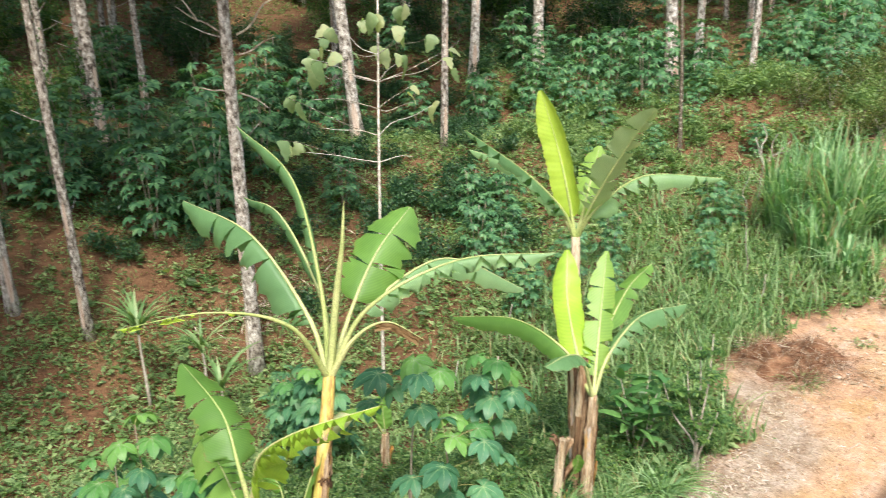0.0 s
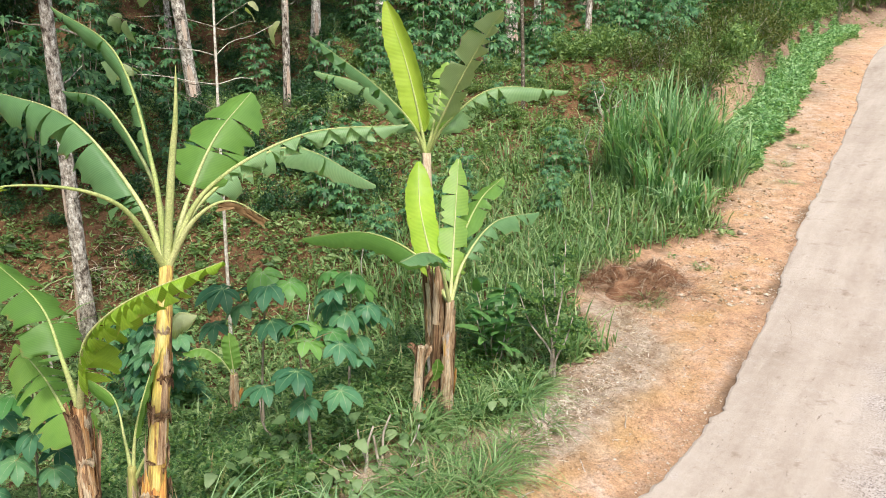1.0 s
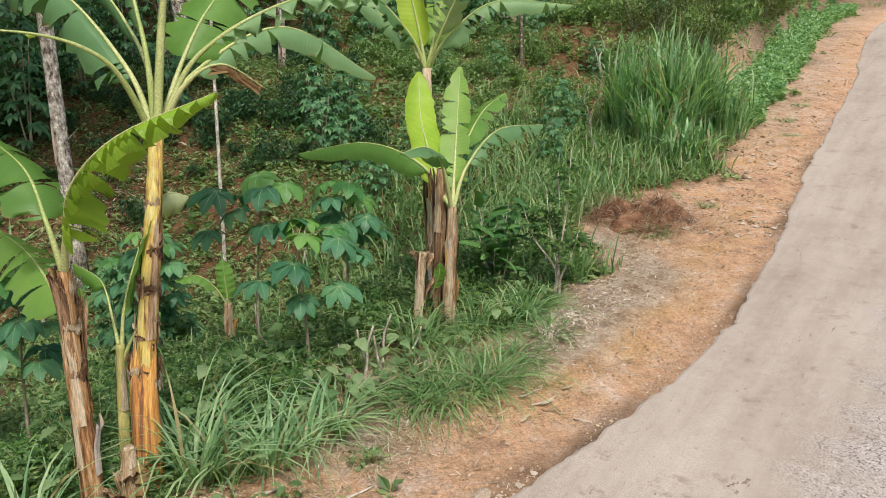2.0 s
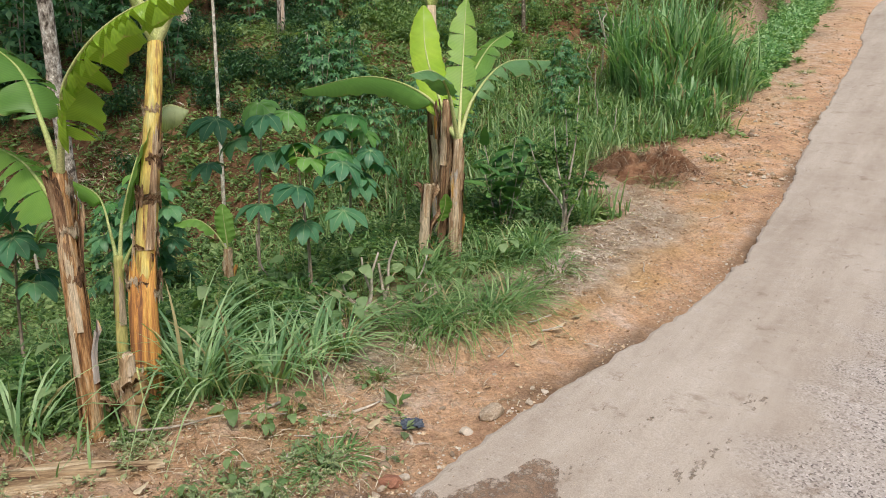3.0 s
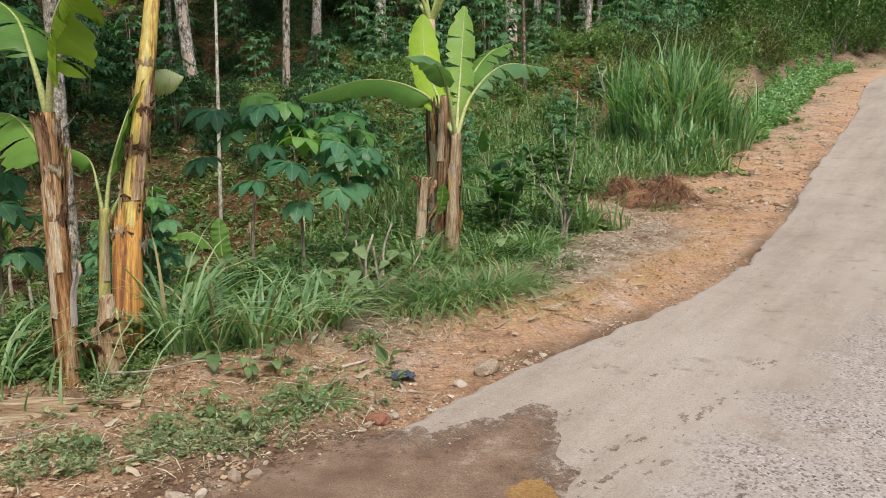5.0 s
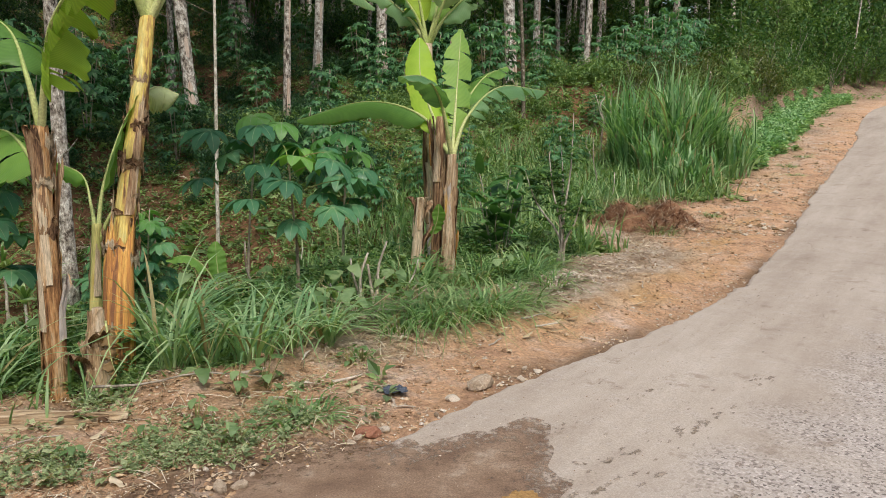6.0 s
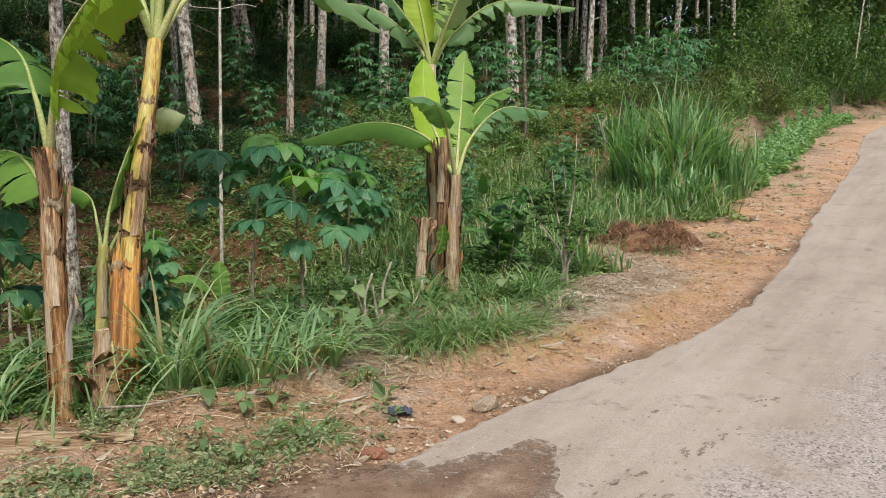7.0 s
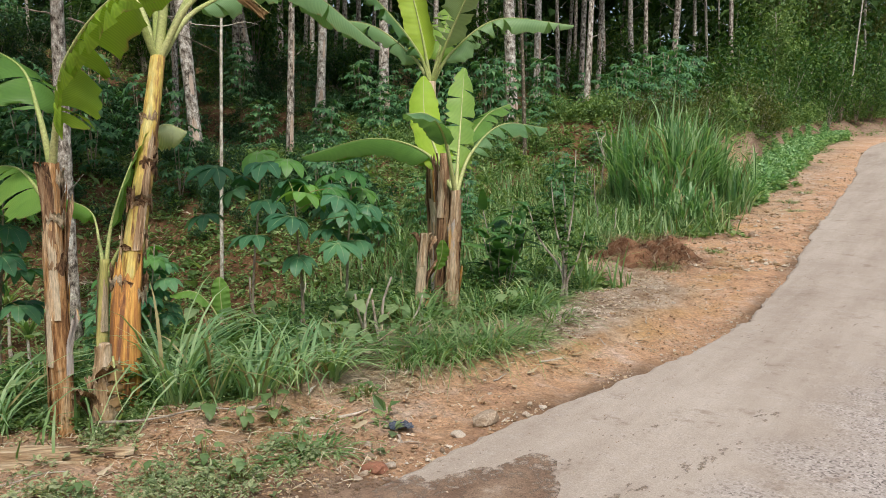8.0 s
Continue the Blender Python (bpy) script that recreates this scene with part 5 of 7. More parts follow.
# ---- banana plants ----
def banana_leaf(parent, points, blade_from, width, left, right, tear, mt, seed, label="", rib=0.016, tip_w=0.15, skip=0.0, roll=0.0, face=None, rolled=0.0, tear_left=None, wide_left=1.0, gravity=0.0):
    """A leaf along a curve: stalk, then a blade whose halves hang at given angles (degrees below level) and are torn into strips."""
    rng = random.Random(seed)
    n = 46
    path = curve(points, n)
    g, start = Geo(), int(blade_from * n)
    along, across = [], []
    length = sum((path[i + 1] - path[i]).length for i in range(n - 1))
    frames, side = [], None
    for i, p in enumerate(path):
        t = (path[min(i + 1, n - 1)] - path[max(i - 1, 0)]).normalized()
        sd = Vector(face) if face else t.cross(Vector((0, 0, 1)))
        if sd.length < 0.25:
            sd = side if side is not None else Vector((1, 0, 0))
        sd = (sd - t * sd.dot(t)).normalized()
        if side is not None and sd.dot(side) < 0:
            sd = -sd
        side = sd
        q = Matrix.Rotation(radians(roll), 3, t)
        frames.append((p, t, q @ sd, q @ sd.cross(t)))
    whole = tear
    for sign, hang in ((1, right), (-1, left)):
        i = start
        tear = whole if sign > 0 or tear_left is None else tear_left
        seg = length / (n - 1)
        while i < n - 1:
            step = rng.choice((1, 2, 2, 3, 4) if tear < 1 else (1, 1, 2)) if rng.random() < tear else 9
            j = min(i + step, n - 1)
            if n - 1 - j < 2:
                j = n - 1
            if rng.random() < skip:
                i = j
                continue
            extra, slant = rng.uniform(-6, 16) * tear, rng.uniform(-0.05, 0.12) * tear
            rows, cut_to = [], rng.uniform(0.55, 1.1) if tear >= 1 else 1.0
            for k in range(i, j + 1):
                f = (k - start) / (n - 1 - start)
                w = width * min(1, (f + 0.02) * 9) ** 0.6 * (1 - max(0, (f - 0.62) / 0.38) ** 2.2 * (1 - tip_w))
                w *= 1 + rng.uniform(-0.07, 0.03) * (1 + 1.5 * tear) - (0.3 * rng.random() if rng.random() < 0.12 * (tear > 0.15) else 0)
                w *= cut_to
                p, t, sd, up = frames[k]
                close = 0.0
                if tear > 0.1 and (k == i or k == j) and i > start and j < n - 1:
                    close = (0.012 if k == i else -0.012) * (1 + tear)
                row = []
                for c in range(5):
                    d = c / 4
                    a = radians(hang * (0.55 + 0.6 * d) + extra * d)
                    wave = 0.008 * math.sin(k * 1.1 + seed) * d
                    pinch = ((i + j) / 2 - k) * seg * (0.12 + 1.6 * max(0, tear - 0.6)) * d * d * (tear > 0.1 and j - i < 6)
                    row.append(p + (sd * sign * math.cos(a) - (up * (1 - gravity) + Vector((0, 0, gravity))) * math.sin(a)) * (w * d * (wide_left if sign < 0 else 1)) + t * (w * d * (0.12 + slant) + close * d * 3 + pinch) + up * wave)
                rows.append(row)
                along += [length * k / (n - 1) - 0.1 * w * c / 4 for c in range(5)]
                across += [c / 4 for c in range(5)]
            verts = [v for row in rows for v in row]
            faces = []
            for r in range(len(rows) - 1):
                for c in range(4):
                    q = (r * 5 + c, r * 5 + c + 1, r * 5 + c + 6, r * 5 + c + 5)
                    faces.append(q if sign > 0 else q[::-1])
            g.add(verts, faces)
            i = j
    me = g.mesh("leaf", mt)
    for key, data in (("along", along), ("across", across)):
        me.attributes.new(key, "FLOAT", "POINT").data.foreach_set("value", data)
    leaf = part("leaf", weld(me), None, parent, label)
    radii = [rib * 1.45 * (1 - i / (n - 1)) ** 1.5 + 0.002 + rolled * math.sin(math.pi * min(1, i / (n - 1) * 1.02)) ** 0.5 for i in range(n)]
    part("midrib", Geo().tube([p for p, *_ in frames], radii, 6), MIDRIB, leaf, "pale yellow-green midrib")
    return leaf


def pseudostem(parent, points, r0, r1, mt, seed, dry=8, name="stem", low=0.0, high=1.0, flake=1.0):
    """A banana stem of wrapped sheaths, with ridges and peeling dry strips."""
    rng = random.Random(seed)
    n, sides = 30, 18
    path = curve(points, n)
    verts, faces = [], []
    for i, p in enumerate(path):
        f = i / (n - 1)
        r = r0 + (r1 - r0) * f
        for k in range(sides):
            a = 2 * math.pi * k / sides
            wrap = 0.05 * math.sin(3 * a + f * 5 + seed) + 0.035 * math.sin(7 * a + seed * 2 + f * 2) + 0.03 * ((f * 9 + k / sides * 2.0) % 1.0)
            verts.append(p + Vector((math.cos(a), math.sin(a), 0)) * r * (1 + wrap) * (1.22 - 0.22 * min(1, f * 9)))
    for i in range(n - 1):
        for k in range(sides):
            faces.append((i * sides + k, i * sides + (k + 1) % sides, (i + 1) * sides + (k + 1) % sides, (i + 1) * sides + k))
    faces += [tuple(range(sides))[::-1], tuple((n - 1) * sides + k for k in range(sides))]
    straight = Vector((0, 0, 1)).rotation_difference(path[-1] - path[0]).to_matrix()
    upright = straight.transposed()
    stem = part(name, Geo().add([upright @ p for p in verts], faces), mt, parent)
    stem.matrix_basis = straight.to_4x4()
    for d in range(dry):
        f0 = rng.uniform(low, max(low, high - 0.2))
        f1 = min(high, f0 + rng.uniform(0.15, 0.4))
        a0, half = rng.uniform(0, 6.28), rng.uniform(0.35, 0.95)
        peel = rng.choice((0.004, 0.01, 0.02, 0.05)) * flake
        fray = [rng.uniform(0, 0.1) for _ in range(7)]
        v, m = [], 9
        for i in range(m):
            hw = half * (1 - 0.45 * (i / (m - 1)) ** 2) * rng.uniform(0.85, 1.1)
            for c in range(7):
                f = min(1.0, f0 + (f1 - f0) * i / (m - 1) + fray[c] * (i / (m - 1)) ** 2)
                q = f * (n - 1)
                p = path[int(q)].lerp(path[min(n - 1, int(q) + 1)], q - int(q))
                r = (r0 + (r1 - r0) * f) * 1.1 + peel * (i / (m - 1)) ** 3 + 0.003
                a = a0 + hw * (c / 3 - 1)
                v.append(p + Vector((math.cos(a), math.sin(a), 0)) * (r + 0.007 * rng.random()))
        fc = [(i * 7 + c, i * 7 + c + 1, i * 7 + c + 8, i * 7 + c + 7) for i in range(m - 1) for c in range(6)]
        part("dry_sheath", Geo().add([upright @ p for p in v], fc), STEM_ORANGE if mt in (SHEATH_DRY, SHEATH_BROWN) and f0 < 0.45 and d % 3 == 1 else TORN_SHEATH if mt is TORN_SHEATH else SHEATH_BROWN if mt is SHEATH_BROWN and d % 4 else SHEATH_DRY, stem, "peeling dry brown sheath strip" if d == 0 else "")
    return stem


def collar(parent, points, f, r, seed):
    """A ring of withered sheath left round a stem."""
    rng = random.Random(seed)
    path = curve(points, 60)
    p, n, v = path[int(f * 59)], 26, []
    h, a0, span = rng.uniform(0.02, 0.1), rng.uniform(0, 6.28), rng.uniform(2.6, 5.6)
    low = [rng.uniform(-0.05, 0.03) for _ in range(n)]
    top = [rng.uniform(-0.015, 0.05) for _ in range(n)]
    for i in range(5):
        for k in range(n):
            a, q = a0 + span * k / (n - 1), i / 4
            out = r * 1.08 + 0.003 + 0.006 * math.sin(3 * a + 2 * i + seed) + rng.uniform(0, 0.01) + 0.016 * max(0, q - 0.6) * (k % 3 == seed % 3)
            v.append(p + Vector((math.cos(a) * out, math.sin(a) * out, h * (q - 0.5) + low[k] * (1 - q) + top[k] * q + 0.04 * math.sin(a + seed))))
    lean = parent.matrix_basis.to_3x3().transposed()
    return part("dry_sheath", Geo().add([lean @ p for p in v], [(i * n + k, i * n + k + 1, (i + 1) * n + k + 1, (i + 1) * n + k) for i in range(4) for k in range(n - 1)]), SHEATH_DRY, parent)


def rel(base, *pts):
    return [tuple(p[i] - base[i] for i in range(3)) for p in pts]


# the tall plant by the verge
A = (-1.06, 5.36, 0.0)
tall = thing("banana_plant", A, "tall banana plant with yellow stem and torn leaves", "banana plant", "banana plants")
A_PATH = rel(A, (-1.06, 5.36, -0.1), (-1.07, 5.62, 0.6), (-1.0, 6.0, 1.5), (-0.95, 6.37, 2.3))
stem_a = pseudostem(tall, A_PATH, 0.09, 0.05, STEM_GREEN, 3, 5, low=0.32, high=0.7, flake=0.3)
for k, f in enumerate((0.4, 0.47, 0.5, 0.58, 0.6, 0.69, 0.72, 0.83)):
    collar(stem_a, A_PATH, f, 0.09 - 0.04 * f, k)
for k, f in enumerate((0.36, 0.39, 0.42)):
    collar(stem_a, A_PATH, f, 0.1, 40 + k)
rf, lean_a = random.Random(12), stem_a.matrix_basis.to_3x3().transposed()
for k in range(26):  # torn dry flaps standing off the rings
    f, a = rf.choice((0.4, 0.5, 0.58, 0.61, 0.61, 0.69)) + rf.uniform(-0.012, 0.012), rf.uniform(0, 6.28)
    p, r = curve(A_PATH, 60)[int(f * 59)], 0.09 - 0.04 * f
    w, h, out = rf.uniform(0.25, 0.6), rf.uniform(0.02, 0.055), rf.uniform(0.003, 0.018)
    v = [p + Vector((math.cos(a + w * (c / 2 - 1)), math.sin(a + w * (c / 2 - 1)), 0)) * (r * 1.06 + 0.004 + out * (i / 3) ** 2 + 0.004 * rf.random()) + Vector((0, 0, h * i / 3 * (1 - 0.25 * abs(c - 2) * i / 3) + 0.004 * rf.random())) for i in range(4) for c in range(5)]
    part("dry_sheath", Geo().add([lean_a @ q for q in v], [(i * 5 + c, i * 5 + c + 1, i * 5 + c + 6, i * 5 + c + 5) for i in range(3) for c in range(4)]), SHEATH_DRY if k % 3 else TORN_SHEATH, stem_a)
base_geo, base_path, rb0 = Geo(), curve(rel(A, (-1.06, 5.36, -0.12), (-1.06, 5.47, 0.25), (-1.07, 5.6, 0.62), (-1.055, 5.7, 0.9)), 14), random.Random(8)
rag_top = [rb0.uniform(-0.12, 0.14) for _ in range(20)]
base_geo.add([base_path[i] + Vector((math.cos(6.283 * k / 20), math.sin(6.283 * k / 20), 0)) * ((0.107 - 0.0017 * i + (0.02 if i == 0 else 0)) * (1 + 0.05 * math.sin(3 * 6.283 * k / 20 + i * 0.3) + 0.02 * rb0.random()))
              + Vector((0, 0, rag_top[k] * (i / 13) ** 3)) for i in range(14) for k in range(20)],
             [(i * 20 + k, i * 20 + (k + 1) % 20, i * 20 + 20 + (k + 1) % 20, i * 20 + 20 + k) for i in range(13) for k in range(20)])
tilt = Matrix.Rotation(radians(-19), 4, "X")
back_tilt = tilt.inverted()
base_geo.v = [tuple(back_tilt @ Vector(p)) for p in base_geo.v]
part("stem_base", base_geo, STEM_ORANGE, tall, "orange-brown peeled lower stem").matrix_basis = tilt
AC = (-0.95, 6.37, 2.25)
for spec in (
    # points, blade from, half width, left hang, right hang, tear, material, seed
    ([AC, (-1.15, 6.6, 2.75), (-1.7, 7.1, 3.3), (-2.45, 7.7, 3.45)], 0.3, 0.3, 55, 66, 0.65, BANANA_LEAF_DARK, 1),
    ([AC, (-1.05, 6.8, 2.8), (-1.5, 7.5, 3.35), (-1.95, 8.0, 3.4)], 0.4, 0.1, 70, 70, 0.3, BANANA_LEAF_DARK, 2),
    ([AC, (-1.02, 6.6, 3.0), (-1.3, 7.1, 3.8), (-1.94, 7.9, 4.12)], 0.34, 0.17, 78, 66, 0.65, BANANA_LEAF_DARK, 3),
    ([AC, (-0.86, 6.4, 3.0), (-0.8, 6.4, 3.4), (-0.77, 6.42, 3.78)], 0.42, 0.035, 80, 80, 0.0, BANANA_LEAF, 4),
    ([AC, (-0.78, 6.7, 2.75), (-0.58, 7.05, 3.15), (-0.3, 7.45, 3.45)], 0.38, 0.3, 15, 25, 0.6, BANANA_LEAF, 5),
    ([AC, (-0.62, 6.45, 2.85), (0.1, 6.5, 3.25), (0.92, 6.5, 3.32)], 0.4, 0.13, 70, 60, 0.85, BANANA_LEAF_DARK, 6),
    ([AC, (-0.68, 6.75, 2.7), (0.0, 7.3, 3.0), (0.78, 7.7, 2.55)], 0.34, 0.19, 50, 60, 0.5, BANANA_LEAF_DARK, 7),
    ([AC, (-1.2, 6.1, 2.85), (-1.75, 5.9, 3.05), (-2.45, 5.8, 2.95)], 0.55, 0.05, 80, 80, 1.0, BANANA_LEAF_YOUNG, 8),
    ([AC, (-0.72, 6.3, 2.65), (-0.45, 6.3, 2.8), (-0.15, 6.35, 2.62)], 0.55, 0.07, 80, 80, 1.0, BANANA_LEAF_DRY, 9),
):
    pts, bf, w, le, ri, te, mt, sd = spec
    banana_leaf(tall, rel(A, *pts), bf, w, le, ri, te, mt, sd, face=(1, 0, 0.1) if sd == 5 else None, rolled=0.012 if sd == 4 else 0.0, label={BANANA_LEAF_YOUNG: "nearly bare yellow leaf stalk", BANANA_LEAF_DRY: "dry brown hanging leaf"}.get(mt, "torn green leaf blade"), rib=0.02, skip=0.5 if mt is BANANA_LEAF_YOUNG else 0.0)

# the shorter one beside it
C = (-1.33, 5.02, 0.0)
short = thing("banana_plant", C, "banana plant with brown dry-sheathed stem and broad leaves", "banana plant", "banana plants")
stem_c = pseudostem(short, rel(C, (-1.33, 5.02, -0.1), (-1.38, 5.2, 0.5), (-1.44, 5.4, 1.0), (-1.49, 5.6, 1.55)), 0.068, 0.043, SHEATH_BROWN, 7, 16, low=0.0, high=0.98, flake=1.3)
CC = (-1.49, 5.6, 1.5)
C_PATH = rel(C, (-1.33, 5.02, -0.1), (-1.38, 5.2, 0.5), (-1.44, 5.4, 1.0), (-1.49, 5.6, 1.55))
for k, f in enumerate((0.62, 0.78, 0.84, 0.9, 0.96)):
    collar(stem_c, C_PATH, f, 0.068 - 0.018 * f, 20 + k)
for spec in (
    ([CC, (-1.57, 5.65, 1.86), (-1.76, 5.97, 2.16), (-2.2, 6.45, 2.36)], 0.36, 0.24, 20, 24, 0.45, BANANA_LEAF, 11),
    ([CC, (-1.41, 5.46, 1.85), (-1.31, 5.32, 2.18), (-0.97, 5.07, 2.52), (-0.4, 4.95, 2.78)], 0.22, 0.19, 30, 72, 1.0, BANANA_LEAF_YOUNG, 12),
    ([(-1.42, 5.45, 1.15), (-1.6, 5.75, 1.33), (-1.87, 6.2, 1.48), (-2.3, 6.95, 1.46)], 0.22, 0.27, 36, 25, 0.4, BANANA_LEAF, 13),
):
    pts, bf, w, le, ri, te, mt, sd = spec
    banana_leaf(short, rel(C, *pts), bf, w, le, ri, te, mt, sd, "bright yellow-green arching torn leaf" if mt is BANANA_LEAF_YOUNG else "broad green leaf blade", 0.018, tear_left=0.16 if sd == 12 else None, wide_left=1.5 if sd == 12 else 1.0, gravity={12: 0.8, 13: 0.25, 11: 0.1}.get(sd, 0.0))

# the pair further along, and a cut stump at its foot
B1 = (1.5, 8.35, 0.0)
back = thing("banana_plant", B1, "banana plant with upright yellow-green leaf and brown stem", "banana plant", "banana plants")
pseudostem(back, rel(B1, (1.5, 8.35, -0.15), (1.5, 8.8, 0.8), (1.55, 9.4, 1.7), (1.6, 9.88, 2.4)), 0.07, 0.05, SHEATH_DRY, 9, 12, high=0.7)
BC = (1.6, 9.88, 2.35)
for spec in (
    ([BC, (1.5, 9.95, 2.9), (1.36, 10.1, 3.5), (1.16, 10.28, 4.12)], 0.18, 0.19, 12, -50, 0.05, BANANA_LEAF_YOUNG, 21),
    ([BC, (1.75, 9.7, 2.85), (2.0, 9.4, 3.5), (2.28, 9.1, 4.08)], 0.3, 0.22, 15, 25, 0.7, BANANA_LEAF_PALE, 22),
    ([BC, (1.7, 9.95, 2.75), (1.82, 10.2, 3.1), (1.95, 10.5, 3.4)], 0.25, 0.2, 20, 20, 0.3, BANANA_LEAF, 23),
    ([BC, (1.85, 9.9, 2.75), (2.4, 9.9, 3.15), (3.33, 9.9, 3.12)], 0.25, 0.2, 45, 68, 0.7, BANANA_LEAF_DARK, 24),
    ([BC, (1.42, 9.85, 2.75), (0.95, 9.7, 3.25), (0.25, 9.5, 3.78)], 0.28, 0.13, 60, 50, 0.7, BANANA_LEAF_DARK, 25),
    ([BC, (1.4, 10.1, 2.7), (0.95, 10.6, 3.1), (0.33, 11.2, 3.22)], 0.28, 0.15, 60, 55, 0.4, BANANA_LEAF_DARK, 26),
):
    pts, bf, w, le, ri, te, mt, sd = spec
    banana_leaf(back, rel(B1, *pts), bf, w, le, ri, te, mt, sd, "young rolled yellow-green leaf" if mt is BANANA_LEAF_YOUNG else "green leaf blade", 0.018, face=(1, 0, 0) if sd in (21, 22, 23) else None)

B2 = (1.55, 7.8, 0.0)
front = thing("banana_plant", B2, "young banana plant with broad upright leaves", "banana plant", "banana plants")
pseudostem(front, rel(B2, (1.5, 7.8, -0.15), (1.52, 7.83, 0.4), (1.54, 7.9, 0.8), (1.56, 7.96, 1.25)), 0.066, 0.045, SHEATH_DRY, 13, 12, high=0.9, flake=1.5)
DC = (1.56, 7.96, 1.2)
for spec in (
    ([DC, (1.42, 8.3, 1.6), (1.38, 8.9, 2.0), (1.42, 9.3, 2.42)], 0.2, 0.17, 20, 5, 0.0, BANANA_LEAF_YOUNG, 31),
    ([DC, (1.62, 8.2, 1.55), (1.72, 8.6, 2.0), (1.82, 9.0, 2.5)], 0.2, 0.17, 5, 20, 0.2, BANANA_LEAF, 32),
    ([DC, (1.3, 8.3, 1.6), (0.8, 8.9, 1.72), (0.1, 9.5, 1.5)], 0.3, 0.19, 58, 62, 0.06, BANANA_LEAF, 33),
    ([DC, (1.4, 7.75, 1.75), (1.2, 7.45, 1.95), (0.95, 7.2, 1.95)], 0.3, 0.15, 25, 25, 0.1, BANANA_LEAF_DARK, 34),
    ([DC, (1.75, 8.2, 1.6), (2.15, 8.55, 1.9), (2.75, 8.95, 1.88)], 0.35, 0.19, 28, 40, 0.55, BANANA_LEAF_DARK, 35),
    ([DC, (1.75, 8.5, 1.65), (2.1, 9.1, 2.0), (2.47, 9.55, 2.15)], 0.4, 0.15, 15, 20, 0.2, BANANA_LEAF, 36),
):
    pts, bf, w, le, ri, te, mt, sd = spec
    banana_leaf(front, rel(B2, *pts), bf, w, le, ri, te, mt, sd, "yellow-edged upright leaf" if mt is BANANA_LEAF_YOUNG else "green leaf blade", 0.016, face=(1, 0, 0) if sd in (31, 32) else None)

pseudostem(front, rel(B2, (1.42, 7.95, -0.15), (1.44, 8.0, 0.5), (1.45, 8.05, 1.05), (1.47, 8.1, 1.6)), 0.062, 0.045, SHEATH_DRY, 17, 14, flake=1.6, name="dead_stem")
S1 = (1.18, 7.66, 0.0)
cut = thing("banana_stump", S1, "cut brown banana stump with shaggy fibres", "stump", "banana stumps")
pseudostem(cut, rel(S1, (1.18, 7.66, -0.15), (1.19, 7.68, 0.3), (1.21, 7.72, 0.6), (1.23, 7.76, 0.85)), 0.06, 0.03, SHEATH_DRY, 23, 14, flake=2.0)
banana_leaf(cut, rel(S1, (1.3, 7.68, 0.4), (1.33, 7.6, 0.55), (1.36, 7.55, 0.68), (1.36, 7.5, 0.82)), 0.3, 0.07, 20, 20, 0.1, BANANA_LEAF, 41, "small fresh shoot leaf", 0.006)
S2 = (-1.09, 5.05, 0.0)
broken = thing("banana_stump", S2, "short broken banana stump with torn pale top", "stump", "banana stumps")
pseudostem(broken, rel(S2, (-1.09, 5.05, -0.15), (-1.1, 5.06, 0.15), (-1.11, 5.08, 0.32), (-1.1, 5.1, 0.5)), 0.085, 0.03, TORN_SHEATH, 29, 18, flake=2.2)
banana_leaf(broken, rel(S2, (-1.04, 5.02, 0.44), (-1.02, 4.97, 0.36), (-1.0, 4.93, 0.24), (-0.97, 4.92, 0.13)), 0.1, 0.06, 30, 40, 0.2, BANANA_LEAF_DRY, 42, "pale dry leaf flap", 0.004)
# a young sucker between the two stems
K = (-1.27, 5.75, -0.05)
sucker = thing("banana_sucker", K, "slender green banana sucker with folded leaf", "banana plant", "banana suckers")
pseudostem(sucker, rel(K, (-1.27, 5.75, -0.15), (-1.26, 5.77, 0.3), (-1.25, 5.8, 0.6), (-1.24, 5.82, 0.9)), 0.045, 0.03, STEM_GREEN, 33, 2, flake=0.3)
for pts, bf, w, le, ri, mt, sd in (
    ([(-1.24, 5.82, 0.8), (-1.2, 5.9, 1.15), (-1.1, 6.0, 1.5), (-0.98, 6.1, 1.78)], 0.3, 0.11, 60, -20, BANANA_LEAF, 51),
    ([(-1.24, 5.82, 0.75), (-1.33, 6.1, 0.98), (-1.46, 6.45, 1.16), (-1.7, 6.68, 1.24)], 0.62, 0.11, 65, 60, BANANA_LEAF, 52),
    ([(-1.24, 5.82, 0.75), (-1.15, 5.8, 0.95), (-1.05, 5.8, 1.1), (-0.95, 5.85, 1.12)], 0.8, 0.04, 50, 50, BANANA_LEAF, 53),
):
    banana_leaf(sucker, rel(K, *pts), bf, w, le, ri, 0.1, mt, sd, "pale green folded leaf", 0.012)
banana_leaf(tall, rel(A, (-1.0, 6.04, 1.58), (-0.98, 6.38, 1.76), (-0.92, 6.58, 1.81), (-0.79, 6.64, 1.76)), 0.35, 0.19, 75, 78, 0.1, BANANA_LEAF_PALE, 54, "small pale hanging leaf", 0.008)
E2 = (-0.85, 10.2, on_land(-0.85, 10.2))
seedling = thing("banana_sucker", E2, "small banana shoot with one yellowish leaf", "banana plant", "banana suckers")
pseudostem(seedling, [(0, 0, -0.1), (0, 0, 0.2), (0.0, 0.02, 0.4), (0.01, 0.03, 0.6)], 0.07, 0.05, SHEATH_DRY, 37, 4)
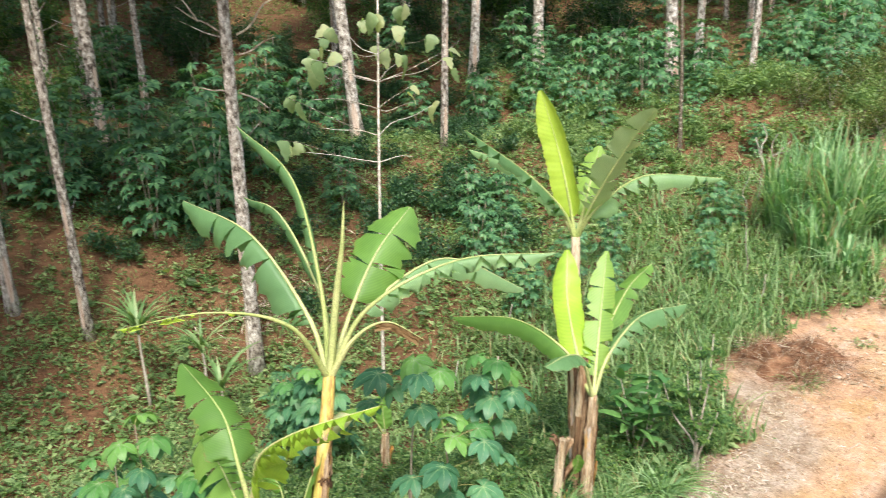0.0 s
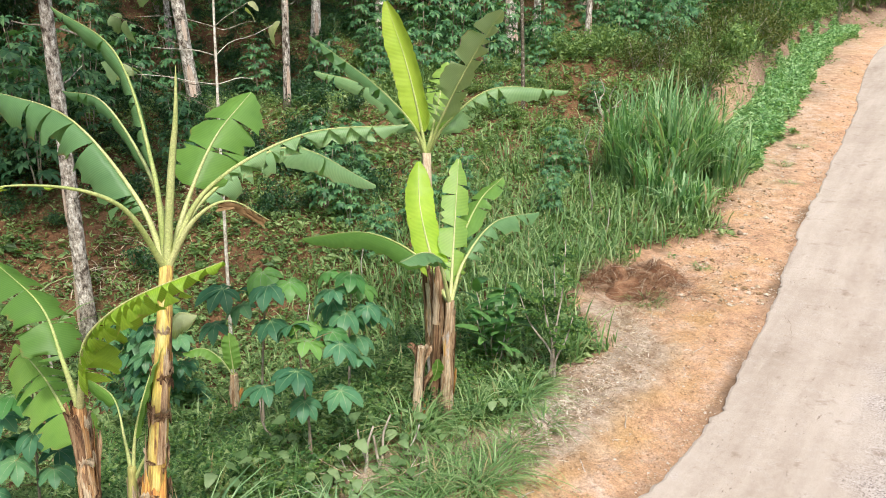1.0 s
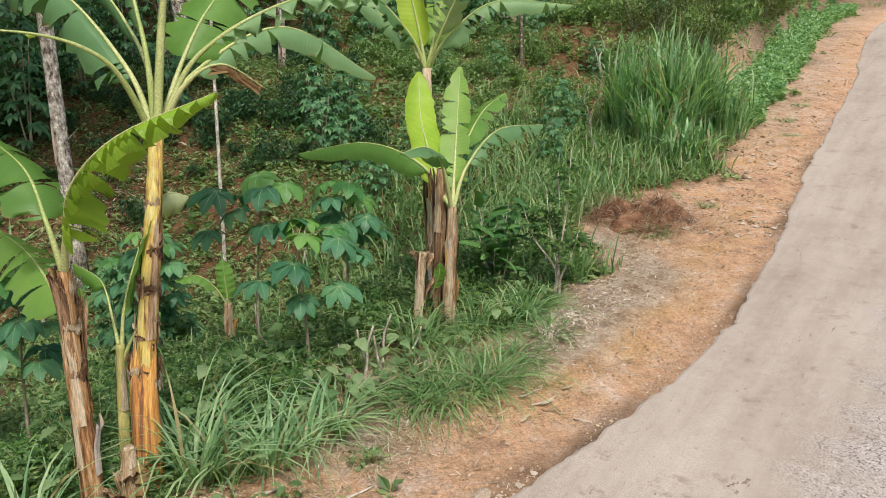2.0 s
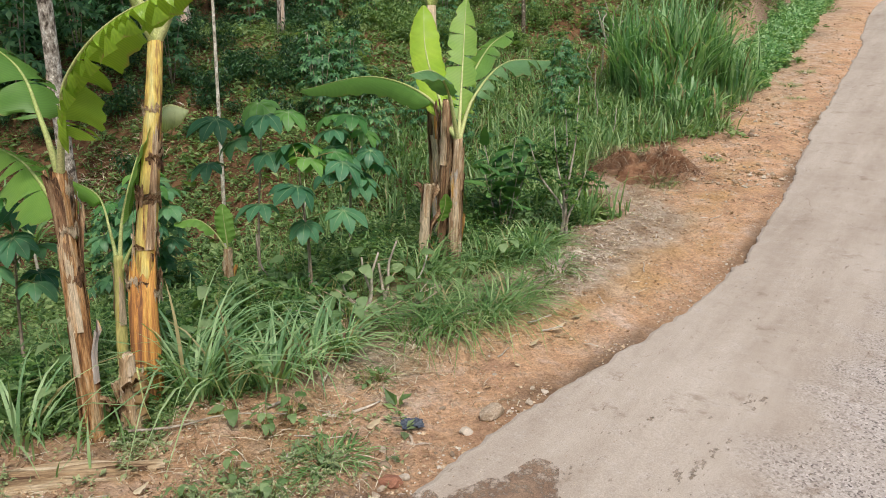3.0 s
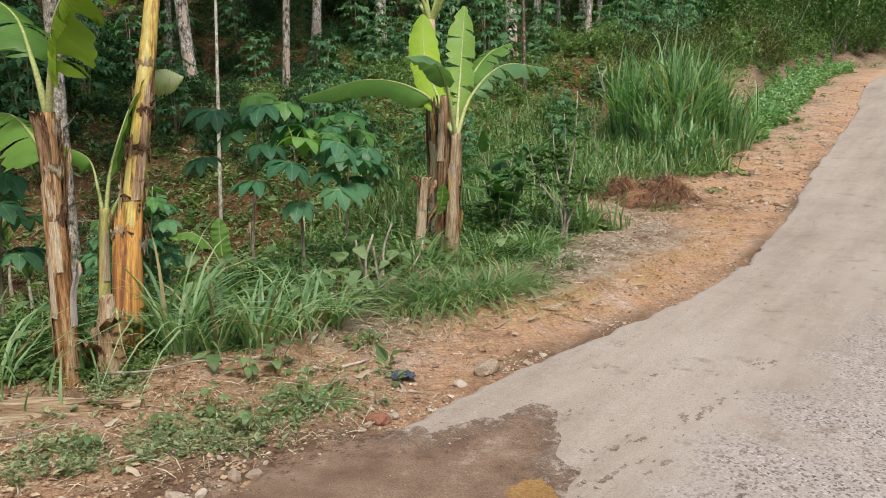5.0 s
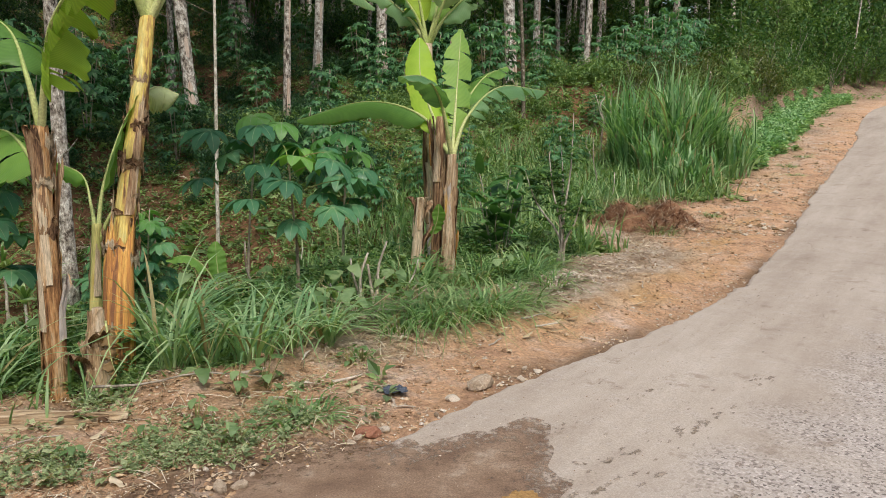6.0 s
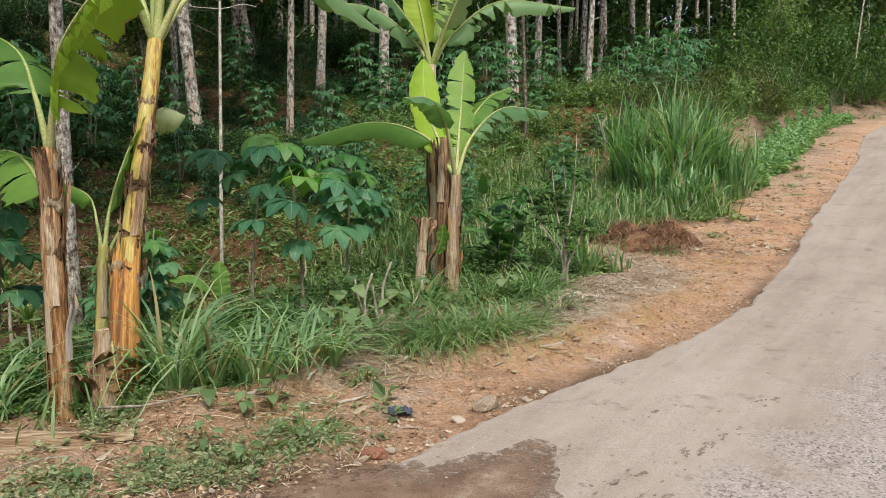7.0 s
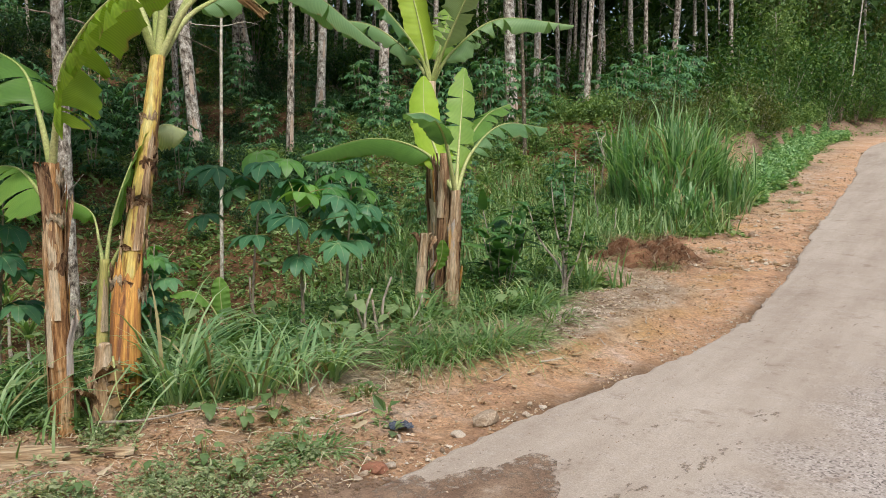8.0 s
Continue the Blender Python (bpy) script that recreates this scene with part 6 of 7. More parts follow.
banana_leaf(seedling, [(0.01, 0.03, 0.55), (0.0, 0.02, 0.75), (-0.02, 0.05, 0.95), (-0.03, 0.1, 1.15)], 0.2, 0.12, 20, 20, 0.1, BANANA_LEAF, 55, "upright yellowish leaf", 0.008)
banana_leaf(seedling, [(0.01, 0.03, 0.55), (-0.15, 0.0, 0.85), (-0.35, 0.0, 1.0), (-0.6, 0.0, 0.95)], 0.3, 0.13, 30, 30, 0.1, BANANA_LEAF, 56, "green leaf blade", 0.008)


# ---- the verge and its small things ----
def outline_sheet(name, cx, cy, radius, rise, mt, n=90, rings=10):
    """A thin sheet with a ragged outline, lying on road and ground; radius is a function of the angle."""
    f = []
    a = 2 * np.pi * np.arange(n) / n
    r = np.array([radius(q) for q in a])[None, :] * (np.arange(rings + 1) / rings)[:, None]
    x, y = cx + np.cos(a) * r, cy + np.sin(a) * r
    s_, u_ = verge(x, y)
    on_road = road_z(s_) + np.maximum(np.interp(-u_, ROAD_ACROSS, ROAD_RISE), 0.003) + 0.001
    z = np.where(u_ < -0.12, on_road, np.maximum(ground_top(x, y), np.where(u_ < 0.16, on_road, -9)))
    z = z + rise
    v = np.stack([x, y, z], -1).reshape(-1, 3).tolist()
    for i in range(rings):
        for k in range(n):
            f.append((i * n + k, (i + 1) * n + k, (i + 1) * n + (k + 1) % n, i * n + (k + 1) % n))
    me = Geo().add(v, f).mesh(name, mt)
    me.attributes.new("rim", "FLOAT", "POINT").data.foreach_set("value", np.repeat(np.arange(rings + 1) / rings, n).astype(np.float32))
    return me


def ragged(seed, base, amount):
    rng = random.Random(seed)
    w = [(rng.randint(2, 5), 1.0), (rng.randint(6, 11), 0.6), (rng.randint(13, 23), 0.4), (rng.randint(27, 41), 0.35), (rng.randint(47, 83), 0.25)]
    ph = [rng.uniform(0, 6.28) for _ in w]
    return lambda a: base * (1 + amount * sum(q * math.sin(k * a + p) for (k, q), p in zip(w, ph)))


mud_edge = ragged(2, 1.03, 0.055)


def mud_reach(a):
    """How far the mud spreads from its middle: a tongue up the lane and a lobe across it."""
    return 1.12 + 0.55 * math.exp(-((a - 0.9) / 0.17) ** 2) - 0.2 * math.exp(-((a - 0.32) / 0.16) ** 2) + 0.06 * math.exp(-((a - 0.55) / 0.1) ** 2) + 0.1 * math.exp(-((a - 1.12) / 0.1) ** 2) - 0.12 * math.exp(-((a + 0.3) / 0.5) ** 2)


tagged(new("mud_patch", outline_sheet("mud_patch", 0.3, 2.9, lambda a: mud_edge(a) * mud_reach(a if a < 4.7 else a - 2 * math.pi), 0.003, MUD, 420, 14)),
       "damp brown mud spread over the road corner", "mud", kind="structure")
PUDDLE = rough_mat("puddle_water", [(0.3, (0.38, 0.22, 0.085)), (0.7, (0.46, 0.29, 0.13))], 3.0, rough=0.12, relief=0.0, spec=0.5)
tagged(new("puddle", outline_sheet("puddle", 1.04, 3.31, ragged(8, 0.11, 0.12), 0.006, PUDDLE, 60, 3)), "small shallow puddle of tan muddy water", "puddle")
STAIN = thinning(rough_mat("road_stain", [(0.35, (0.27, 0.215, 0.16)), (0.6, (0.37, 0.305, 0.24))], 20.0, rough=0.85, relief=0.2, spread=0.6), 0.2, 40.0)
road_ob = bpy.data.objects["road"]
rng6 = random.Random(6)
for x, y, n, spread, size in [(3.04, 4.78, 5, 0.14, 0.055), (2.25, 4.07, 9, 0.22, 0.04), (2.45, 4.2, 6, 0.16, 0.04), (2.21, 4.63, 4, 0.09, 0.05), (4.1, 6.87, 2, 0.05, 0.05), (1.62, 3.7, 5, 0.13, 0.05), (1.55, 3.45, 5, 0.15, 0.06), (2.0, 3.2, 6, 0.25, 0.05),
                              (3.3, 5.2, 3, 0.2, 0.02), (2.6, 5.1, 4, 0.25, 0.02), (1.9, 4.6, 4, 0.2, 0.022), (4.6, 6.6, 3, 0.4, 0.02), (3.9, 5.6, 3, 0.4, 0.02), (1.45, 4.1, 4, 0.12, 0.03), (5.6, 8.0, 3, 0.3, 0.025), (2.9, 3.9, 4, 0.3, 0.02), (3.3, 4.4, 6, 0.35, 0.03), (2.7, 4.6, 5, 0.3, 0.03), (4.0, 5.2, 5, 0.5, 0.025), (3.6, 6.0, 4, 0.4, 0.025), (4.9, 7.0, 4, 0.4, 0.025), (2.0, 3.8, 5, 0.2, 0.03)]:
    for k in range(n * 2):
        q = rng6.gauss(0, spread)
        blot, turn = ragged(rng6.randint(0, 999), size * rng6.choice((0.25, 0.4, 0.6, 1.0)), 0.25), 0.7
        stretch = lambda a, b=blot: b(a) * (0.35 + 1.1 * abs(math.cos(a - turn)) ** 2)
        part("stain", outline_sheet("stain", x + q * 0.8 + rng6.gauss(0, 0.035), y + q * 0.55 + rng6.gauss(0, 0.035), stretch, 0.002, STAIN, 40, 4), None, road_ob)
for k in range(22):
    a = rng6.uniform(0.15, 1.3)
    d = mud_reach(a) * rng6.uniform(1.06, 1.25)
    part("mud_spot", outline_sheet("mud_spot", 0.3 + math.cos(a) * d, 2.9 + math.sin(a) * d, ragged(k, rng6.choice((0.012, 0.02, 0.03)), 0.16), 0.003, STAIN, 36, 3), None, road_ob)


def crack(points, width, seed):
    rng = random.Random(seed)
    path = curve([(x, y, 0) for x, y in points], 26)
    v = []
    for i, p in enumerate(path):
        t = (path[min(i + 1, 25)] - path[max(i - 1, 0)]).normalized()
        sd = Vector((-t.y, t.x, 0))
        c = p + sd * rng.gauss(0, 0.012)
        w = 0.3 * width * rng.uniform(0.2, 1.5) * min(1, i / 4, (25 - i) / 4) + 0.001
        s_ = float(verge(c.x, c.y)[0])
        for q in (-1, 1):
            v.append((c.x + sd.x * q * w, c.y + sd.y * q * w, float(road_z(np.array(s_))) + float(np.interp(-float(verge(c.x, c.y)[1]), ROAD_ACROSS, ROAD_RISE)) + 0.003))
    part("crack", Geo().add(v, [(2 * i, 2 * i + 2, 2 * i + 3, 2 * i + 1) for i in range(25)]), STAIN, road_ob)


for k, (pts, w) in enumerate([([(2.5, 5.55), (2.75, 5.62), (2.95, 5.85)], 0.007), ([(2.2, 5.2), (2.35, 5.35), (2.5, 5.5)], 0.005), ([(3.9, 6.6), (4.15, 6.75), (4.4, 7.1)], 0.006),
                              ([(5.0, 7.6), (5.3, 8.0), (5.35, 8.35)], 0.008), ([(1.6, 4.9), (1.85, 4.95), (2.1, 5.15)], 0.005), ([(6.2, 9.0), (6.5, 9.5), (6.6, 9.9)], 0.008)]):
    crack(pts, w, k)


def stone_mesh(seed, name="stone", mt=None):
    rng = random.Random(seed)
    bm = bmesh.new()
    bmesh.ops.create_icosphere(bm, subdivisions=2, radius=0.5)
    sq = (1, rng.uniform(0.6, 0.9), rng.uniform(0.4, 0.65))
    for v in bm.verts:
        k = 1 + 0.5 * noise.noise(v.co * 1.9 + Vector((seed * 3.1, 0, 0))) + 0.22 * noise.noise(v.co * 4.5 + Vector((0, seed, 0)))
        v.co = Vector((v.co.x * sq[0], v.co.y * sq[1], max(v.co.z, -0.3) * sq[2])) * k
    me = bpy.data.meshes.new(name)
    bm.to_mesh(me)
    bm.free()
    me.materials.append(mt or STONE)
    return me


STONES = [stone_mesh(k) for k in range(5)]


def stone(x, y, size, k, label="small pale stone lying in the dirt", me=None, name="stone"):
    ob = tagged(new(name, me or STONES[k % 5]), label, "stone", "stones")
    ob.matrix_basis = Matrix.LocRotScale((x, y, on_land(x, y) + size * 0.12), Euler((0.1 * k % 0.4, 0, k * 1.3)), (size, size, size))


for k, (x, y, size) in enumerate([(0.42, 4.39, 0.08), (0.43, 4.55, 0.07), (0.52, 4.25, 0.07), (0.38, 4.16, 0.06), (0.34, 4.11, 0.06), (0.99, 4.72, 0.09), (0.85, 4.48, 0.05), (0.89, 5.03, 0.04), (1.57, 5.2, 0.05), (1.65, 5.16, 0.06), (1.5, 5.03, 0.06),
                                  (-0.29, 3.66, 0.1), (-0.2, 3.68, 0.07), (-0.42, 3.5, 0.07), (-0.53, 3.48, 0.1), (-0.47, 3.44, 0.06), (-0.37, 3.85, 0.04), (-0.64, 4.37, 0.05), (-0.15, 3.8, 0.04), (-0.32, 3.52, 0.05), (0.62, 4.6, 0.04), (0.75, 4.5, 0.03), (0.3, 4.3, 0.05), (0.56, 4.35, 0.03),
                                  (1.05, 6.05, 0.05), (1.0, 6.2, 0.07), (0.75, 6.3, 0.06), (1.35, 5.45, 0.04), (1.6, 5.9, 0.04), (7.4, 12.6, 0.06), (7.2, 13.4, 0.07), (8.3, 14.0, 0.08), (8.1, 13.5, 0.06), (9.4, 15.2, 0.07), (10.6, 16.8, 0.08), (11.6, 17.8, 0.08), (12.9, 19.5, 0.09),
                                  (13.8, 20.6, 0.09), (6.6, 11.3, 0.05), (5.4, 9.6, 0.05), (3.0, 7.2, 0.04), (4.0, 8.2, 0.05), (7.9, 13.4, 0.1), (8.0, 12.9, 0.06), (8.6, 14.4, 0.07), (9.0, 14.3, 0.06), (9.9, 16.1, 0.08), (10.9, 16.6, 0.07)]):
    stone(x, y, size, k)
stone(1.2, 4.88, 0.2, 3, "flat pale stone half buried at the road edge")
stone(7.7, 13.1, 0.16, 1, "pale round stone on the dirt verge")
stone(0.44, 4.21, 0.14, 2, "rounded red brick fragment among pebbles", stone_mesh(61, "brick_fragment", BRICK), "brick_fragment")


def strips(n, seed, pick, length, width, z0=0.004, tilt=0.15):
    """Loose dry strips lying about; pick gives their points."""
    rng = np.random.RandomState(seed)
    x, y = pick(rng, n)
    a = rng.uniform(0, 6.28, len(x))
    L, W = rng.uniform(*length, len(x)), rng.uniform(*width, len(x))
    z = ground_top(x, y) + z0 + rng.uniform(0, 0.012, len(x))
    dx, dy, tl = np.cos(a), np.sin(a), rng.normal(0, tilt, len(x))
    c = np.stack([x, y, z], -1)
    d = np.stack([dx, dy, tl], -1) * L[:, None] / 2
    sd = np.stack([-dy, dx, rng.normal(0, 0.3, len(x))], -1) * W[:, None] / 2
    up = np.array([0, 0, 1]) * (L * rng.uniform(0, 0.12, len(x)))[:, None]
    v = np.stack([c - d - sd * 0.4, c - d + sd * 0.4, c + sd + up, c - sd + up, c + d + sd * 0.3, c + d - sd * 0.3], 1).reshape(-1, 3)
    k = (np.arange(len(x)) * 6)[:, None]
    f = np.concatenate([k + q for q in ([0, 3, 2, 1], [3, 5, 4, 2])], 1).reshape(-1, 4)
    return v, f


def by_verge(lo, hi, s0, s1):
    def pick(rng, n):
        l = s0 + S0 + (s1 - s0) * rng.rand(n) ** 1.6
        off = rng.uniform(lo, hi, n)
        ex, ey = np.interp(l, LENGTHS, EDGE[:, 0]), np.interp(l, LENGTHS, EDGE[:, 1])
        ex2, ey2 = np.interp(l + 0.1, LENGTHS, EDGE[:, 0]), np.interp(l + 0.1, LENGTHS, EDGE[:, 1])
        x, y = ex - (ey2 - ey) * 10 * off, ey + (ex2 - ex) * 10 * off
        ok = rolling(x, y, 1.0, 30) > -0.35
        return x[ok], y[ok]
    return pick


def around(cx, cy, rx, ry, turn=0.73):
    def pick(rng, n):
        a, b = rng.normal(0, rx, n), rng.normal(0, ry, n)
        return cx + a * math.cos(turn) - b * math.sin(turn), cy + a * math.sin(turn) + b * math.cos(turn)
    return pick


def near_left(rng, n):
    x, y = rng.uniform(-2.6, 0.5, n), rng.uniform(3.6, 5.15, n)
    ok = verge(x, y)[1] > 0.25
    return x[ok], y[ok]


stuff("straw_litter", fast_mesh("straw_litter", *shift([strips(2300, 1, by_verge(0.1, 2.0, -2, 16), (0.03, 0.13), (0.002, 0.007)), strips(1500, 2, near_left, (0.04, 0.22), (0.002, 0.007)),
                                                        strips(1300, 3, around(3.1, 8.0, 0.9, 0.2), (0.03, 0.13), (0.003, 0.01)), strips(700, 4, around(4.3, 9.9, 0.5, 0.3), (0.05, 0.2), (0.003, 0.01)),
                                                        strips(500, 5, around(0.75, 5.75, 0.4, 0.25), (0.05, 0.2), (0.003, 0.009)), strips(500, 9, around(1.4, 6.5, 0.5, 0.2), (0.05, 0.25), (0.003, 0.008)), strips(260, 10, around(-3.5, 16.4, 0.8, 0.5), (0.2, 0.5), (0.012, 0.03), 0.08, 0.2)]), STRAW), "scattered pale straw and chaff on the dirt", "straw")
stuff("bark_bits", fast_mesh("bark_bits", *shift([strips(800, 21, by_verge(0.05, 1.9, -3, 18), (0.015, 0.06), (0.004, 0.012)), strips(200, 23, by_verge(0.05, 1.9, 7, 30), (0.04, 0.1), (0.01, 0.02)), strips(400, 22, near_left, (0.02, 0.08), (0.006, 0.018))]), LITTER), "brown rotting leaf and bark bits on the dirt", "litter")
stuff("maize_husks", fast_mesh("maize_husks", *shift([strips(1000, 6, around(2.5, 7.4, 0.5, 0.15), (0.03, 0.11), (0.006, 0.018), 0.006, 0.25), strips(350, 7, around(3.2, 8.3, 0.6, 0.2), (0.03, 0.11), (0.005, 0.015), 0.006, 0.2), strips(90, 8, by_verge(0.25, 1.6, -1, 12), (0.06, 0.18), (0.008, 0.02), 0.006, 0.12)]), HUSK), "whitish dry maize husks heaped on the verge", "husks")


def grit():
    rng = np.random.RandomState(4)
    x1, y1 = by_verge(0.02, 1.9, -3, 22)(rng, 9000)
    x2, y2 = near_left(rng, 260)
    lumps(rng, np.concatenate([x1, x2]), np.concatenate([y1, y2]), -4.9, 0.5, "grit", GRIT, "loose pale grit and pebbles on the verge", "gravel")
    x1, y1 = by_verge(0.04, 1.9, -3, 20)(rng, 13000)
    x2, y2 = near_left(rng, 500)
    lumps(rng, np.concatenate([x1, x2]), np.concatenate([y1, y2]), -4.6, 0.55, "soil_clods", CLOD, "crumbled orange-brown soil clods on the verge", "soil")
    lumps(rng, *by_verge(0.05, 1.7, 7, 34)(rng, 3200), -4.0, 0.55, "gravel_patch", GRIT, "coarse pale gravel strewn on the far verge", "gravel", 0.06)
    x1, y1 = by_verge(-0.7, -0.05, -2.5, 14)(rng, 700)
    x2, y2 = around(0.75, 3.55, 0.5, 0.35)(rng, 260)
    lumps(rng, np.concatenate([x1, x2]), np.concatenate([y1, y2]), -5.5, 0.35, "road_grit", GRIT, "fine pale grit strewn on the road edge", "gravel")
    lumps(rng, *crumbs(rng), -4.6, 0.5, "asphalt_crumbs", STONE, "broken grey asphalt crumbs along the road edge", "rubble")


def surface(x, y):
    """The top of the ground, or of the road where that lies over it."""
    s, u = verge(x, y)
    return np.where(u < -0.06, road_z(s) + np.interp(-u, ROAD_ACROSS, ROAD_RISE) + 0.002, ground_top(x, y))


def crumbs(rng):
    return by_verge(-0.03, 0.14, -2, 20)(rng, 620)


def lumps(rng, x, y, mean, dev, name, mt, label, category, largest=0.024):
    n = len(x)
    sz = np.minimum(np.exp(rng.normal(mean - 0.2, dev, n)), largest)
    base = np.array([(1, 0.1, 0), (0.1, 0.85, 0.1), (-0.9, 0.1, 0), (0, -0.9, 0.1), (0.15, 0.1, 0.6), (0, 0, -0.6)])
    a = rng.uniform(0, 6.28, n)
    R = np.stack([np.stack([np.cos(a), -np.sin(a), 0 * a], -1), np.stack([np.sin(a), np.cos(a), 0 * a], -1), np.stack([0 * a, 0 * a, 1 + 0 * a], -1)], 1)
    v = np.einsum("nij,kj->nki", R, base) * (sz[:, None] * rng.uniform(0.65, 1.3, (n, 6)))[..., None] + np.stack([x, y, surface(x, y) + sz * 0.3], -1)[:, None, :]
    k = (np.arange(n) * 6)[:, None]
    f = np.concatenate([k + q for q in ([0, 1, 4], [1, 2, 4], [2, 3, 4], [3, 0, 4], [1, 0, 5], [2, 1, 5], [3, 2, 5], [0, 3, 5])], 1).reshape(-1, 3)
    stuff(name, fast_mesh(name, v.reshape(-1, 3), f, mt, False), label, category)


grit()


def dead_leaves():
    rng, r, x, y, s, u = view_scatter(9000, 4.5, 34, -36, 40, 9)
    keep = (u > verge_width(s) + 0.2) & (rng.rand(len(x)) < np.where(s < 6.5, 0.8, 0.3))
    x, y, r = x[keep], y[keep], r[keep]
    way = np.stack([rng.normal(0, 1, len(x)), rng.normal(0, 1, len(x)), rng.normal(0, 0.2, len(x))], -1)
    L = rng.uniform(0.04, 0.1, len(x)) * (0.7 + r / 25)
    v, f = leaves(np.stack([x, y, ground_top(x, y) + 0.012], -1), way, L, L * 0.45, 0.1, rng, True)
    stuff("leaf_litter", fast_mesh("leaf_litter", v, f, LITTER), "brown dead leaves on the soil", "leaf litter")


dead_leaves()


def twig(parent, a, b, r, seed, name="twig", mt=None, kink=0.06):
    rng = random.Random(seed)
    a, b = Vector(a), Vector(b)
    mids = [a.lerp(b, q) + Vector((rng.gauss(0, kink), rng.gauss(0, kink), rng.gauss(0, kink))) * (b - a).length for q in (0.33, 0.66)]
    return part(name, Geo().tube(curve([a, *mids, b], 8), [r * (1 - 0.07 * i) for i in range(8)], 6, wobble=0.12, seed=seed), mt or TWIG, parent)


def lone_stick(x, y, length, turn, r, label, lift=0.01):
    t = thing("stick", (x, y, on_land(x, y) + r + lift), label, "stick", "sticks", turn)
    twig(t, (-length / 2, 0, 0), (length / 2, 0, 0.01), r, int(x * 100) % 97, "shaft", kink=0.02)


for x, y, l, tn, r in [(0.38, 5.08, 0.22, 0.5, 0.013), (-0.62, 4.88, 0.95, 0.06, 0.009), (-0.2, 5.1, 0.16, 0.4, 0.014), (1.9, 6.15, 0.24, 0.4, 0.01), (1.98, 6.05, 0.2, 0.2, 0.009), (1.5, 5.75, 0.18, 0.8, 0.007), (3.3, 7.3, 0.25, 1.2, 0.006), (1.05, 6.42, 0.3, 0.1, 0.012),
                       (1.35, 6.45, 0.35, -0.3, 0.012), (0.05, 4.75, 0.35, -0.2, 0.006), (-1.3, 4.2, 0.4, 0.3, 0.006), (0.55, 4.9, 0.18, 0.1, 0.006), (4.9, 8.9, 0.25, 0.6, 0.006), (2.6, 6.6, 0.2, 1.5, 0.005), (-1.9, 4.1, 0.45, 0.5, 0.01)]:
    lone_stick(x, y, l, tn, r, "dry pale stick lying on the dirt")

to_trunk = near_trunk.matrix_basis.inverted()
for k, (a, b) in enumerate([((-3.79, 14.75, 4.5), (-4.55, 14.7, 4.97)), ((-3.57, 14.75, 4.5), (-2.84, 14.6, 5.1)), ((-3.58, 14.75, 4.16), (-2.96, 14.9, 4.44)), ((-3.76, 14.75, 3.5), (-4.24, 14.6, 3.63)), ((-3.58, 14.75, 3.51), (-3.08, 14.6, 3.28)), ((-4.2, 14.72, 4.72), (-4.5, 14.6, 5.15))]):
    twig(near_trunk, to_trunk @ Vector(a), to_trunk @ Vector(b), 0.02, 300 + k, "side_branch", kink=0.05)

# a fallen dry leaf stalk across the bare ground
fallen = thing("banana_leaf_stalk", (-1.55, 4.56, on_land(-1.55, 4.56)), "fallen dry brown banana leaf stalk on bare ground", "dead leaf")
for k in range(5):
    v = []
    for i in range(14):
        f = i / 13
        x, w = -0.75 + 1.25 * f + 0.05 * k, 0.045 * (0.5 + 0.5 * math.sin(3 * f + k)) + 0.012
        yb = 0.03 * (k - 2) + 0.02 * math.sin(f * 7 + k)
        for q, lift in ((-1, 0.0), (0, 0.035), (1, 0.0)):
            v.append((x, yb + q * w, 0.02 + lift + 0.008 * k + 0.01 * math.sin(f * 11 + k * 2)))
    part("strip", Geo().add(v, [(i * 3 + c, i * 3 + c + 1, i * 3 + c + 4, i * 3 + c + 3) for i in range(13) for c in range(2)]), STALK, fallen)

part("stalk", Geo().tube(curve([(-0.8, 0.01, 0.045), (-0.3, 0.03, 0.05), (0.15, 0.0, 0.05), (0.5, 0.02, 0.035)], 14), [0.045 - 0.0016 * i for i in range(14)], 9, wobble=0.12, seed=4), STALK, fallen)

# cut brush at the edge of the grass
brush = thing("brush_pile", (0.62, 6.72, on_land(0.62, 6.72)), "heap of dry crooked cut branches", "brush")
rb = random.Random(15)
for k in range(34):
    a, d = rb.uniform(0, 6.28), rb.uniform(0.0, 0.42)
    up = rb.uniform(0.0, 0.28)
    a2 = a + rb.uniform(-1.4, 1.4)
    l = rb.uniform(0.2, 0.6)
    twig(brush, (math.cos(a) * d, math.sin(a) * d, -0.02), (math.cos(a) * d + math.cos(a2) * l, math.sin(a) * d + math.sin(a2) * l, up), rb.uniform(0.003, 0.009), k, "branch", (CASSAVA_STEM, TWIG, STRAW)[k % 3], 0.035)
for k, (x, y, dx, dz, r) in enumerate([(-0.06, 0.1, 0.1, 0.46, 0.018), (0.06, 0.12, 0.14, 0.55, 0.017), (0.16, 0.1, -0.12, 0.36, 0.02), (-0.02, 0.16, -0.08, 0.4, 0.016), (0.3, 0.2, 0.18, 0.38, 0.012)]):
    twig(brush, (x, y, -0.05), (x + dx, y + 0.05, dz), r, 90 + k, "branch", TWIG, 0.05)

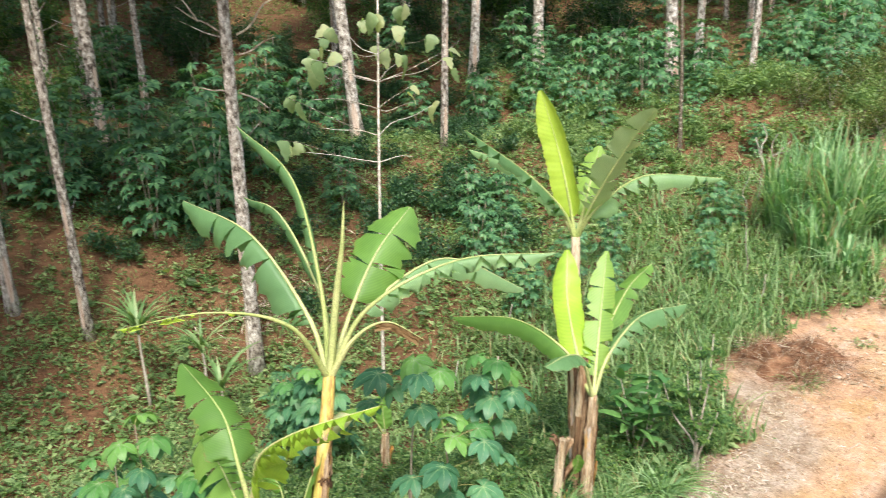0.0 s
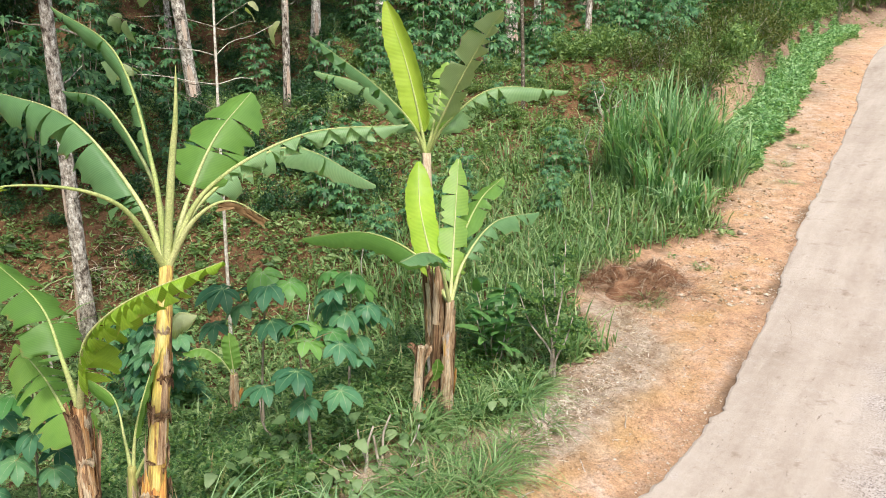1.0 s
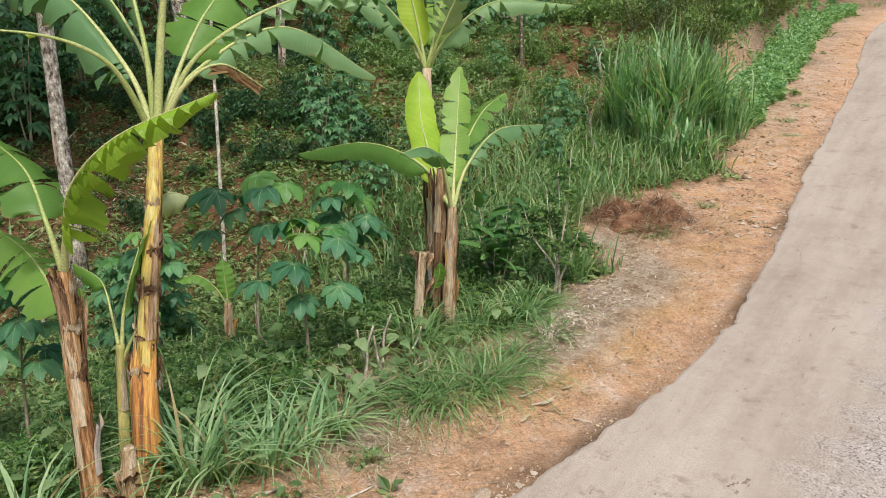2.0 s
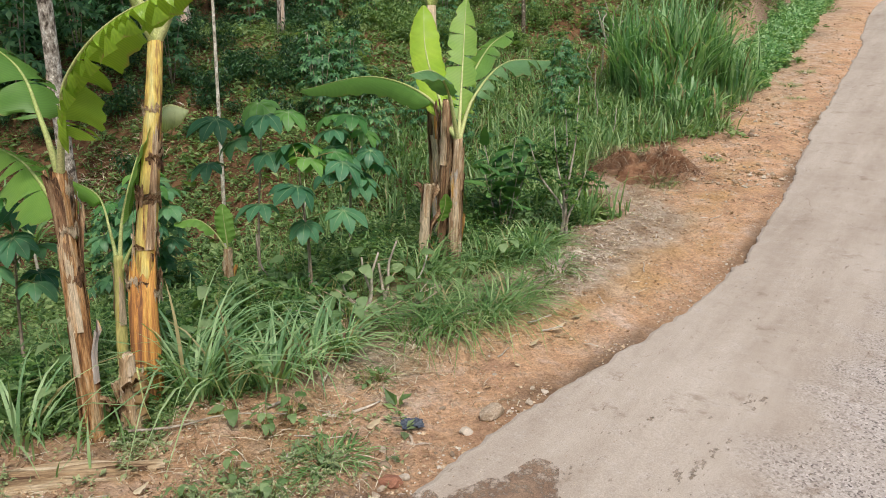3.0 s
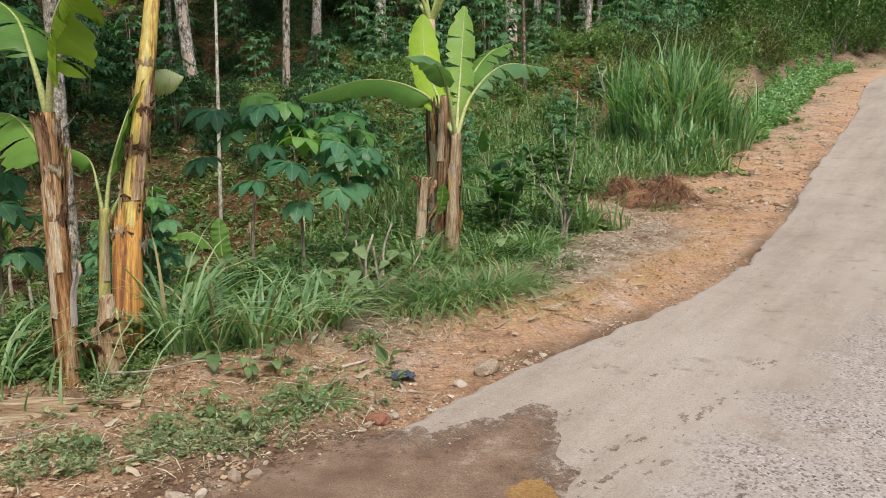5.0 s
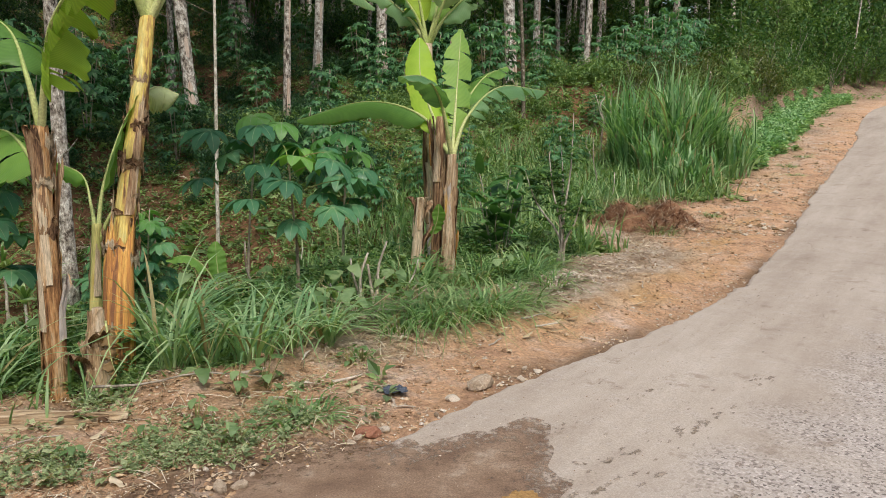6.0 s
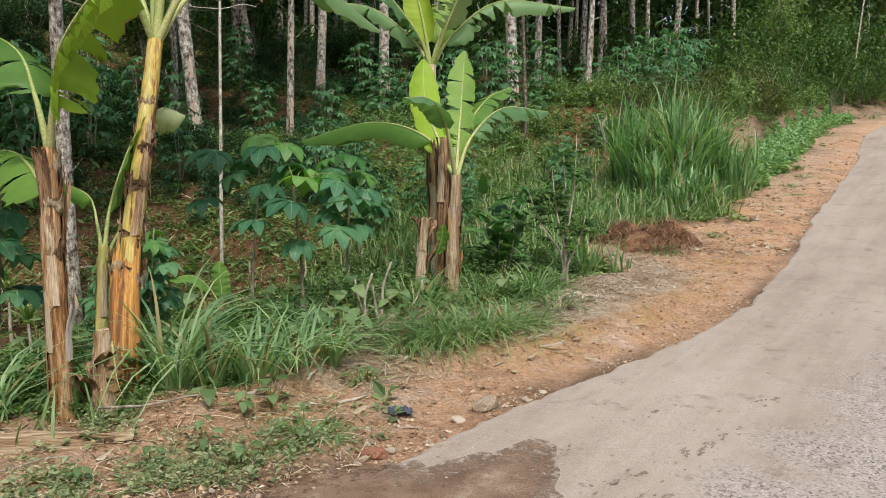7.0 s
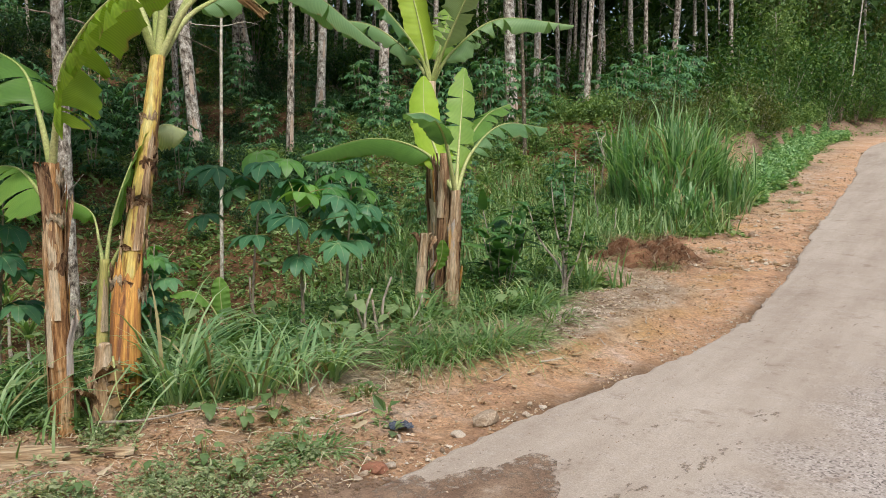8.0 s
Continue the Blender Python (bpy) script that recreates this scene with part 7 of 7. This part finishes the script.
# a heap of roots and soil thrown on the verge
def soil_heap():
    t = thing("soil_heap", (4.95, 11.15, on_land(4.95, 11.15)), "heap of reddish uprooted sod and roots", "soil heap")
    v, f, n, m = [], [], 40, 12
    for i in range(m + 1):
        for k in range(n):
            a = 2 * math.pi * k / n
            q = i / m
            p = Vector((math.cos(a) * q, math.sin(a) * q, 0))
            h = 0.5 * (1 - q ** 2.2) + 0.75 * math.exp(-((p.x + 0.45) / 0.3) ** 2 - (p.y / 0.45) ** 2) + 0.8 * math.exp(-((p.x - 0.4) / 0.33) ** 2 - ((p.y - 0.1) / 0.45) ** 2) + 0.25 * noise.noise(p * 5) * (1 - q)
            w = 1 + 0.22 * math.sin(3 * a + 1) + 0.12 * math.sin(5 * a)
            v.append((p.x * 0.8 * w, p.y * 0.52 * w, h * 0.32 + 0.09 * noise.noise(p * 7) * (1 - q) - 0.06))
    for i in range(m):
        for k in range(n):
            f.append((i * n + k, (i + 1) * n + k, (i + 1) * n + (k + 1) % n, i * n + (k + 1) % n))
    part("sod", Geo().add(v, f), ROOT_MAT, t)
    rng = np.random.RandomState(3)
    n = 2600
    a, q = rng.uniform(0, 6.28, n), np.sqrt(rng.rand(n)) * 1.2
    px_, py_ = np.cos(a) * q, np.sin(a) * q
    hump = 0.5 * np.maximum(0, 1 - q ** 2.2) + 0.75 * np.exp(-((px_ + 0.45) / 0.3) ** 2 - (py_ / 0.45) ** 2) + 0.8 * np.exp(-((px_ - 0.4) / 0.33) ** 2 - ((py_ - 0.1) / 0.45) ** 2)
    root = np.stack([px_ * 0.85, py_ * 0.55, 0.32 * hump - 0.07], -1)
    bv, bf = blades(root, rng.uniform(0.06, 0.22, n), rng.uniform(0, 6.28, n), rng.uniform(1.2, 4.0, n), rng.uniform(0.004, 0.01, n), 4, 0.6)
    tagged(part("root_fibre", fast_mesh("root_fibre", bv, bf, [ROOT_MAT, STRAW], True, np.repeat(rng.rand(n) < 0.3, 4)), None, t), kind="stuff")


soil_heap()


def big_leaf_mesh(name, mt, length=0.3, wide=0.42, droop=0.35, seed=0, waist=0.5, cols=5, ragged_by=0.07):
    """One broad simple leaf with a folded midrib, from its stalk outwards along x."""
    rng = random.Random(seed)
    v, n = [], 8
    for i in range(n + 1):
        f = i / n
        w = wide * length * math.sin(math.pi * min(1, f ** waist * 0.97 + 0.01)) ** 0.6 * rng.uniform(1 - ragged_by, 1 + 0.8 * ragged_by)
        for c in range(cols):
            q = c / (cols - 1) * 2 - 1
            v.append((length * f * (1 - 0.2 * droop * f), q * w, -droop * length * f * f + abs(q) * w * 0.22 - q * q * w * 0.25 + rng.uniform(-0.006, 0.006)))
    return Geo().add(v, [(i * cols + c, i * cols + c + 1, (i + 1) * cols + c + 1, (i + 1) * cols + c) for i in range(n) for c in range(cols - 1)]).mesh(name, mt)


PALE_LEAVES = [big_leaf_mesh("leaf", PALE_LEAF, 0.32, 0.5, 0.6 + 0.3 * k, k, 0.6, ragged_by=0.28) for k in range(3)]
DARK_BLADE = leaf_mat("ginger_leaf", [(0.15, (0.045, 0.13, 0.04)), (0.5, (0.08, 0.21, 0.065)), (0.85, (0.15, 0.31, 0.09))], 0.25, 0.35)
HERB = leaf_mat("broad_herb_leaf", [(0.15, (0.12, 0.21, 0.08)), (0.5, (0.19, 0.3, 0.13)), (0.85, (0.28, 0.39, 0.19))], 0.4, 0.45)
DARK_LEAVES = [big_leaf_mesh("leaf", DARK_BLADE, 0.36, 0.13, 0.25 + 0.2 * k, 5 + k) for k in range(3)]
HERB_LEAVES = [big_leaf_mesh("leaf", HERB, 0.085, 0.42, 0.3 + 0.2 * k, 9 + k) for k in range(3)]

# a bare-limbed young tree with large pale leaves
SP = (-0.93, 11.05, on_land(-0.93, 11.05))
sapling = thing("sapling", SP, "thin young tree with sparse large pale leaves", "tree")
axis_pts = curve([(0, 0, -0.2), (0.03, -0.1, 2.0), (0.04, 0.05, 4.2), (0.05, 0.5, 6.4)], 20)
part("trunk", Geo().tube(axis_pts, [0.029 - 0.0009 * i for i in range(20)], 8, wobble=0.08, seed=5), BARK_THIN, sapling, "thin pale mottled trunk")
rs = random.Random(41)
for k, (x, z, depth) in enumerate([(-1.1, 4.89, 0.2), (-0.79, 4.95, -0.2), (-0.54, 4.82, 0.1), (-1.63, 4.65, 0.3), (-1.82, 4.43, -0.1), (-1.72, 4.28, 0.2), (-1.33, 4.49, -0.3), (-0.96, 4.55, 0.3), (-0.54, 4.48, -0.3), (-0.2, 4.67, 0.2), (0.01, 4.42, 0.0),
                                   (-0.17, 3.78, 0.1), (-0.45, 4.07, -0.2), (-2.16, 3.88, 0.2), (-2.24, 3.33, 0.0), (-1.94, 3.22, 0.1), (-1.48, 4.82, -0.2), (-0.65, 5.05, 0.2), (0.05, 4.5, 0.3), (-1.75, 4.5, 0.4)]):
    c = Vector((x - SP[0], 11.35 + depth - SP[1], z - SP[2]))
    root = min(axis_pts, key=lambda p: abs(p.z - (c.z - 0.25 * math.hypot(c.x, c.y) - 0.1)))
    if k % 2 == 0 or abs(c.x) > 0.7:
        twig(sapling, root, c, 0.0055, k, "branch", BARK_THIN, 0.05)
    for j in range(2):
        lf = part("leaf", PALE_LEAVES[(k + j) % 3], None, sapling)
        size, off = rs.uniform(0.45, 0.72), Vector((rs.uniform(-0.16, 0.16), rs.uniform(-0.1, 0.1), rs.uniform(-0.14, 0.08))) * j
        lf.matrix_basis = Matrix.LocRotScale(c + off, Euler((rs.uniform(-0.9, 0.9), rs.uniform(-0.1, 0.8), rs.uniform(-3.1, 0.2))), (size, size * rs.uniform(0.65, 1.1), size))
for k, (z, dx) in enumerate([(3.07, -1.0), (3.1, 0.45), (3.43, -0.8), (3.9, -0.9), (3.8, 0.5)]):
    root = min(axis_pts, key=lambda p: abs(p.z - (z - SP[2])))
    twig(sapling, root, root + Vector((dx, 0.1, 0.12 * abs(dx))), 0.007, 60 + k, "branch", BARK_THIN, 0.06)

# dark broad-leaved shrub and feathery shrub between the banana pair and the verge
G1 = (2.25, 8.8, on_land(2.25, 8.8))
ginger = thing("broadleaf_shrub", G1, "dark green shrub with long pointed leaves", "shrub")
rg = random.Random(3)
for k in range(7):
    a, h = k * 0.9, rg.uniform(0.6, 1.05)
    tip = (math.cos(a) * 0.26, math.sin(a) * 0.2, h)
    twig(ginger, (math.cos(a) * 0.03, math.sin(a) * 0.03, -0.05), tip, 0.009, k, "stem", kink=0.02)
    for j in range(8):
        f = 0.3 + 0.7 * j / 7
        lf = part("leaf", DARK_LEAVES[(k + j) % 3], None, ginger)
        lf.matrix_basis = Matrix.LocRotScale((tip[0] * f, tip[1] * f, tip[2] * f), Euler((rg.uniform(-0.5, 0.5), rg.uniform(-1.2, -0.3), a + j * 2.4)), (0.9, 1.15, 0.9))
G2 = (2.86, 8.42, on_land(2.86, 8.42))
feathery = thing("feathery_shrub", G2, "pale-stemmed shrub with fine dark feathery leaves", "shrub")
rng7 = np.random.RandomState(7)
cents = []
for k, (dx, dy, h) in enumerate([(-0.05, 0.0, 1.2), (0.04, 0.05, 1.6), (0.06, -0.05, 0.75), (-0.12, 0.05, 1.0), (0.02, 0.15, 1.35)]):
    tip = (dx * 3.2, dy * 2.2 + 0.1, h)
    stalk7 = curve([(dx * 0.4, dy * 0.4, -0.05), (dx * 0.2, dy * 0.6, h * 0.3), (tip[0] * 0.7, tip[1] * 0.5, h * 0.65), tip], 10)
    part("stem", Geo().tube(stalk7, [0.02 * (1 - 0.09 * i) for i in range(10)], 6, wobble=0.15, seed=k), TWIG, feathery)
    for j in range(11):
        f, a = rng7.uniform(0.45, 1.0), rng7.uniform(0, 6.28)
        q9 = f * 9 - 1e-6
        b = tuple(stalk7[int(q9)].lerp(stalk7[int(q9) + 1], q9 % 1.0))
        reach, sag, turn7 = rng7.uniform(0.1, 0.28), rng7.uniform(0.3, 2.2), rng7.normal(0, 0.5)
        for q in range(26):
            d = reach * q / 25
            w = a + turn7 * q / 25
            cents.append((b[0] + math.cos(w) * d, b[1] + math.sin(w) * d, b[2] + 0.3 * d - sag * d * d, w + (1.2 if q % 2 else -1.2)))
cents = np.array(cents)
w7 = np.stack([np.cos(cents[:, 3]), np.sin(cents[:, 3]), rng7.uniform(-0.7, 0.4, len(cents))], -1)
v7, f7 = leaves(cents[:, :3], w7, np.full(len(cents), 0.07), np.full(len(cents), 0.03), 0.1, rng7)
tagged(part("frond", fast_mesh("frond", v7, f7, SHRUB), None, feathery), kind="stuff")


def herb(x, y, n, size, seed, label="low herb with broad soft green leaves"):
    t = thing("herb", (x, y, on_land(x, y)), label, "weed", "herbs")
    r = random.Random(seed)
    for k in range(n):
        a, d, h = k * 2.4, r.uniform(0.02, 0.13) * size, r.uniform(0.04, 0.26) * size
        lf = part("leaf", HERB_LEAVES[k % 3], None, t)
        at = Vector((math.cos(a) * d, math.sin(a) * d, h))
        lf.matrix_basis = Matrix.LocRotScale(at, Euler((r.uniform(-0.3, 0.3), r.uniform(-0.4, 0.3), a + r.uniform(-0.4, 0.4))), (size, size, size))
        part("stalk", Geo().tube([at * 0.0 + Vector((0, 0, -0.02)), at * 0.6 + Vector((0, 0, 0.01)), at], [0.0035, 0.003, 0.002], 5), PETIOLE, lf).matrix_parent_inverse = lf.matrix_basis.inverted()


for k, (x, y, n, q) in enumerate([(-0.28, 4.82, 12, 0.75), (-0.12, 4.95, 9, 0.9), (-0.5, 5.0, 5, 1.3), (0.35, 6.15, 12, 1.2), (0.5, 6.35, 12, 1.3), (0.2, 6.25, 10, 1.2), (0.0, 6.05, 9, 1.2), (0.75, 6.5, 10, 1.1), (-0.3, 5.95, 10, 1.3), (-0.6, 6.1, 9, 1.4), (0.9, 6.9, 9, 1.2), (-0.45, 4.3, 9, 0.7),
                                  (-0.25, 4.15, 8, 0.7), (-0.7, 4.2, 9, 0.6), (-1.0, 4.0, 8, 0.6), (0.05, 4.5, 8, 0.7), (-1.5, 5.3, 8, 1.4), (-1.0, 5.9, 8, 1.4), (-2.0, 5.3, 9, 1.4), (1.4, 7.1, 8, 1.1), (0.5, 5.45, 12, 0.5), (0.42, 5.4, 10, 0.5), (2.2, 8.3, 9, 1.3), (2.6, 8.8, 9, 1.3), (3.4, 9.9, 9, 1.2), (0.2, 6.6, 10, 1.5), (0.5, 6.95, 10, 1.6), (0.95, 7.25, 9, 1.5), (-0.3, 6.75, 10, 1.6), (1.0, 6.62, 9, 1.2), (-0.75, 6.6, 9, 1.6), (0.6, 7.5, 9, 1.6), (2.0, 7.65, 9, 1.3), (2.55, 8.2, 9, 1.2), (-1.7, 6.0, 9, 1.6), (-0.1, 7.6, 9, 1.7)]):
    herb(x, y, n, q, k)

# slim poles, dead stems and a dracaena-like plant in the hollow
POLE = (5.75, 20.6, on_land(5.75, 20.6))
pole = thing("slender_tree", POLE, "slender pale leafless young tree stem", "tree")
part("trunk", Geo().tube(curve([(0, 0, -0.2), (-0.12, 0, 2.0), (-0.3, 0, 4.5), (-0.5, 0, 8.0)], 16), [0.055 - 0.0022 * i for i in range(16)], 8, wobble=0.07, seed=2), BARK_THIN, pole)
bare = thing("bare_shrub", (7.0, 18.6, on_land(7.0, 18.6)), "bleached bare branching dead shrub", "shrub")
twig(bare, (0, 0, -0.1), (0.1, 0, 0.9), 0.035, 1, "branch", kink=0.03)
for k, (x, z) in enumerate([(0.55, 1.45), (0.3, 1.6), (-0.15, 1.5), (0.75, 1.25), (0.05, 1.75)]):
    twig(bare, (0.1, 0, 0.88), (x, 0.1 * k - 0.2, z), 0.018, 5 + k, "branch", kink=0.08)
for k, (x, y, h) in enumerate([(1.0, 12.9, 0.8), (5.45, 14.5, 1.0), (5.3, 13.4, 0.5), (-0.3, 7.55, 0.6), (0.1, 12.2, 0.6), (3.4, 16.2, 0.9), (6.5, 17.9, 0.8), (0.15, 7.15, 0.5)]):
    d = thing("dead_stem", (x, y, on_land(x, y)), "thin bleached dead plant stem", "stem", "dead stems")
    twig(d, (0, 0, -0.08), (0.08 * (-1) ** k, 0.03, h), 0.014, 200 + k, "stem", kink=0.05)
for x, y, h, n in [(-5.45, 13.75, 1.5, 30), (-4.5, 14.2, 0.9, 20), (-3.9, 13.2, 0.7, 16)]:
    p = thing("young_palm", (x, y, on_land(x, y)), "thin-stemmed young palm with drooping strap leaves", "palm", "young palms")
    twig(p, (0, 0, -0.1), (-0.05, 0, h), 0.035, int(h * 10), "stem", kink=0.01)
    r8 = np.random.RandomState(int(h * 100))
    bv, bf = blades(np.tile([[-0.05, 0, h - 0.1]], (n, 1)), r8.uniform(0.5, 1.0, n), r8.uniform(0, 6.28, n), r8.uniform(0.5, 1.5, n), r8.uniform(0.05, 0.09, n), 5)
    tagged(part("strap_leaf", fast_mesh("strap_leaf", bv, bf, GRASS, True), None, p), kind="stuff")
# a scrap of blue plastic in the dirt
scrap = Geo()
scrap.add([(0.018 * (i % 9 - 4) + 0.02 * noise.noise((i * 0.7, 0, 3)), 0.015 * (i // 9 - 4) + 0.02 * noise.noise((i * 0.9, 5, 1)), 0.016 + 0.022 * noise.noise((i % 9 * 0.6, i // 9 * 0.6, 7)) + 0.014 * noise.noise((i % 9 * 1.7, i // 9 * 1.7, 2))) for i in range(81)],
          [(r * 9 + c, r * 9 + c + 1, r * 9 + c + 10, r * 9 + c + 9) for r in range(8) for c in range(8)])
tagged(new("plastic_scrap", scrap.mesh("plastic_scrap", rough_mat("blue_plastic", [(0.35, (0.045, 0.055, 0.075)), (0.65, (0.16, 0.18, 0.22))], 60.0, rough=0.4, relief=0.2))), "crumpled dark blue plastic scrap in dirt", "litter").location = (0.65, 4.8, on_land(0.65, 4.8) + 0.008)

# curled dry leaves dropped on the near corner
PALE_DRY = leaf_mat("pale_dry_leaf", [(0.15, (0.34, 0.25, 0.14)), (0.5, (0.5, 0.41, 0.27)), (0.85, (0.66, 0.57, 0.42))], 0.15, 0.8, scale=12.0)
DRY_LEAVES = [big_leaf_mesh("dry_leaf", PALE_DRY, 0.11, 0.42, -0.25 - 0.2 * k, 70 + k, 0.7, ragged_by=0.35) for k in range(3)]
for k, (x, y, turn, size) in enumerate([(-0.71, 3.74, 2.6, 0.8), (-1.22, 4.03, 0.9, 0.8), (-1.11, 3.82, -0.7, 0.9), (-1.45, 3.96, 0.2, 0.8), (-0.98, 4.81, 0.1, 1.0), (-1.0, 4.35, 0.3, 0.7), (0.36, 4.79, 0.6, 0.9), (-0.1, 5.05, 0.3, 0.8), (1.97, 6.04, 0.5, 1.3), (1.98, 5.97, 0.2, 1.2), (2.24, 6.32, 0.4, 1.0), (1.73, 5.83, 0.7, 1.1)]):
    ob = tagged(new("dry_leaf", DRY_LEAVES[k % 3]), "pale curled dry leaf lying on the ground", "dead leaf", "dry leaves")
    ob.matrix_basis = Matrix.LocRotScale((x, y, on_land(x, y) + 0.012), Euler((0.05, 0.0, turn)), (size, size * (0.8 if k < 8 else 0.32), size * (1.0 if k < 8 else 0.3)))
